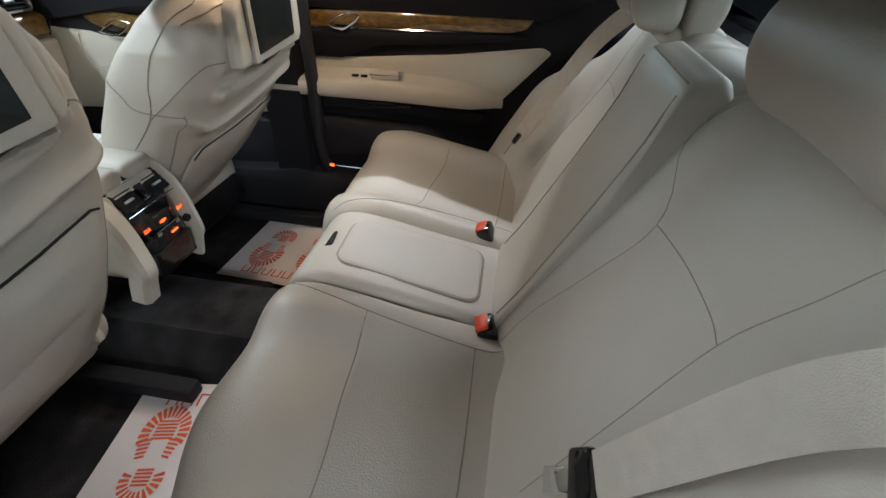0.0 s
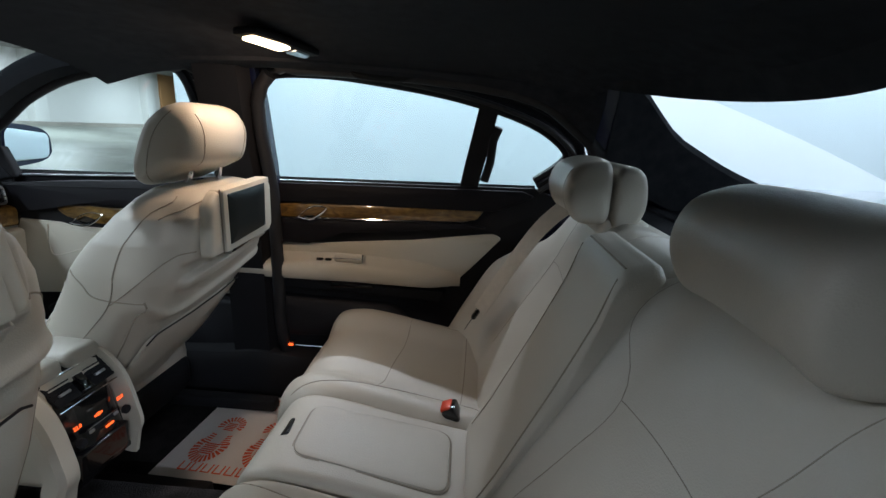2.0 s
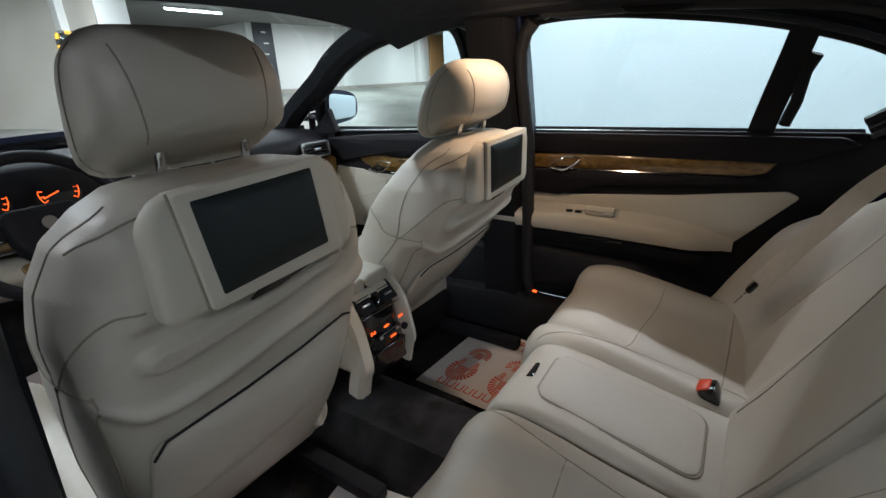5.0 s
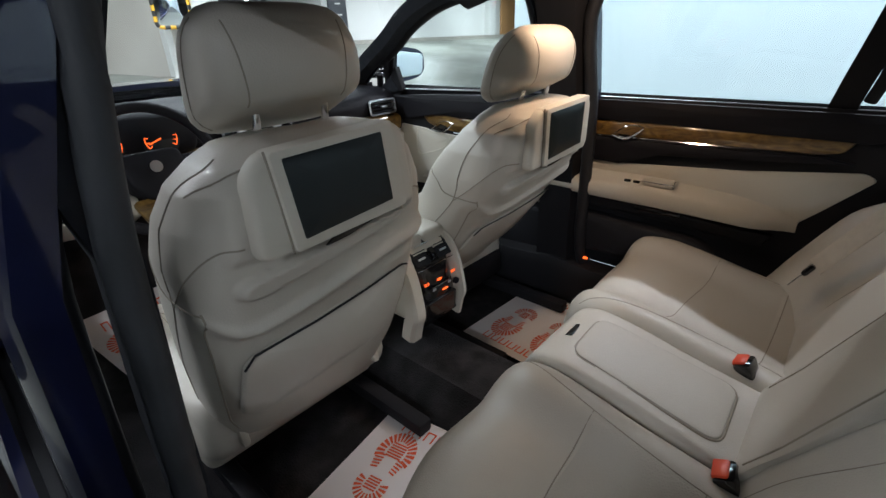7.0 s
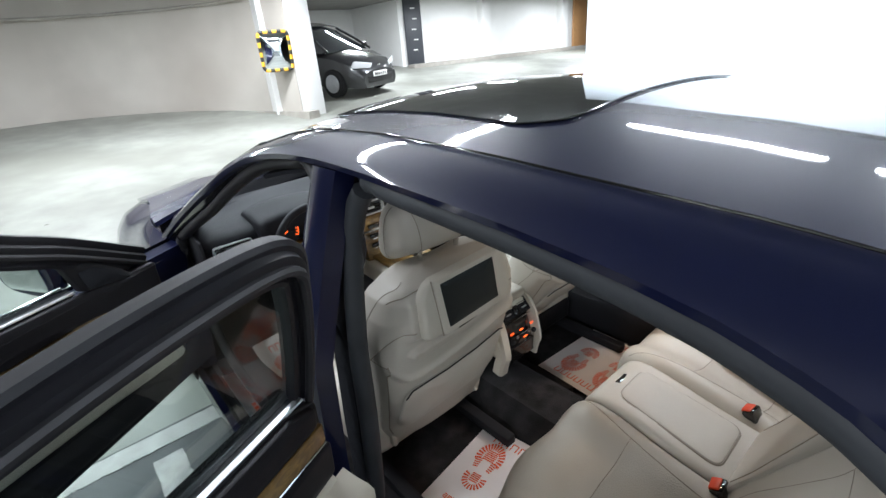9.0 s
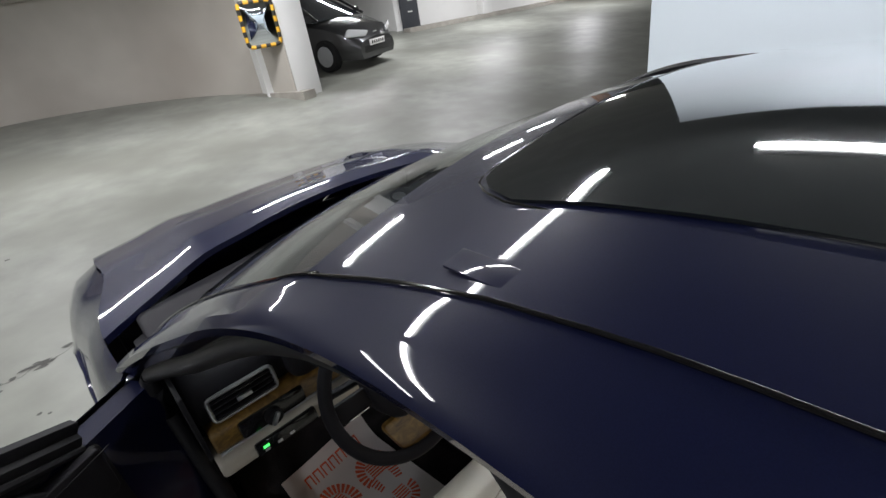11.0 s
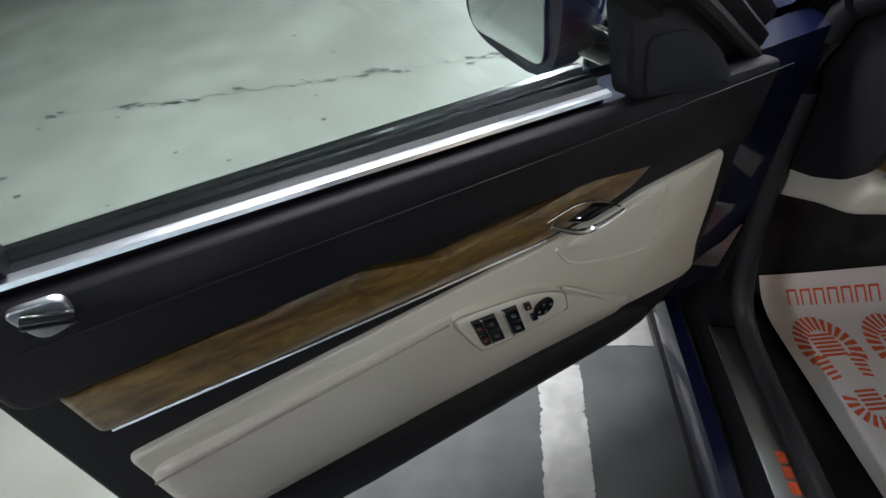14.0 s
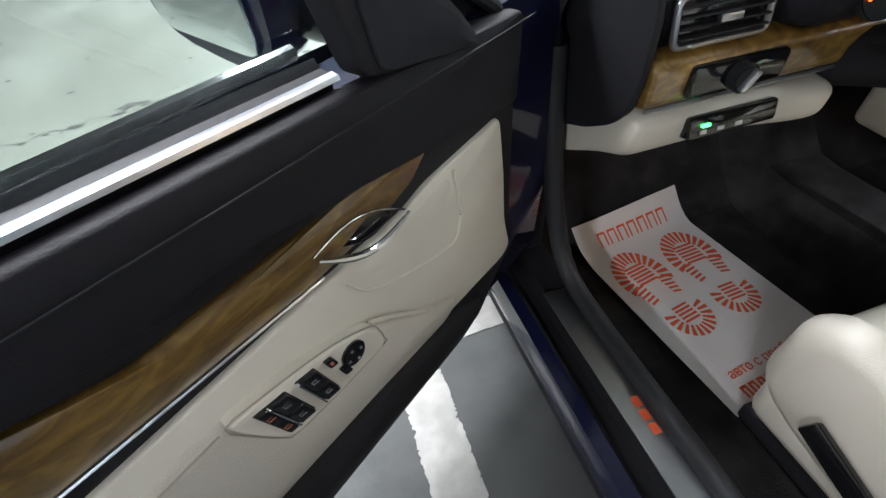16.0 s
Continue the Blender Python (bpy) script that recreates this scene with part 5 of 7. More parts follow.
def front_seat(cx, name, label, shift=(0.0, 0.0), out=-1, lean=0.0, tuck=0.0):
    """A front seat; shift carries its back forward and up, out is the side of its adjusting switches, lean tips the back rearward, tuck carries its foot forward and draws it in."""
    seat = empty(name, label, "car seat", "front seats")
    # cushion
    prof = [(2.36, 0.36), (2.385, 0.46), (2.36, 0.515), (2.30, 0.535), (2.15, 0.515), (1.97, 0.480), (1.82 + 0.5 * tuck, 0.47), (1.82 + 0.5 * tuck, 0.36), (2.1, 0.30)]
    bm = bmesh.new()
    padded(bm, prof, cx - (0.232 if tuck else 0.25), cx + 0.24, lambda x, y, z: (0, (0.034 * (bumpf(abs(x - cx), 0.215, 0.07)) - 0.020 * sstep(0.19, 0.13, abs(x - cx))) * sstep(0.42, 0.48, z)), edge=0.045)
    tr = tree_of(bm)
    for f in bm.faces:
        c = f.calc_center_median()
        if abs(c.x - cx) < 0.15 and 1.8 < c.y < 2.25 and c.z > 0.42:
            f.material_index = 1
    cu = part("seat_cushion", bm, [LEATHER, LEATHER_PERF], seat)
    for sx in (-1, 1):
        drape(tr, [(cx + sx * 0.15, 2.38, 0.8), (cx + sx * 0.158, 2.30, 0.8), (cx + sx * 0.155, 2.1, 0.8), (cx + sx * 0.15, 1.9, 0.8)], (0, 0, -1), 0.0018, SEAM, cu)
    drape(tr, [(cx - 0.155, 2.255, 0.8), (cx - 0.05, 2.235, 0.8), (cx + 0.05, 2.235, 0.8), (cx + 0.155, 2.255, 0.8)], (0, 0, -1), 0.0018, SEAM, cu)
    # backrest
    move = Vector((cx, shift[0], shift[1]))
    zs = [0.425 + 0.625 * i / 150 for i in range(151)]
    ks = [3.2 * j / 60 for j in range(60)] + [3.2 + 3.8 * j / 28 for j in range(29)]
    bm = bmesh.new()
    rows = [[back_pt(k, z, 1) + move for k in ks] + [back_pt(k, z, -1) + move for k in ks[-2:0:-1]] for z in zs]
    v = sheet(bm, rows, closed_v=True)
    bm.faces.new(v[0][::-1])
    for f in (0.72, 0.4):
        c = sum((p.co for p in v[-1]), Vector()) / len(v[-1])
        nxt = [bm.verts.new(c + (p.co - c) * f + Vector((0, 0, 0.004 * (1 - f)))) for p in v[-1]]
        for j in range(len(nxt)):
            bm.faces.new([v[-1][j], v[-1][(j + 1) % len(nxt)], nxt[(j + 1) % len(nxt)], nxt[j]])
        v.append(nxt)
    bm.faces.new(v[-1])
    br = part("backrest", bm, LEATHER, seat, angle=60)

    def seam(line, sx, r=0.0017, name="seam", mat=SEAM):
        b_ = bmesh.new()
        tube(b_, [back_pt(p.x, p.y, sx) + move for p in smooth_line([(k, z, 0) for k, z in line], 6)], r, 6)
        part(name, b_, mat, br)
    for sx in (-1, 1):
        # bolster seam down the flank, edge of the shell, and the seam that crosses to the bead
        seam([(3.0, 1.03), (3.3, 0.99), (3.45, 0.93), (3.4, 0.86), (3.3, 0.79), (3.5, 0.70), (3.7, 0.60), (3.8, 0.48)], sx)
        seam([(2.55, 0.80), (2.48, 0.74), (2.42, 0.66), (2.40, 0.56), (2.38, 0.46)], sx, 0.0022)
        seam([(3.3, 0.79), (2.9, 0.845), (2.4, 0.885), (1.9, 0.905), (1.55, 0.908)], sx)
        seam([(4.6, 0.865), (4.0, 0.84), (3.6, 0.81), (3.0, 0.80), (2.55, 0.795)], sx)
    seam([(2.9, 0.985), (2.2, 1.012), (1.2, 1.028), (0.0, 1.034)], 1)
    seam([(2.9, 0.985), (2.2, 1.012), (1.2, 1.028), (0.0, 1.034)], -1)
    # map pocket; a dark cord paints the shade in its mouth
    bm = bmesh.new()
    prism(bm, round_corners([(-0.190, 0.672), (-0.17, 0.690), (0.165, 0.735), (0.190, 0.725), (0.185, 0.58), (0.14, 0.545), (-0.165, 0.51), (-0.20, 0.54)], 0.020), 0.010, lambda u, v_, w: Vector((cx + u, shift[0] + interp(v_, [(r[0], r[1]) for r in BACKREST]) + 0.012 + 0.35 * u * u - w - 0.006, v_ + shift[1])), 0.008, 0.006, 4)
    part("map_pocket", bm, LEATHER, br)
    bm = bmesh.new()
    tube(bm, [Vector((cx + u, shift[0] + interp(z, [(r[0], r[1]) for r in BACKREST]) + 0.35 * u * u - 0.004, z + shift[1])) for u, z in ((-0.190, 0.665), (-0.172, 0.692), (-0.05, 0.709), (0.06, 0.724), (0.168, 0.738), (0.188, 0.730))], 0.0024, 6)
    part("pocket_mouth", bm, DARK, br, "dark line for the shade in the pocket mouth")
    # monitor: plate standing on the back, its frame and screen
    def on_mon(u, v_, w):
        return Vector((cx + u, shift[0] + 1.612 - 0.13 * (1.05 - v_) - w, v_ + shift[1]))
    bm = bmesh.new()
    prism(bm, round_corners([(-0.158, 1.010), (-0.128, 1.040), (0.118, 1.054), (0.150, 1.035), (0.158, 0.905), (0.05, 0.898), (-0.11, 0.890), (-0.165, 0.888)], 0.018), 0.026, on_mon, 0.014, 0.0, 1)
    mon = part("monitor", bm, CREAM, seat, "cream framed screen housing")
    bm = bmesh.new()
    prism(bm, round_corners([(-0.120, 1.042), (0.116, 1.054), (0.122, 0.905), (-0.110, 0.892)], 0.008), 0.034, on_mon, 0.003)
    part("screen_frame", bm, CREAM, mon)
    bm = bmesh.new()
    prism(bm, round_corners([(-0.101, 1.031), (0.087, 1.039), (0.090, 0.923), (-0.092, 0.909)], 0.003), 0.0358, on_mon, 0.001)
    part("screen", bm, SCREEN, mon, "switched off black screen")
    bm = bmesh.new()
    tube(bm, [on_mon(u, z, 0.027) for u, z in ((-0.122, 1.044), (-0.116, 0.97), (-0.112, 0.890))], 0.0018, 6)
    part("frame_gap", bm, SEAM, mon)
    bm = bmesh.new()
    prism(bm, round_corners([(-0.050, 0.876), (0.0, 0.880), (0.075, 0.896), (0.07, 0.902), (-0.02, 0.894)], 0.006), 0.004, lambda u, v_, w: Vector((cx + u, shift[0] + 1.580 - w, v_ + shift[1])), 0.001)
    part("slot", bm, GLOSS, br)
    # headrest
    prof = [(1.668, 1.085), (1.634, 1.110), (1.632, 1.175), (1.660, 1.222), (1.705, 1.236), (1.752, 1.205), (1.778, 1.140), (1.782, 1.075), (1.762, 1.046), (1.728, 1.056)]
    bm = bmesh.new()
    hx = cx - 0.010
    padded(bm, [(y + shift[0], z + shift[1]) for y, z in prof], hx - 0.128, hx + 0.148, lambda x, y, z: (0.024 * ((x - hx) / 0.145) ** 2, -0.016 * ((x - hx) / 0.145) ** 4 * sstep(1.10, 1.2, z)), edge=0.042, nx=22)
    trh = tree_of(bm)
    hr = part("headrest", bm, LEATHER, seat, angle=60)
    dy, dz = shift
    for sx in (-1, 1):
        drape(trh, [(hx + sx * 0.084, 1.2, 1.095 + dz), (hx + sx * 0.090, 1.2, 1.15 + dz), (hx + sx * 0.096, 1.2, 1.21 + dz)], (0, 1, 0), 0.0014, SEAM, hr)
        drape(trh, [(hx + sx * 0.9, 1.750 + dy, 1.055 + dz), (hx + sx * 0.9, 1.748 + dy, 1.12 + dz), (hx + sx * 0.9, 1.735 + dy, 1.17 + dz), (hx + sx * 0.9, 1.705 + dy, 1.215 + dz)], (-sx, 0, 0), 0.0014, SEAM, hr)
        bm = bmesh.new()
        cyl(bm, 0.0068, 0.12, pose(cx + sx * 0.065 - 0.004, 1.690 + dy, 1.065 + dz, 8), 14)
        part("headrest_post", bm, CHROME, seat, "chrome post")
    # base and rails
    bm = bmesh.new()
    rbox(bm, (0.44 if tuck else 0.49, 0.50, 0.12), pose(cx, 2.12 + 0.2 * tuck, 0.345), 0.03, 3)
    part("seat_base", bm, DARK if tuck else CREAM, seat)
    for sx in (-1, 1):
        bm = bmesh.new()
        rbox(bm, (0.045, 0.75, 0.04), pose(cx + sx * 0.2, 2.0, 0.245), 0.008)
        part("seat_rail", bm, DARK, seat)
        bm = bmesh.new()
        rbox(bm, (0.018, 0.030, 0.065), pose(cx + sx * 0.182, 1.795 + dy, 0.428, -12), 0.007)
        part("seat_bracket", bm, CREAM, seat)
    bm = bmesh.new()
    rbox(bm, (0.012, 0.16, 0.045), pose(cx + out * 0.262, 2.20, 0.385, 18), 0.005)
    part("seat_switch_panel", bm, GLOSS, seat)
    for p in seat.children:
        if p.name.split(".")[0] in ("backrest", "monitor", "headrest", "headrest_post", "seat_bracket"):
            for o in (p, *p.children):
                for v in o.data.vertices:
                    low = max(0.0, 0.80 - v.co.z)
                    v.co.y += lean * (0.90 - v.co.z) + tuck * low
                    v.co.x = cx + (v.co.x - cx) * (1 - 2.0 * tuck * low)
    return seat


front_seat(-0.372, "driver_seat", "cream leather driver's seat with a screen in its back")
front_seat(0.385, "passenger_seat", "cream leather front passenger seat with a screen in its back", (0.012, -0.038), 1, 0.17, 0.25)

# rear bench
bench = empty("rear_bench", "cream leather rear bench with piped seams and folded centre armrest", "car seat")
CMID = 0.035
CUSH = [(1.385, 0.22), (1.412, 0.34), (1.415, 0.45), (1.395, 0.525), (1.345, 0.556), (1.25, 0.548), (1.10, 0.517), (0.95, 0.487), (0.80, 0.46), (0.78, 0.30), (1.10, 0.22)]
BACK = [(0.975, 0.445), (0.945, 0.54), (0.88, 0.66), (0.80, 0.80), (0.745, 0.900), (0.712, 0.950), (0.675, 0.972), (0.62, 0.965), (0.58, 0.93), (0.62, 0.70), (0.70, 0.50), (0.84, 0.43)]


def bench_side(sg):
    xa, xb = (CMID - 0.125 - 0.56, CMID - 0.125) if sg < 0 else (CMID + 0.125, CMID + 0.125 + 0.54)
    xc = (xa + xb) / 2
    bm = bmesh.new()
    padded(bm, CUSH, xa, xb, lambda x, y, z: ((0.010 * bumpf(x, xc, 0.2) + (0.025 if sg > 0 else 0)) * sstep(1.3, 1.4, y) - (0.085 if sg < 0 else -0.012) * sstep(-0.02, 0.30, (x - xc) * sg) * sstep(1.15, 1.36, y), (0.020 * bumpf(abs(x - xc), 0.215, 0.08) - 0.012 * sstep(0.20, 0.12, abs(x - xc))) * sstep(0.42, 0.47, z) + 0.0050 * math.sin(46 * y + 9 * x) * bumpf(x, xc, 0.10) * bumpf(y, 1.13, 0.12) * (1 if sg > 0 else 0.2)), edge=0.04)
    tr = tree_of(bm)

    def mx(x):
        return x if sg < 0 else 2 * CMID - x
    for f in bm.faces:
        c = f.calc_center_median()
        if abs(c.x - mx(-0.375)) < 0.205 and 1.01 < c.y < 1.20 and c.z > 0.45:
            f.material_index = 1
    cu = part("seat_cushion", bm, [LEATHER, LEATHER_PERF], bench)
    drape(tr, [(mx(-0.105), 1.395, 0.9), (mx(-0.129), 1.339, 0.9), (mx(-0.157), 1.203, 0.9), (mx(-0.171), 1.0, 0.9), (mx(-0.155), 0.95, 0.9)], (0, 0, -1), 0.0012, SEAM, cu)
    drape(tr, [(mx(-0.625), 1.385, 0.9), (mx(-0.60), 1.30, 0.9), (mx(-0.585), 1.18, 0.9), (mx(-0.58), 1.0, 0.9)], (0, 0, -1), 0.0012, SEAM, cu)
    drape(tr, [(mx(-0.157), 1.203, 0.9), (mx(-0.30), 1.198, 0.9), (mx(-0.432), 1.185, 0.9), (mx(-0.585), 1.18, 0.9)], (0, 0, -1), 0.0012, SEAM, cu)
    drape(tr, [(mx(-0.171), 1.005, 0.9), (mx(-0.35), 1.0, 0.9), (mx(-0.58), 1.0, 0.9)], (0, 0, -1), 0.0012, SEAM, cu)
    # backrest
    ba, bb = (CMID - 0.115 - 0.60, CMID - 0.115) if sg < 0 else (CMID + 0.115, CMID + 0.115 + 0.58)
    bc = (CMID - 0.345) if sg < 0 else (CMID + 0.345)

    def hug(x, y, z):
        out = sstep(0.17, 0.33, (x - bc) * sg)
        low = sstep(0.95, 0.62, z)
        f = sstep(0.62, 0.72, y)
        return (f * ((0.075 if sg < 0 else 0.105) * out * sstep(0.98, 0.75, z) + 0.022 * bumpf((x - bc) * sg, -0.22, 0.06) - 0.014 * sstep(0.19, 0.12, abs(x - bc))) , -0.16 * out * sstep(0.70, 0.99, z) * 0.6)
    bm = bmesh.new()
    padded(bm, BACK, ba, bb, hug, edge=0.045, nx=30)
    tr = tree_of(bm)
    br = part("backrest", bm, [LEATHER, LEATHER_PERF], bench)
    for line in (((-0.125, 0.965), (-0.118, 0.90), (-0.182, 0.81), (-0.170, 0.72), (-0.145, 0.60), (-0.140, 0.50)), ((-0.435, 0.965), (-0.425, 0.90), (-0.407, 0.82), (-0.420, 0.70), (-0.435, 0.56)), ((-0.182, 0.81), (-0.28, 0.822), (-0.37, 0.825), (-0.407, 0.82))):
        drape(tr, [(mx(x), 1.6, z) for x, z in line], (0, -1, 0), 0.0007, SEAM, br)
    # headrest of two shells
    hy = -0.050 if sg < 0 else 0.0
    hc = -0.300 if sg < 0 else 0.388
    prof = [(0.720, 0.968), (0.772, 0.978), (0.797, 1.035), (0.778, 1.088), (0.722, 1.108), (0.702, 1.09), (0.699, 1.03), (0.702, 0.985)]
    bm = bmesh.new()
    padded(bm, [(y + hy, z) for y, z in prof], hc - 0.135, hc + 0.135, lambda x, y, z: (0.008 * ((x - hc) / 0.135) ** 2 * sstep(0.69, 0.74, y - hy), -0.006 * ((x - hc) / 0.135) ** 4), edge=0.026, nx=16)
    trh = tree_of(bm)
    hr = part("headrest", bm, LEATHER, bench)
    for sx in ((-1, 1) if sg > 0 else ()):
        drape(trh, [(hc + sx * 0.105, 0.95, 0.985), (hc + sx * 0.107, 0.95, 1.035), (hc + sx * 0.105, 0.95, 1.085)], (0, -1, 0), 0.0011, SEAM, hr)
    prof = [(0.690, 0.962), (0.694, 1.02), (0.692, 1.080), (0.665, 1.094), (0.632, 1.075), (0.622, 1.015), (0.635, 0.972), (0.66, 0.958)]
    bm = bmesh.new()
    padded(bm, [(y + hy, z) for y, z in prof], hc - 0.128, hc + 0.128, None, edge=0.020, nx=14)
    part("headrest_back", bm, LEATHER, hr)
    bm = bmesh.new()
    padded(bm, [(y + hy, z) for y, z in ((0.70, 0.93), (0.712, 0.972), (0.66, 0.985), (0.61, 0.97), (0.60, 0.93))], hc - 0.11, hc + 0.11, None, edge=0.025, nx=10)
    part("headrest_collar", bm, LEATHER, bench)


bench_side(-1)
bench_side(1)
# middle cushion with lid, folded armrest and low headrest
bm = bmesh.new()
padded(bm, [(y - 0.005, z + 0.012) for y, z in CUSH], CMID - 0.127, CMID + 0.127, None, edge=0.02, nx=12)
mid = part("middle_cushion", bm, LEATHER, bench)


def on_mid(u, v, w):
    """Points over the middle cushion: u across, v along the car, w above it."""
    z = interp(v, [(0.95, 0.499), (1.10, 0.529), (1.25, 0.560), (1.34, 0.568), (1.395, 0.537), (1.415, 0.46)])
    return Vector((CMID + u, v, z + w))


bm = bmesh.new()
prism(bm, round_corners([(-0.078, 1.31), (0.078, 1.315), (0.088, 1.02), (-0.088, 1.015)], 0.035, 6), 0.006, lambda u, v, w: on_mid(u, v, w), 0.003, 0.001, 8)
lid = part("tray_lid", bm, LEATHER, mid)
bm = bmesh.new()
tube(bm, [on_mid(p.x * 1.02, 1.165 + (p.y - 1.165) * 1.012, 0.001) for p in round_corners([(-0.078, 1.31), (0.078, 1.315), (0.088, 1.02), (-0.088, 1.015)], 0.035, 6)], 0.0028, 6, closed=True)
part("lid_gap", bm, SEAM, lid)
bm = bmesh.new()
prism(bm, round_corners([(-0.028, 1.372), (0.026, 1.377), (0.028, 1.338), (-0.026, 1.332)], 0.008), 0.003, lambda u, v, w: on_mid(u, v, w), 0.001, 0, 3)
part("lid_latch", bm, GLOSS, mid)
bm = bmesh.new()
padded(bm, [(0.985, 0.50), (0.935, 0.61), (0.868, 0.75), (0.806, 0.885), (0.780, 0.958), (0.750, 0.976), (0.715, 0.962), (0.70, 0.80), (0.78, 0.60), (0.88, 0.48)], CMID - 0.150, CMID + 0.112, None, edge=0.022, nx=12)
art = tree_of(bm)
arm = part("folded_armrest", bm, LEATHER, bench)
for sx in (-1, 1):
    drape(art, [(CMID - 0.019 + sx * 0.116, 1.6, 0.54), (CMID - 0.019 + sx * 0.116, 1.6, 0.75), (CMID - 0.019 + sx * 0.116, 1.6, 0.955)], (0, -1, 0), 0.0018, SEAM, arm)
drape(art, [(CMID - 0.13, 0.770, 1.3), (CMID, 0.770, 1.3), (CMID + 0.09, 0.770, 1.3)], (0, 0, -1), 0.0018, SEAM, arm)
bm = bmesh.new()
padded(bm, [(0.72, 0.90), (0.715, 0.945), (0.67, 0.972), (0.61, 0.965), (0.58, 0.92), (0.62, 0.88)], CMID - 0.13, CMID + 0.12, None, edge=0.03, nx=12)
part("middle_headrest", bm, LEATHER, bench)


def buckle(x, y, z, rz):
    ob = empty("belt_buckle", "black seat belt buckle with a red button", "buckle", "belt buckles")
    bm = bmesh.new()
    rbox(bm, (0.050, 0.036, 0.055), pose(x, y, z, -24, 0, rz), 0.008)
    part("case", bm, GLOSS, ob)
    bm = bmesh.new()
    rbox(bm, (0.040, 0.026, 0.012), pose(x, y, z, -24, 0, rz) @ pose(0, 0.005, 0.025), 0.004)
    part("button", bm, RED, ob, "red push button")


buckle(-0.115, 0.985, 0.505, 8)
buckle(0.205, 1.02, 0.510, -4)
buckle(-0.055, 2.06, 0.50, 5)


def belt(name, pts, label, tongue=None, facing=(0.15, 1, 0.3)):
    ob = empty(name, label, "seat belt", "seat belts")
    bm = bmesh.new()
    sweep(bm, smooth_line(pts, 6), [(-0.023, -0.0012), (0.023, -0.0012), (0.023, 0.0012), (-0.023, 0.0012)], up=facing)
    part("webbing", bm, BELT, ob)
    if tongue:
        bm = bmesh.new()
        rbox(bm, (0.060, 0.014, 0.034), tongue, 0.006)
        t = part("tongue", bm, GLOSS, ob)
        bm = bmesh.new()
        rbox(bm, (0.026, 0.003, 0.045), tongue @ pose(0, 0, -0.035), 0.001)
        part("blade", bm, CHROME, t)


for pts, tilt, tw in ((((0.440, 0.640, 0.986), (0.452, 0.730, 0.990), (0.478, 0.805, 0.925), (0.510, 0.875, 0.810), (0.545, 0.966, 0.640)), 16, (-0.75, 0.60, 0.35)),
                      (((-0.600, 0.640, 0.990), (-0.585, 0.735, 0.985), (-0.566, 0.778, 0.955), (-0.540, 0.812, 0.890), (-0.490, 0.868, 0.712)), -24, (-0.30, 0.85, 0.45))):
    pts = [Vector(p) for p in pts]
    end = pts[-1] + (pts[-1] - pts[-2]).normalized() * 0.014
    belt("seat_belt", pts, "beige seat belt hanging over the backrest with black tongue", Matrix.Translation(end) @ pose(0, 0.004, 0, 32, tilt, 0), tw)

# ---- centre console ----
console = empty("centre_console", "cream and black centre console with rear climate panel", "console")
bm = bmesh.new()
rbox(bm, (0.185, 0.40, 0.235), pose(0.075, 2.02, 0.515), 0.03, 3)
part("console_box", bm, CREAM, console)
for px in (0.023, 0.125):
    bm = bmesh.new()
    rbox(bm, (0.099, 0.34, 0.05), pose(px, 2.01, 0.640), 0.018, 3)
    part("armrest_pad", bm, LEATHER, console)
for cx_, hw in ((-0.030, 0.025), (0.163, 0.009)):
    bm = bmesh.new()
    line = [(cx_, 1.90, 0.652), (cx_, 1.855, 0.640), (cx_, 1.815, 0.605), (cx_, 1.792, 0.56), (cx_, 1.778, 0.50), (cx_, 1.772, 0.458), (cx_, 1.782, 0.43), (cx_, 1.795, 0.375)]
    sweep(bm, smooth_line(line, 4), [(-hw, -0.030), (hw, -0.030), (hw, 0.002), (0.6 * hw, 0.012), (-0.6 * hw, 0.012), (-hw, 0.002)], up=(0, -1, 0.3))
    part("side_trim", bm, CREAM, console)


def on_rear(u, v, w):
    """Points on the console's rear face: u across, v along its height, w proud."""
    z = interp(v, [(0.40, 0.395), (0.56, 0.527), (0.612, 0.578), (0.685, 0.642)])
    y = interp(z, [(0.38, 1.800), (0.50, 1.788), (0.55, 1.796), (0.59, 1.812), (0.62, 1.836), (0.645, 1.868)])
    return Vector((0.077 + 0.83 * u, y - w, z))


def rear_bar(bm, u, v, w, du, dv, deep, bevel=0.001):
    """A small block lying on the rear face, tipped with it."""
    a, b = on_rear(u, v - 0.006, 0), on_rear(u, v + 0.006, 0)
    tip = math.degrees(math.atan2(b.y - a.y, b.z - a.z))
    rbox(bm, (du, deep, dv), Matrix.Translation(on_rear(u, v, w)) @ pose(0, 0, 0, -tip), bevel)


bm = bmesh.new()
prism(bm, round_corners([(-0.096, 0.40), (0.096, 0.40), (0.096, 0.685), (-0.096, 0.685)], 0.006), 0.008, on_rear, 0.002, 0, 14)
rp = part("rear_panel", bm, GLOSS, console)
for u0 in (-0.054, 0.054):
    bm = bmesh.new()
    prism(bm, round_corners([(u0 - 0.034, 0.622), (u0 + 0.034, 0.622), (u0 + 0.034, 0.668), (u0 - 0.034, 0.668)], 0.004), 0.0095, on_rear, 0.001, 0, 6)
    vent = part("air_vent", bm, DARK, console)
    for k in range(4):
        bm = bmesh.new()
        rear_bar(bm, u0, 0.628 + 0.011 * k, 0.011, 0.052, 0.002, 0.005, 0)
        part("slat", bm, DARK, vent)
    bm = bmesh.new()
    rear_bar(bm, u0, 0.643, 0.013, 0.026, 0.006, 0.006)
    part("vent_slider", bm, SATIN, vent)
bm = bmesh.new()
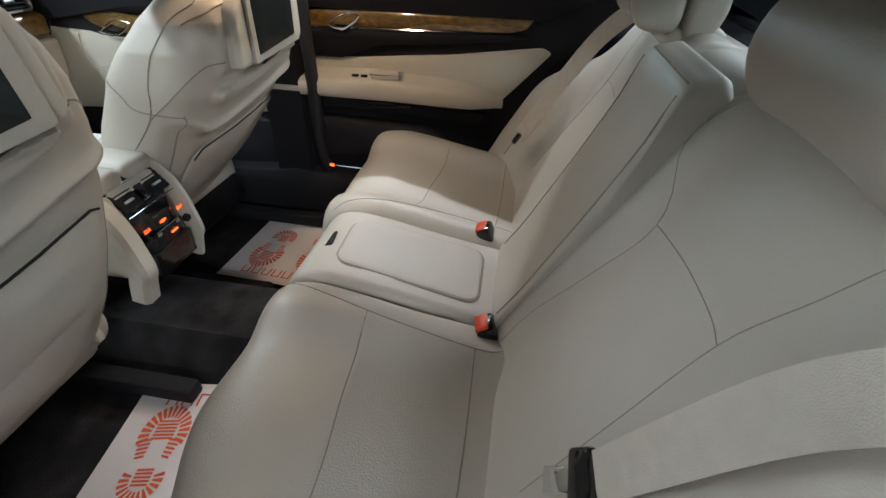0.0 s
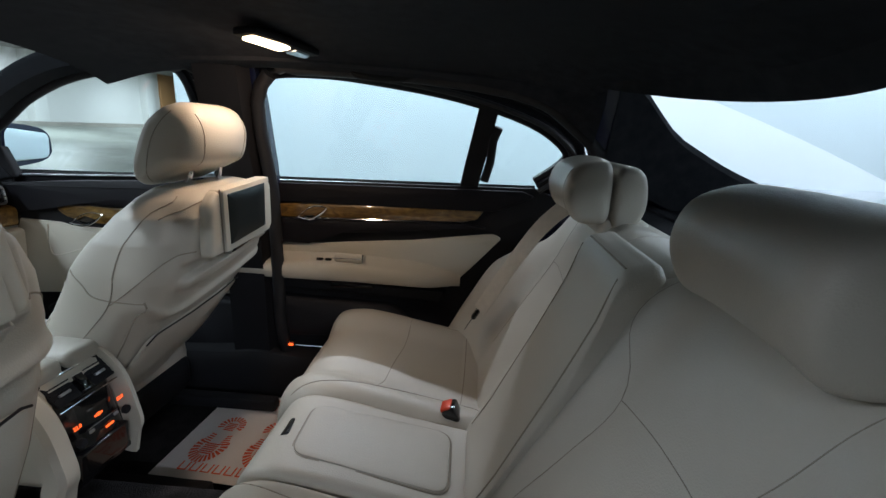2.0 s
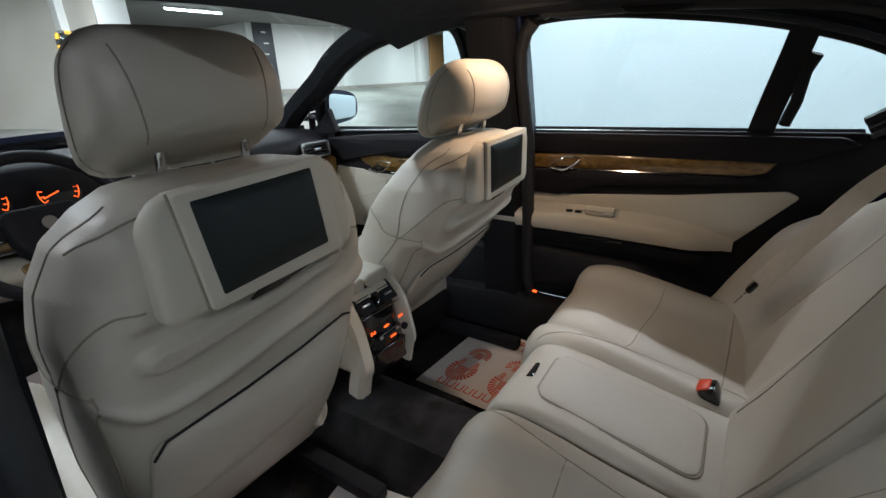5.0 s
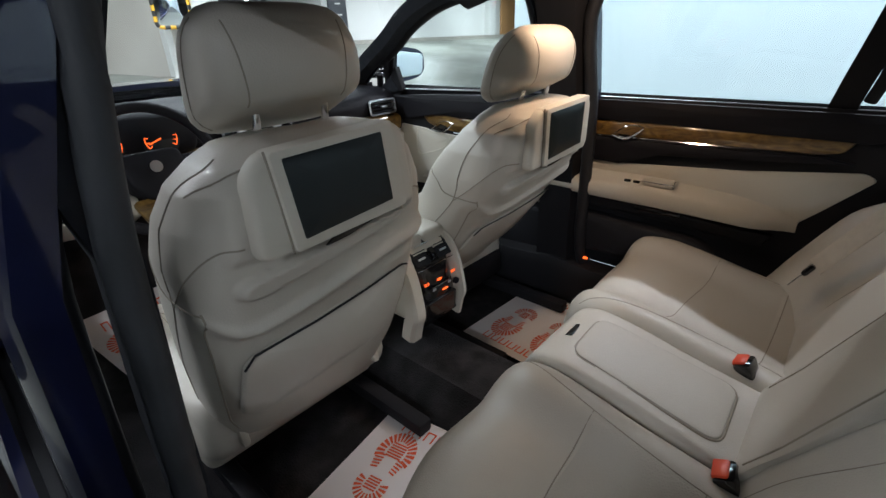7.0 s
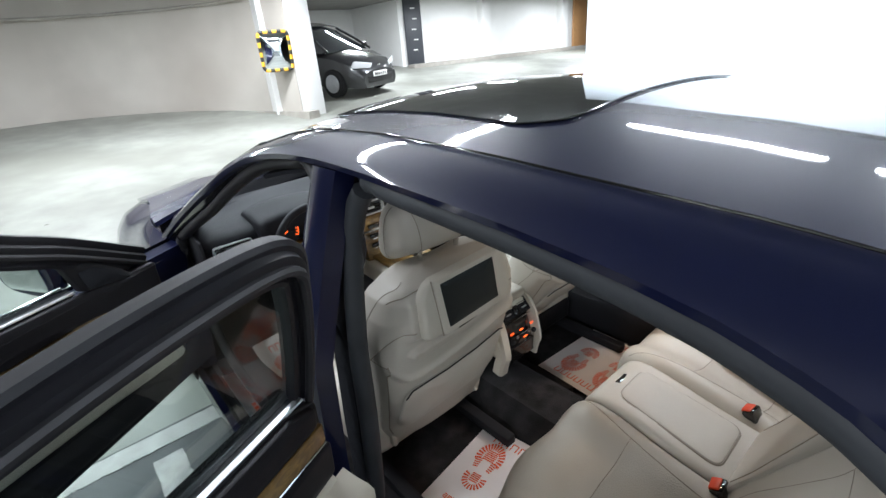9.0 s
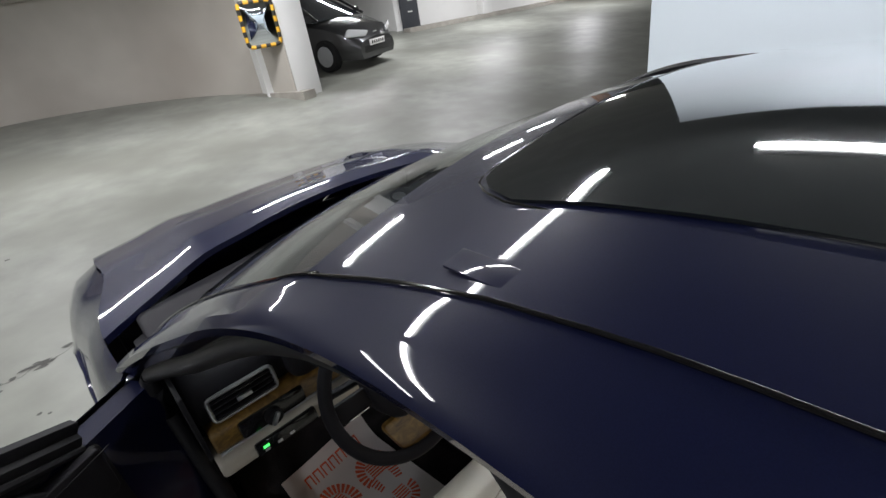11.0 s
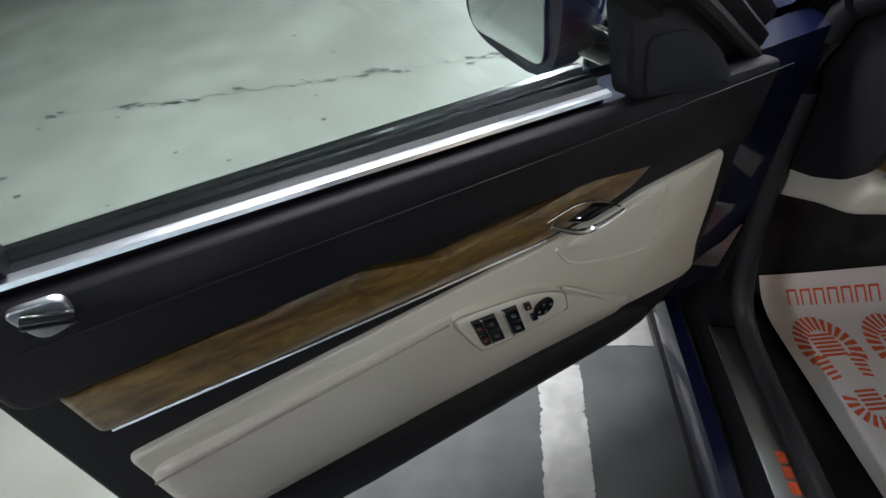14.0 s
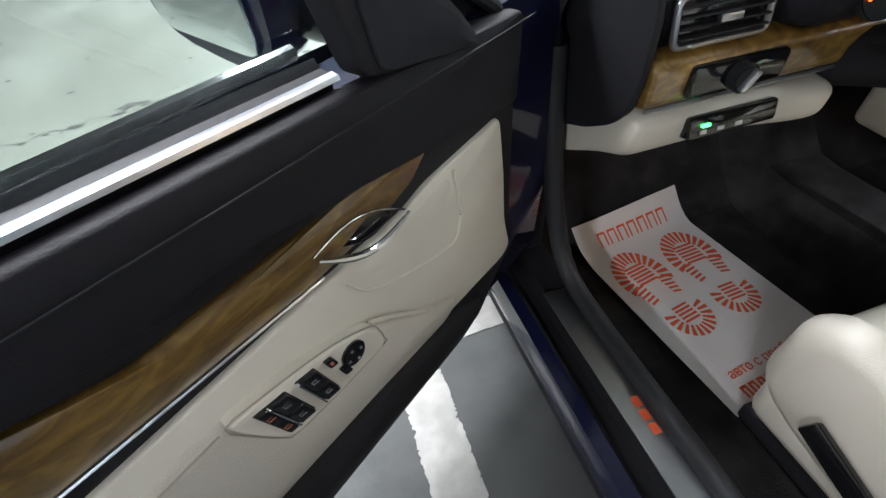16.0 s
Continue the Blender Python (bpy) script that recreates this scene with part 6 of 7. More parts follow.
rear_bar(bm, 0, 0.646, 0.013, 0.020, 0.036, 0.010, 0.002)
part("vent_wheel", bm, GLOSS, rp)
for v in (0.612, 0.674):
    bm = bmesh.new()
    tube(bm, [on_rear(-0.090 + 0.018 * k, v, 0.010) for k in range(11)], 0.0018, 6)
    part("chrome_line", bm, CHROME, console)
# glowing temperatures and fan symbol
for u0, chars in ((-0.068, "22.0"), (-0.004, ""), (0.070, "22.0")):
    a, b = on_rear(u0, 0.560, 0), on_rear(u0, 0.576, 0)
    tip = math.degrees(math.atan2(b.y - a.y, b.z - a.z))
    if chars:
        text_part(chars, 0.0115, Matrix.Translation(on_rear(u0, 0.5645, 0.0088)) @ pose(0, 0, 0, 90 - tip), ORANGE, rp, "display")
    else:
        bm = bmesh.new()
        for k, h in enumerate((0.004, 0.006, 0.008, 0.006, 0.004)):
            rear_bar(bm, u0 - 0.011 + 0.0055 * k, 0.566, 0.009, 0.0028, h, 0.001, 0)
        part("display", bm, ORANGE, rp, "glowing amber symbol")
bm = bmesh.new()
rear_bar(bm, 0.0, 0.541, 0.010, 0.088, 0.011, 0.004, 0.002)
part("button_bar", bm, DARK, rp)
for k in range(5):
    bm = bmesh.new()
    rear_bar(bm, -0.040 + 0.020 * k, 0.541, 0.0125, 0.013, 0.007, 0.004, 0.0015)
    part("climate_button", bm, SATIN if k in (0, 4) else DARK, rp)
bm = bmesh.new()
rear_bar(bm, 0.0, 0.549, 0.011, 0.080, 0.0018, 0.003, 0)
part("bar_edge", bm, CHROME, rp)
for u0 in (-0.074, 0.074):
    bm = bmesh.new()
    cyl(bm, 0.010, 0.012, Matrix.Translation(on_rear(u0, 0.531, 0.012)) @ pose(0, 0, 0, 90), 20, bevel=0.002)
    part("climate_knob", bm, DARK, console)
bm = bmesh.new()
rear_bar(bm, 0.018, 0.522, 0.010, 0.022, 0.004, 0.002, 0)
part("amber_light", bm, ORANGE, rp)
bm = bmesh.new()
prism(bm, round_corners([(-0.080, 0.415), (0.080, 0.415), (0.080, 0.495), (-0.080, 0.495)], 0.008), 0.013, on_rear, 0.004, 0, 4)
part("storage_flap", bm, GLOSS, console)

# front of the console
bm = bmesh.new()
rbox(bm, (0.30, 0.62, 0.10), pose(0.055, 2.44, 0.575, 3), 0.02, 3)
part("front_tunnel", bm, CREAM, console)
bm = bmesh.new()
rbox(bm, (0.25, 0.46, 0.02), pose(0.06, 2.40, 0.632, 4), 0.008)
part("console_wood", bm, WOOD, console, "glossy walnut burl top")
bm = bmesh.new()
rbox(bm, (0.16, 0.24, 0.015), pose(0.04, 2.30, 0.645, 4), 0.006)
part("shifter_plate", bm, GLOSS, console)
bm = bmesh.new()
rbox(bm, (0.21, 0.045, 0.018), pose(0.06, 2.18, 0.640, 4), 0.006)
part("console_edge", bm, CHROME, console)
bm = bmesh.new()
tube(bm, [(0.02, 2.36, 0.64), (0.02, 2.37, 0.70), (0.02, 2.385, 0.755)], 0.018, 10, scale=[0.7, 0.6, 1.2], up=(0, 1, 0))
part("shift_lever", bm, GLOSS, console)
bm = bmesh.new()
cyl(bm, 0.026, 0.03, pose(0.085, 2.26, 0.665), 24, bevel=0.003)
part("control_dial", bm, SATIN, console)
bm = bmesh.new()
rbox(bm, (0.006, 0.010, 0.004), pose(0.02, 2.20, 0.657), 0)
part("green_light", bm, GREEN, console)

# ---- dashboard ----
dash = empty("dashboard", "black dashboard with walnut strip and cream lower part", "dashboard")
bm = bmesh.new()
prof = [(2.66, 0.86), (2.67, 0.925), (2.74, 0.955), (2.90, 0.965), (3.10, 0.965), (3.10, 0.80), (2.75, 0.76)]
padded(bm, prof, -0.775, 0.775, lambda x, y, z: (0.10 * (1 - (x / 0.78) ** 2) * (1 if y > 2.8 else 0.15), 0.0), edge=0.02, nx=30)
part("dash_top", bm, DARK_LEATHER, dash)
bm = bmesh.new()
padded(bm, [(2.70, 0.845), (2.635, 0.84), (2.630, 0.80), (2.640, 0.775), (2.70, 0.77)], -0.765, 0.765, None, edge=0.008, nx=20)
part("dash_wood", bm, WOOD, dash, "glossy walnut burl strip")
bm = bmesh.new()
tube(bm, [(-0.76, 2.637, 0.772), (0, 2.637, 0.772), (0.76, 2.637, 0.772)], 0.004, 6)
part("dash_line", bm, SATIN, dash)
bm = bmesh.new()
padded(bm, [(2.70, 0.768), (2.632, 0.764), (2.622, 0.735), (2.64, 0.70), (2.72, 0.66), (2.84, 0.60), (2.86, 0.64), (2.78, 0.75)], -0.775, -0.40, lambda x, y, z: (0, -0.02 * sstep(-0.6, -0.4, x)), edge=0.015, nx=12)
part("knee_panel", bm, CREAM, dash)
bm = bmesh.new()
padded(bm, [(2.70, 0.768), (2.632, 0.764), (2.622, 0.735), (2.64, 0.62), (2.72, 0.56), (2.84, 0.55), (2.86, 0.64), (2.78, 0.75)], 0.22, 0.775, None, edge=0.015, nx=12)
part("glovebox", bm, CREAM, dash)
for sg in (-1, 1):
    bm = bmesh.new()
    prism(bm, round_corners([(2.640, 0.958), (2.628, 0.90), (2.630, 0.835), (2.643, 0.775), (2.68, 0.735), (2.74, 0.700), (2.84, 0.660), (2.93, 0.65), (2.93, 0.958)], 0.015), 0.010, lambda u, v, w: Vector((sg * (0.774 + w), u, v)), 0.003, 0.002)
    part("end_cap", bm, DARK, dash)
bm = bmesh.new()
rbox(bm, (0.16, 0.03, 0.034), pose(-0.615, 2.622, 0.738, -12), 0.006)
part("button_strip", bm, GLOSS, dash)
bm = bmesh.new()
rbox(bm, (0.014, 0.004, 0.004), pose(-0.672, 2.604, 0.747, -12), 0)
part("green_light", bm, GREEN, dash)
for k in range(3):
    bm = bmesh.new()
    rbox(bm, (0.012, 0.003, 0.006), pose(-0.672 + 0.032 * k, 2.606, 0.735, -12), 0)
    part("button_mark", bm, SATIN, dash)
bm = bmesh.new()
rbox(bm, (0.165, 0.02, 0.048), pose(-0.625, 2.628, 0.808), 0.012)
sw = part("light_switch_plate", bm, GLOSS, dash)
bm = bmesh.new()
cyl(bm, 0.021, 0.022, pose(-0.630, 2.612, 0.808, 90), 24, bevel=0.003)
part("light_switch", bm, DARK, sw)
bm = bmesh.new()
rbox(bm, (0.010, 0.012, 0.034), pose(-0.630, 2.598, 0.808, 0, 35), 0.003)
part("switch_grip", bm, SATIN, sw)


def dash_vent(cx, w):
    bm = bmesh.new()
    m = pose(cx, 2.655, 0.885, -8)
    rim = [m @ Vector((p.x, -0.012, p.y)) for p in round_corners([(-w / 2, -0.030), (w / 2, -0.030), (w / 2, 0.030), (-w / 2, 0.030)], 0.012)]
    tube(bm, rim, 0.005, 8, closed=True, up=(0, 1, 0.2))
    v = part("air_vent", bm, SATIN, dash, "silver framed air vent")
    bm = bmesh.new()
    rbox(bm, (w, 0.02, 0.058), m, 0.004)
    part("vent_back", bm, GLOSS, v)
    for k in range(4):
        bm = bmesh.new()
        rbox(bm, (w * 0.94, 0.016, 0.003), m @ pose(0, -0.012, -0.020 + 0.013 * k), 0)
        part("slat", bm, DARK, v)
    bm = bmesh.new()
    rbox(bm, (0.035, 0.01, 0.010), m @ pose(0, -0.022, 0.0), 0.002)
    part("vent_slider", bm, SATIN, v)


dash_vent(-0.665, 0.15)
dash_vent(0.665, 0.15)
dash_vent(-0.02, 0.13)
dash_vent(0.12, 0.13)
bm = bmesh.new()
padded(bm, [(2.62, 0.855), (2.60, 0.96), (2.70, 0.985), (2.85, 0.975), (2.85, 0.86)], -0.555, -0.185, lambda x, y, z: (0, 0.02 * (1 - ((x + 0.37) / 0.185) ** 2) if z > 0.9 else 0), edge=0.03, nx=16)
part("instrument_hood", bm, DARK_LEATHER, dash)
for cx in (-0.455, -0.300):
    gm = pose(cx, 2.597, 0.915, 82)
    bm = bmesh.new()
    cyl(bm, 0.056, 0.012, gm, 32, bevel=0.002)
    g = part("gauge", bm, SCREEN, dash)
    bm = bmesh.new()
    tube(bm, [gm @ Vector((0.046 * math.cos(a), 0.046 * math.sin(a), 0.0075)) for a in np.linspace(-0.6, 3.74, 28)], 0.0012, 5, up=(0, 1, 0))
    for a in np.linspace(-0.6, 3.74, 13):
        rbox(bm, (0.009, 0.0022, 0.001), gm @ Matrix.Rotation(a, 4, "Z") @ pose(0.040, 0, 0.0075), 0)
    part("gauge_scale", bm, ORANGE, g, "glowing amber scale")
    bm = bmesh.new()
    rbox(bm, (0.040, 0.003, 0.001), gm @ Matrix.Rotation(3.5, 4, "Z") @ pose(0.020, 0, 0.0085), 0)
    part("needle", bm, ORANGE, g)
bm = bmesh.new()
rbox(bm, (0.27, 0.06, 0.22), pose(0.05, 2.66, 0.72, -14), 0.015)
cs = part("centre_panel", bm, WOOD, dash)
for k in range(3):
    bm = bmesh.new()
    rbox(bm, (0.22, 0.012, 0.022), pose(0.05, 2.622 - 0.008 * k, 0.80 - 0.045 * k, -14), 0.004)
    part("control_bar", bm, GLOSS, cs)
    bm = bmesh.new()
    rbox(bm, (0.20, 0.004, 0.003), pose(0.05, 2.614 - 0.008 * k, 0.787 - 0.045 * k, -14), 0)
    part("bar_line", bm, CHROME, cs)
bm = bmesh.new()
rbox(bm, (0.07, 0.004, 0.008), pose(0.07, 2.611, 0.80, -14), 0)
part("display", bm, ORANGE, cs)
bm = bmesh.new()
rbox(bm, (0.26, 0.02, 0.11), pose(0.05, 2.70, 0.96, -8), 0.01)
part("navigation_screen", bm, SCREEN, dash)

# steering wheel
wheel_m = pose(-0.392, 2.415, 0.868, 66, 0, 0)
st = empty("steering_wheel", "black leather steering wheel with walnut lower spoke", "steering wheel")
bm = bmesh.new()
tube(bm, [wheel_m @ Vector((0.174 * math.cos(a), 0.174 * math.sin(a), 0)) for a in np.linspace(0, 2 * math.pi, 48, endpoint=False)], 0.0155, 10, closed=True, up=(0, -0.9, 0.4))
part("rim", bm, DARK_LEATHER, st)
bm = bmesh.new()
prism(bm, round_corners([(-0.085, 0.05), (0.085, 0.05), (0.075, -0.04), (0.04, -0.085), (-0.04, -0.085), (-0.075, -0.04)], 0.035), 0.045, lambda u, v, w: wheel_m @ Vector((u, v, w - 0.03)), 0.015, 0.008, 2)
part("airbag", bm, DARK_LEATHER, st)
for sx in (-1, 1):
    bm = bmesh.new()
    rbox(bm, (0.10, 0.045, 0.02), wheel_m @ pose(sx * 0.125, 0.005, -0.012), 0.008)
    part("spoke", bm, DARK, st)
bm = bmesh.new()
prism(bm, round_corners([(-0.085, -0.075), (0.085, -0.075), (0.055, -0.165), (-0.055, -0.165)], 0.02), 0.016, lambda u, v, w: wheel_m @ Vector((u, v, w - 0.02)), 0.005)
part("wood_spoke", bm, WOOD, st, "walnut lower spoke")
bm = bmesh.new()
cyl(bm, 0.016, 0.005, wheel_m @ pose(0, 0, 0.026), 28, bevel=0.001)
part("badge", bm, SATIN, st, "plain round silver badge")
for sx in (-1, 1):
    bm = bmesh.new()
    rbox(bm, (0.05, 0.004, 0.004), wheel_m @ pose(sx * 0.115, -0.015, 0.002), 0.001)
    part("spoke_trim", bm, CHROME, st)
bm = bmesh.new()
tube(bm, [wheel_m @ Vector((0, 0, -0.03)), (-0.372, 2.66, 0.77)], 0.045, 14)
part("column", bm, DARK, st)
for sx in (-1, 1):
    bm = bmesh.new()
    tube(bm, [(-0.372, 2.50, 0.845), (-0.372 + sx * 0.16, 2.49, 0.87)], 0.010, 8)
    part("stalk", bm, DARK, st)


# ---- paper floor mats ----
def footprint(bm, place, u0, v0, turn, s, mirror=1):
    """A shoe-sole print of radial bars: forefoot and heel."""
    c, sn = math.cos(turn), math.sin(turn)

    def put(pts):
        vs = []
        for a, b_ in pts:
            a *= mirror
            vs.append(bm.verts.new(place(u0 + s * (a * c - b_ * sn), v0 + s * (a * sn + b_ * c), 0.0012)))
        bm.faces.new(vs)
    for k in range(17):
        t = math.radians(-20 + 220 * k / 16)
        d = math.radians(4.3)
        r0, r1 = 0.26, 0.46
        put([(r0 * math.cos(t - d), 0.40 + 1.35 * r0 * math.sin(t - d)), (r1 * math.cos(t - d), 0.40 + 1.35 * r1 * math.sin(t - d)), (r1 * math.cos(t + d), 0.40 + 1.35 * r1 * math.sin(t + d)), (r0 * math.cos(t + d), 0.40 + 1.35 * r0 * math.sin(t + d))])
    for k in range(6):
        y = 0.26 + 0.075 * k
        put([(-0.20, y), (0.20, y), (0.19, y + 0.045), (-0.19, y + 0.045)])
    for k in range(5):
        y = 0.20 - 0.085 * k
        put([(-0.40 + 0.02 * k, y), (-0.16, y + 0.04), (-0.16, y + 0.085), (-0.40 + 0.02 * k, y + 0.045)])
        put([(0.38 - 0.02 * k, y), (0.16, y + 0.04), (0.16, y + 0.085), (0.38 - 0.02 * k, y + 0.045)])
    for k in range(13):
        t = math.radians(180 - 15 + 210 * k / 12)
        d = math.radians(5)
        r0, r1 = 0.20, 0.38
        put([(r0 * math.cos(t - d), -0.52 + 1.1 * r0 * math.sin(t - d)), (r1 * math.cos(t - d), -0.52 + 1.1 * r1 * math.sin(t - d)), (r1 * math.cos(t + d), -0.52 + 1.1 * r1 * math.sin(t + d)), (r0 * math.cos(t + d), -0.52 + 1.1 * r0 * math.sin(t + d))])
    for k in range(5):
        y = -0.64 + 0.07 * k
        put([(-0.15, y), (0.15, y), (0.15, y + 0.04), (-0.15, y + 0.04)])


def paper_mat(m, W, L, curl=None, top_words=True):
    ob = empty("paper_mat", "white paper floor mat printed with red shoe soles", "paper mat", "paper floor mats")

    def place(u, v, w):
        z = (curl(u, v) if curl else 0.0) + 0.0012 * math.sin(19 * u + 3) * math.cos(13 * v)
        return m @ Vector((u, v, z + w))
    bm = bmesh.new()
    slab(bm, [[place(-W / 2 + W * i / 20, -L / 2 + L * j / 26, 0) for j in range(27)] for i in range(21)], 0.0008)
    part("sheet", bm, PAPER, ob)
    bm = bmesh.new()
    footprint(bm, place, -0.088 * W / 0.4, 0.030, 0.06, 0.27 * L, 1)
    footprint(bm, place, 0.088 * W / 0.4, 0.030, -0.06, 0.27 * L, -1)
    tagged(part("sole_print", bm, PRINT, ob, "red printed shoe soles"), kind="stuff")
    bm = bmesh.new()

    def word(bars, u0, v0, h, stroke):
        """A line of plain letter-sized bars."""
        for a, b_ in bars:
            for q in ([(a, 0), (a + stroke, 0), (a + stroke, h), (a, h)], [(b_ - stroke, 0), (b_, 0), (b_, h), (b_ - stroke, h)], [(a, h - stroke), (b_, h - stroke), (b_, h), (a, h)]):
                bm.faces.new([bm.verts.new(place(u0 + x, v0 + y, 0.0014)) for x, y in q])
    k_ = W / 0.40
    word([(0.038 * k * k_, (0.038 * k + 0.029) * k_) for k in range(7)], -0.128 * k_, L / 2 - 0.062, 0.034, 0.0045)
    word([(0.026 * k * k_, (0.026 * k + 0.020) * k_) for k in range(11)], -0.14 * k_, -L / 2 + 0.018, 0.026, 0.006)
    tagged(part("brand_print", bm, PRINT, ob), kind="stuff")
    o = text_part("авто с пробегом", 0.085 * W, m @ pose(0.0, -L / 2 + 0.062, (curl(0, -L / 2 + 0.062) if curl else 0.0) + 0.002), PRINT, ob)
    return ob


paper_mat(pose(-0.328, 1.552, 0.222, 0, 0, -81), 0.36, 0.41)
paper_mat(pose(0.450, 1.655, 0.222, 0, 0, 87), 0.36, 0.41)
paper_mat(pose(-0.446, 2.660, 0.213, 0, 0, 6), 0.345, 0.55, lambda u, v: 0.30 * sstep(2.86, 3.15, 2.66 + v + 0.10 * u) + 0.004 + 0.03 * sstep(0.16, 0.28, v) * (0.5 - u / 0.4))

# ---- small things in the cabin ----
lampm = empty("roof_lamp", "rear reading lamp in the headliner, lit warm white", "lamp")
bm = bmesh.new()
LAMP_AT = pose(0.400, 1.478, 1.345, 0, 4, -20)
rbox(bm, (0.215, 0.072, 0.020), LAMP_AT, 0.008)
part("lamp_housing", bm, DARK, lampm)
LIT = material("lit lamp lens", (0.9, 0.8, 0.6), 0.4, emit=(1.0, 0.72, 0.42), power=9.0)
bm = bmesh.new()
prism(bm, round_corners([(-0.100, -0.020), (-0.02, -0.030), (0.010, -0.028), (0.022, 0.022), (-0.09, 0.026)], 0.010), 0.006, lambda u, v, w: LAMP_AT @ Vector((u, v, -0.009 - w)), 0.002)
part("lamp_lens", bm, LIT, lampm, "glowing warm lens")
bm = bmesh.new()
prism(bm, round_corners([(0.030, -0.026), (0.085, -0.020), (0.100, 0.010), (0.040, 0.020)], 0.008), 0.006, lambda u, v, w: LAMP_AT @ Vector((u, v, -0.009 - w)), 0.002)
part("switch_lens", bm, SATIN, lampm)
area_lamp("reading_light", (0.365, 1.49, 1.325), (0.40, 1.86, 0.6), 0.05, 0.07, 2.0, (1.0, 0.70, 0.46))
grip = empty("grab_handle", "black folded grab handle above the rear window", "grab handle")
bm = bmesh.new()
tube(bm, smooth_line([(0.60, 1.36, 1.325), (0.60, 1.345, 1.30), (0.605, 1.27, 1.292), (0.605, 1.20, 1.296), (0.60, 1.185, 1.318)], 4), 0.011, 8)
part("grip", bm, DARK, grip)
foot = empty("entry_lamp", "small amber entry lamp low in the door", "lamp")
bm = bmesh.new()
rbox(bm, (0.012, 0.05, 0.014), pose(0.735, 1.640, 0.395), 0.004)
part("lamp_body", bm, DARK, foot)
bm = bmesh.new()
rbox(bm, (0.006, 0.040, 0.010), pose(0.7275, 1.640, 0.395), 0.003)
part("lens", bm, ORANGE, foot)
plate = empty("door_sill_plate", "brushed metal door sill plate with glowing red letters", "sill plate")
bm = bmesh.new()
rbox(bm, (0.070, 0.66, 0.004), pose(-0.806, 2.38, 0.3205, 0, 4, 0), 0.002)
part("plate", bm, SATIN, plate)
bm = bmesh.new()
for k in range(3):
    rbox(bm, (0.016, 0.020, 0.001), pose(-0.803, 2.40 + 0.026 * (k - 1), 0.3232, 0, 4, 0), 0)
part("plate_mark", bm, PRINT, plate)

# ---- things standing in the garage ----
DARKCAR = material("dark grey car paint", (0.035, 0.036, 0.038), 0.3, metal=0.3, coat=1.0)
HEADLAMP = material("clear headlamp", (0.75, 0.77, 0.78), 0.12, coat=1.0)
YELLOW = material("amber border", (0.78, 0.42, 0.03), 0.5)
BLACKP = material("black border", (0.02, 0.02, 0.02), 0.5)
CABINET = material("orange red cabinet paint", (0.72, 0.16, 0.06), 0.4, var=0.05)
BLUEP = material("blue pipe paint", (0.03, 0.14, 0.55), 0.4)
DOORM = material("dark grey steel door", (0.06, 0.065, 0.075), 0.45, var=0.1)
OCHRE = material("ochre wood door", (0.55, 0.30, 0.13), 0.5, var=0.08)
PLATE = material("white number plate", (0.8, 0.8, 0.78), 0.5)
WINDOW_DARK = material("dark car window", (0.03, 0.035, 0.04), 0.05, coat=1.0)


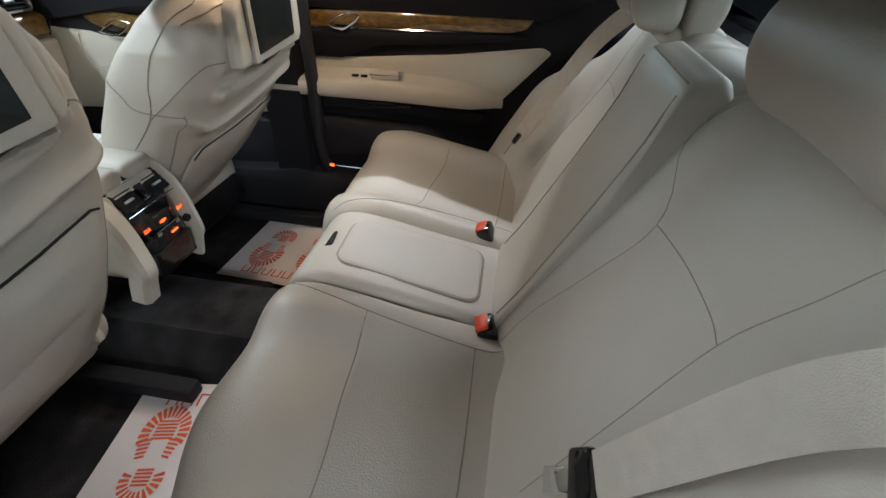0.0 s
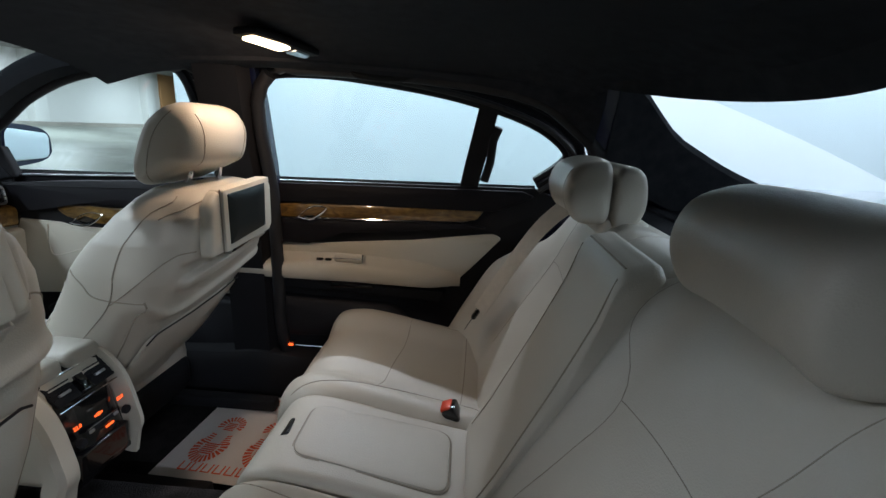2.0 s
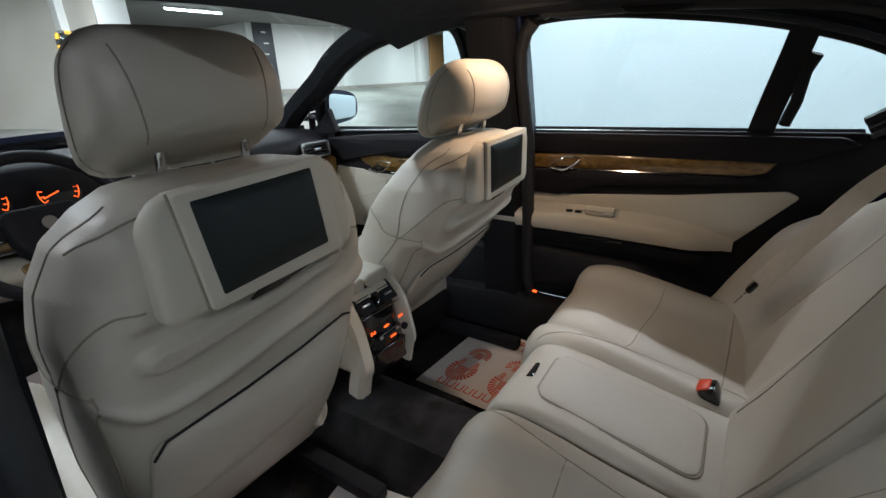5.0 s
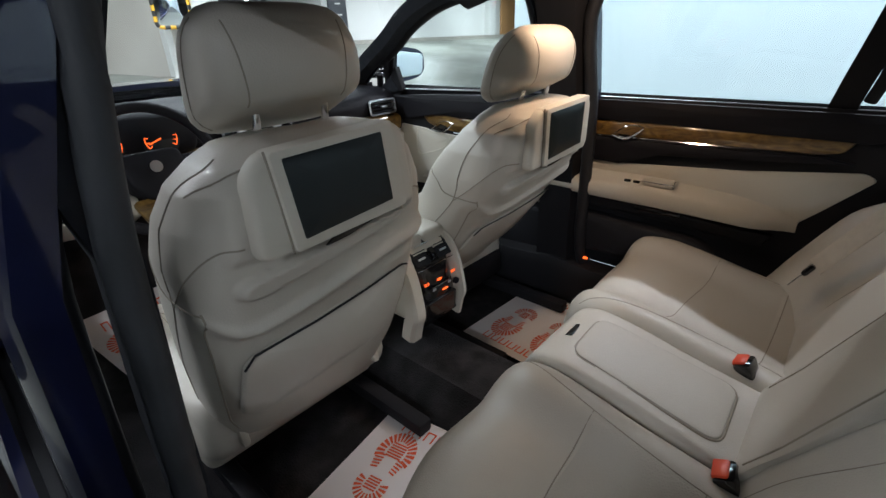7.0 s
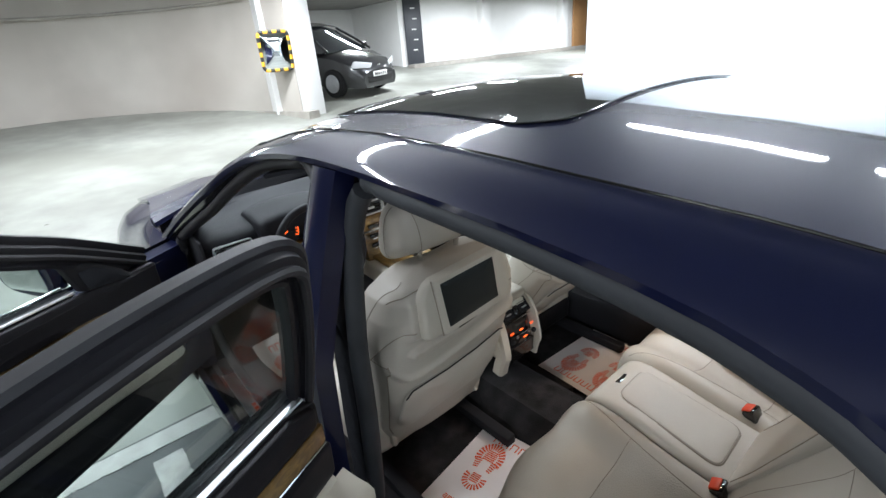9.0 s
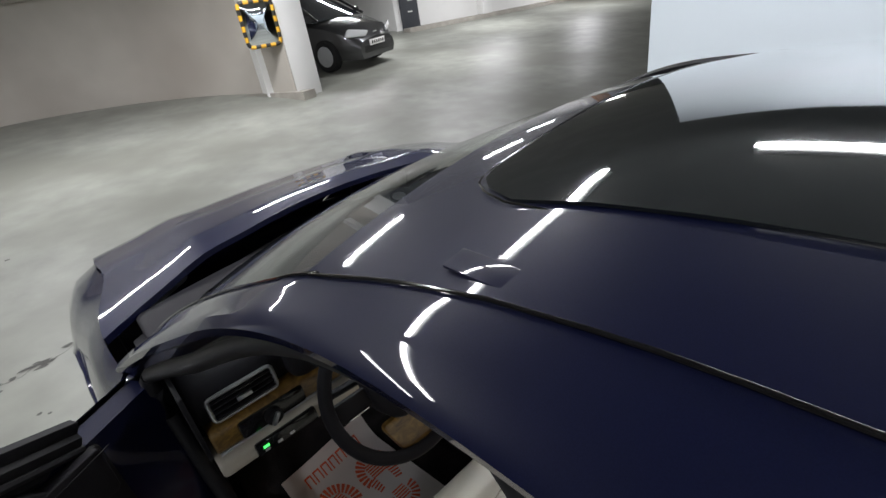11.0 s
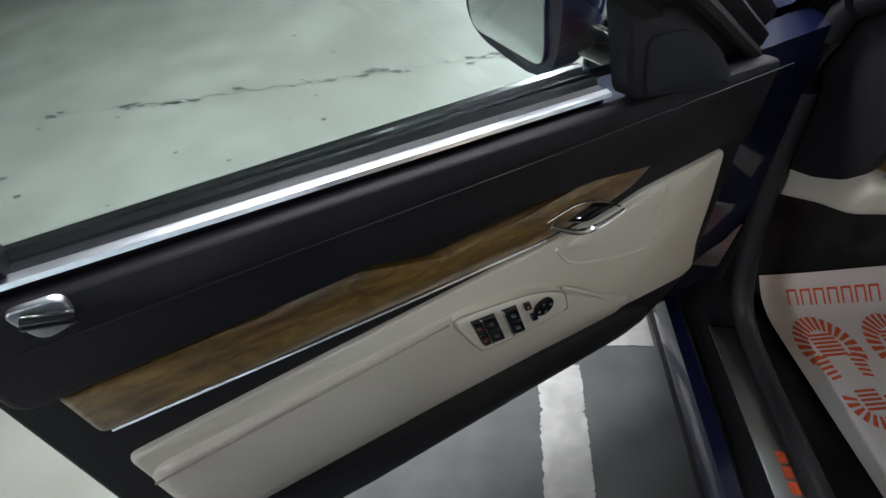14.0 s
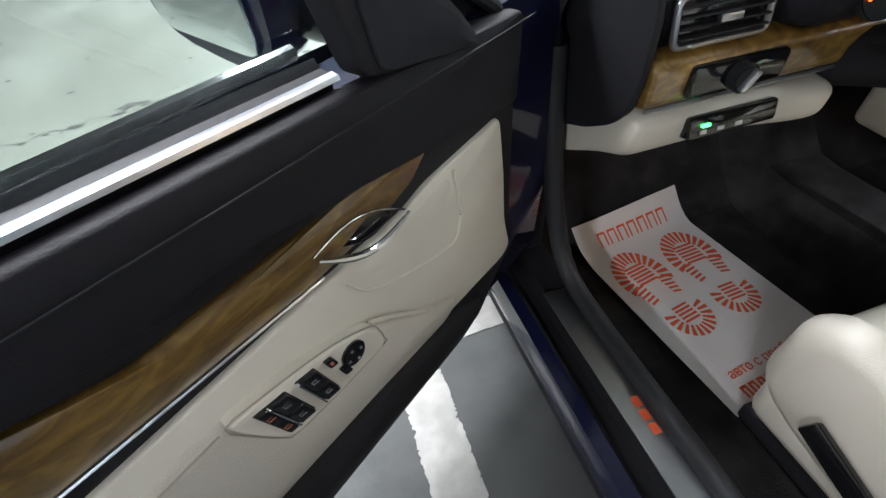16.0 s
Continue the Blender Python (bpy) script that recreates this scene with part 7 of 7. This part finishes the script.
def parked_car(m):
    """A small hatchback facing +y of its own frame, resting on z = 0."""
    ob = empty("parked_car", "dark grey parked hatchback facing the lane", "car")
    bm = bmesh.new()
    prof = [(-1.95, 0.35, 0.70), (-1.98, 0.75, 0.80), (-1.85, 0.95, 0.82), (-0.9, 0.98, 0.86), (0.6, 0.95, 0.87), (1.25, 0.90, 0.84), (1.75, 0.76, 0.74), (1.98, 0.56, 0.60)]
    rows = []
    for y, top, w in prof:
        lo = 0.22
        rows.append([m @ Vector(p) for p in ((-w + 0.06, y, lo), (-w, y, lo + 0.12), (-w, y, (lo + top) / 2), (-w + 0.03, y, top - 0.08), (-w + 0.14, y, top), (0, y, top + 0.05), (w - 0.14, y, top), (w - 0.03, y, top - 0.08), (w, y, (lo + top) / 2), (w, y, lo + 0.12), (w - 0.06, y, lo))])
    v = sheet(bm, rows, closed_v=True)
    bm.faces.new(v[0][::-1]), bm.faces.new(v[-1])
    part("body", bm, DARKCAR, ob)
    bm = bmesh.new()
    rows = []
    for y, z, w in ((-1.80, 0.97, 0.70), (-1.45, 1.38, 0.58), (-0.9, 1.46, 0.57), (-0.1, 1.47, 0.57), (0.25, 1.40, 0.57), (1.10, 0.95, 0.70)):
        rows.append([m @ Vector(p) for p in ((-w - 0.08, y, 0.93), (-w, y, max(z - 0.05, 0.94)), (-w * 0.6, y, z), (0, y, z + 0.03), (w * 0.6, y, z), (w, y, max(z - 0.05, 0.94)), (w + 0.08, y, 0.93))])
    v = sheet(bm, rows)
    part("cabin_glass", bm, WINDOW_DARK, ob, "dark reflecting windows")
    bm = bmesh.new()
    rows = [[m @ Vector((f * 0.57, y, z + 0.035 * (1 - f * f) + 0.012)) for f in np.linspace(-1, 1, 9)] for y, z in ((-1.48, 1.37), (-0.9, 1.45), (-0.1, 1.46), (0.22, 1.41))]
    slab(bm, rows, 0.02)
    part("roof", bm, DARKCAR, ob)
    for sg in (-1, 1):
        bm = bmesh.new()
        tube(bm, [m @ Vector(p) for p in ((sg * 0.60, 0.22, 1.40), (sg * 0.68, 0.7, 1.18), (sg * 0.77, 1.12, 0.95))], 0.03, 8)
        part("a_pillar", bm, DARKCAR, ob)
        bm = bmesh.new()
        prism(bm, round_corners([(-0.24, -0.05), (0.20, -0.07), (0.26, 0.03), (-0.16, 0.10)], 0.04), 0.03, lambda u, v_, w_: m @ (Vector((sg * 0.56, 1.86, 0.70)) + Vector((sg * -u, u * 0.45, v_)) + Vector((0, w_, 0.3 * w_))), 0.01)
        part("headlight", bm, HEADLAMP, ob, "pale clear headlamp")
        bm = bmesh.new()
        rbox(bm, (0.14, 0.10, 0.12), m @ pose(sg * 0.95, 0.80, 1.02), 0.03)
        part("wing_mirror", bm, DARKCAR, ob)
        bm = bmesh.new()
        cyl(bm, 0.05, 0.03, m @ pose(sg * 0.52, 1.96, 0.42, 90), 16)
        part("fog_lamp", bm, HEADLAMP, ob)
        for wy in (1.25, -1.25):
            w = bpy.data.objects.new("wheel", None)
            scene.collection.objects.link(w)
            w.parent = ob
            bm = bmesh.new()
            cyl(bm, 0.31, 0.20, m @ pose(sg * 0.78, wy, 0.31, 0, 90), 28, bevel=0.03)
            part("tyre", bm, TYRE, w)
            bm = bmesh.new()
            cyl(bm, 0.20, 0.03, m @ pose(sg * 0.875, wy, 0.31, 0, 90), 24, bevel=0.008)
            for k in range(6):
                rbox(bm, (0.02, 0.03, 0.19), m @ pose(sg * 0.888, wy, 0.31) @ Matrix.Rotation(k * 1.047, 4, "X") @ pose(0, 0, 0.10), 0.006)
            part("rim", bm, ALLOY, w)
    bm = bmesh.new()
    rbox(bm, (0.95, 0.06, 0.16), m @ pose(0, 1.965, 0.40), 0.03)
    part("grille", bm, BLACKP, ob)
    bm = bmesh.new()
    rbox(bm, (0.52, 0.012, 0.112), m @ pose(0.05, 2.005, 0.50), 0.004)
    pl_ = part("number_plate", bm, PLATE, ob, "white number plate")
    bm = bmesh.new()
    for k in range(6):
        rbox(bm, (0.045, 0.003, 0.06), m @ pose(-0.15 + 0.075 * k, 2.0125, 0.50), 0)
    tagged(part("plate_print", bm, BLACKP, pl_), kind="stuff")
    bm = bmesh.new()
    cyl(bm, 0.06, 0.02, m @ pose(0, 1.93, 0.655, 60), 20)
    part("badge", bm, CHROME, ob, "plain silver badge")


parked_car(Matrix.Translation((4.72, 12.45, ground_z(12.45) + 0.01)) @ Matrix.Rotation(math.atan(0.1), 4, "X") @ Matrix.Rotation(radians(199), 4, "Z"))

# traffic mirror on the ramp wall
cm = empty("traffic_mirror", "convex traffic mirror with amber and black striped frame", "mirror")
M0 = pose(2.60, 9.72, 1.72, 4, 0, -14)
bm = bmesh.new()
prism(bm, round_corners([(-0.24, -0.30), (0.24, -0.30), (0.24, 0.30), (-0.24, 0.30)], 0.07), 0.03, lambda u, v, w: M0 @ Vector((u, -w - 0.03, v)), 0.01, 0.03, 4)
part("mirror_face", bm, MIRROR, cm)
rim = round_corners([(-0.26, -0.32), (0.26, -0.32), (0.26, 0.32), (-0.26, 0.32)], 0.08, 6)
seg = 28
for k in range(seg):
    n_ = len(rim)
    pts = []
    per = [rim[i] for i in range(n_)] + [rim[0]]
    ln = [0.0]
    for i in range(n_):
        ln.append(ln[-1] + (per[i + 1] - per[i]).length)
    for j in range(4):
        d = ln[-1] * (k + j / 3) / seg
        i = max(q for q in range(n_) if ln[q] <= d + 1e-9)
        t = (d - ln[i]) / max(ln[i + 1] - ln[i], 1e-6)
        q = per[i].lerp(per[i + 1], t)
        pts.append(M0 @ Vector((q.x, -0.05, q.y)))
    bm = bmesh.new()
    tube(bm, pts, 0.03, 8, up=M0.to_3x3() @ Vector((0, 1, 0)))
    part("border_stripe", bm, YELLOW if k % 2 else BLACKP, cm)
bm = bmesh.new()
rbox(bm, (0.5, 0.03, 0.62), M0 @ pose(0, -0.01, 0), 0.01)
part("mirror_back", bm, BLACKP, cm)
bm = bmesh.new()
tube(bm, [M0 @ Vector((0, 0, 0)), M0 @ Vector((0.12, 0.5, 0.0))], 0.025, 10)
part("bracket", bm, SATIN, cm)

bm = bmesh.new()
tube(bm, [(x, y - 0.06, 2.55 + 0.12 * k / 6) for k, (x, y) in enumerate([(-3.4, 12.25), (-1.8, 12.7), (-0.6, 12.6), (0.5, 12.4), (1.4, 11.9), (2.1, 11.3), (2.5, 10.6)])], 0.03, 8)
pipe = empty("wall_pipe", "thin grey pipe running along the ramp wall", "pipe")
part("pipe", bm, KERB, pipe)
bm = bmesh.new()
rbox(bm, (0.9, 0.06, 2.1), pose(9.25 + 0.4, 14.54, 0.95 + 1.05 + 0.02), 0.01)
tagged(part("door_1", bm, DOORM), "dark grey steel door in the white wall", "door", kind="structure")
bm = bmesh.new()
for k in range(5):
    rbox(bm, (0.18, 0.02, 0.04), pose(9.55 + 0.05 * (k % 2), 14.50, 1.5 + 0.32 * k), 0.005)
tagged(part("door_label", bm, PLATE, bpy.data.objects["door_1"]), kind="stuff")
bm = bmesh.new()
rbox(bm, (1.25, 0.10, 2.1), pose(18.9, 14.24, 0.97 + 1.06), 0.02)
tagged(part("door_2", bm, OCHRE), "ochre wooden door at the end of the lane", "door", kind="structure")
for px in (12.6, 17.4):
    bm = bmesh.new()
    rbox(bm, (0.45, 0.30, 3.2), pose(px, 14.17, 1.55), 0.01)
    tagged(part("pilaster", bm, WHITE_WALL), "white painted pilaster on the back wall", "pilaster", kind="structure")
bm = bmesh.new()
rbox(bm, (19, 0.35, 0.40), pose(18.5, 14.12, 0.86), 0.02)
tagged(part("kerb_back", bm, KERB), "low concrete kerb along the back wall", "kerb", kind="structure")

# pier with a cabinet by the ramp
bm = bmesh.new()
rbox(bm, (1.5, 0.9, 3.3), pose(-4.75, 9.30, 1.45), 0.02)
tagged(part("pier", bm, WHITE_WALL), "white plastered pier beside the lane", "pier", kind="structure")
bm = bmesh.new()
rbox(bm, (1.7, 1.1, 0.20), pose(-4.75, 9.28, 0.40), 0.03)
tagged(part("kerb_pier", bm, KERB), "rough concrete plinth of the pier", "kerb", kind="structure")
cab = empty("hose_cabinet", "orange red steel cabinet on the pier", "cabinet")
bm = bmesh.new()
rbox(bm, (0.55, 0.16, 0.8), pose(-4.85, 8.77, 0.92), 0.015)
part("case", bm, CABINET, cab)
bm = bmesh.new()
rbox(bm, (0.49, 0.02, 0.74), pose(-4.85, 8.685, 0.92), 0.008)
part("cabinet_door", bm, CABINET, cab)
bp_ = empty("blue_pipe", "blue painted pipe running down the pier", "pipe")
bm = bmesh.new()
tube(bm, [(-4.42, 8.80, 0.5), (-4.42, 8.80, 3.0)], 0.035, 10)
part("pipe", bm, BLUEP, bp_)

# black stains along a crack in the floor
rnd = random.Random(4)
bm = bmesh.new()
for k in range(60):
    t = rnd.random()
    cx = -4.2 + 3.3 * t
    cy = 4.42 + 0.72 * t + rnd.uniform(-0.05, 0.05)
    n_ = rnd.randint(5, 8)
    r_ = rnd.uniform(0.008, 0.03) * (0.6 + 0.8 * rnd.random())
    a0 = rnd.uniform(0, 6)
    vs = [bm.verts.new((cx + r_ * (1.8 if i % 2 else 1.0) * math.cos(a0 + 6.283 * i / n_), cy + 0.7 * r_ * math.sin(a0 + 6.283 * i / n_), 0.002 + ground_z(cy))) for i in range(n_)]
    bm.faces.new(vs)
for k in range(40):
    cx, cy = rnd.uniform(-4.5, -1.3), rnd.uniform(3.1, 5.6)
    n_, r_ = rnd.randint(5, 8), rnd.uniform(0.005, 0.015)
    vs = [bm.verts.new((cx + r_ * math.cos(6.283 * i / n_) * rnd.uniform(0.7, 1.3), cy + r_ * math.sin(6.283 * i / n_), 0.002 + ground_z(cy))) for i in range(n_)]
    bm.faces.new(vs)
for k in range(60):
    t = k / 60
    cx, cy = -4.2 + 3.3 * t, 4.42 + 0.72 * t + 0.02 * math.sin(k * 1.7)
    nx, ny = cx + 0.055, cy + 0.012 + 0.02 * math.sin((k + 1) * 1.7) - 0.02 * math.sin(k * 1.7)
    bm.faces.new([bm.verts.new((a, b, 0.002 + ground_z(b))) for a, b in ((cx, cy - 0.002), (nx, ny - 0.002), (nx, ny + 0.002), (cx, cy + 0.003))])
for k in range(70):
    cx, cy = rnd.uniform(-4.8, -1.3), rnd.uniform(2.9, 7.5)
    n_, r_ = rnd.randint(5, 8), rnd.uniform(0.004, 0.02)
    bm.faces.new([bm.verts.new((cx + r_ * math.cos(6.283 * i / n_) * rnd.uniform(0.7, 1.6), cy + r_ * math.sin(6.283 * i / n_), 0.002 + ground_z(cy))) for i in range(n_)])
tagged(part("floor_stain", bm, STAIN), "small black stains along a crack in the floor", "stain", kind="stuff")
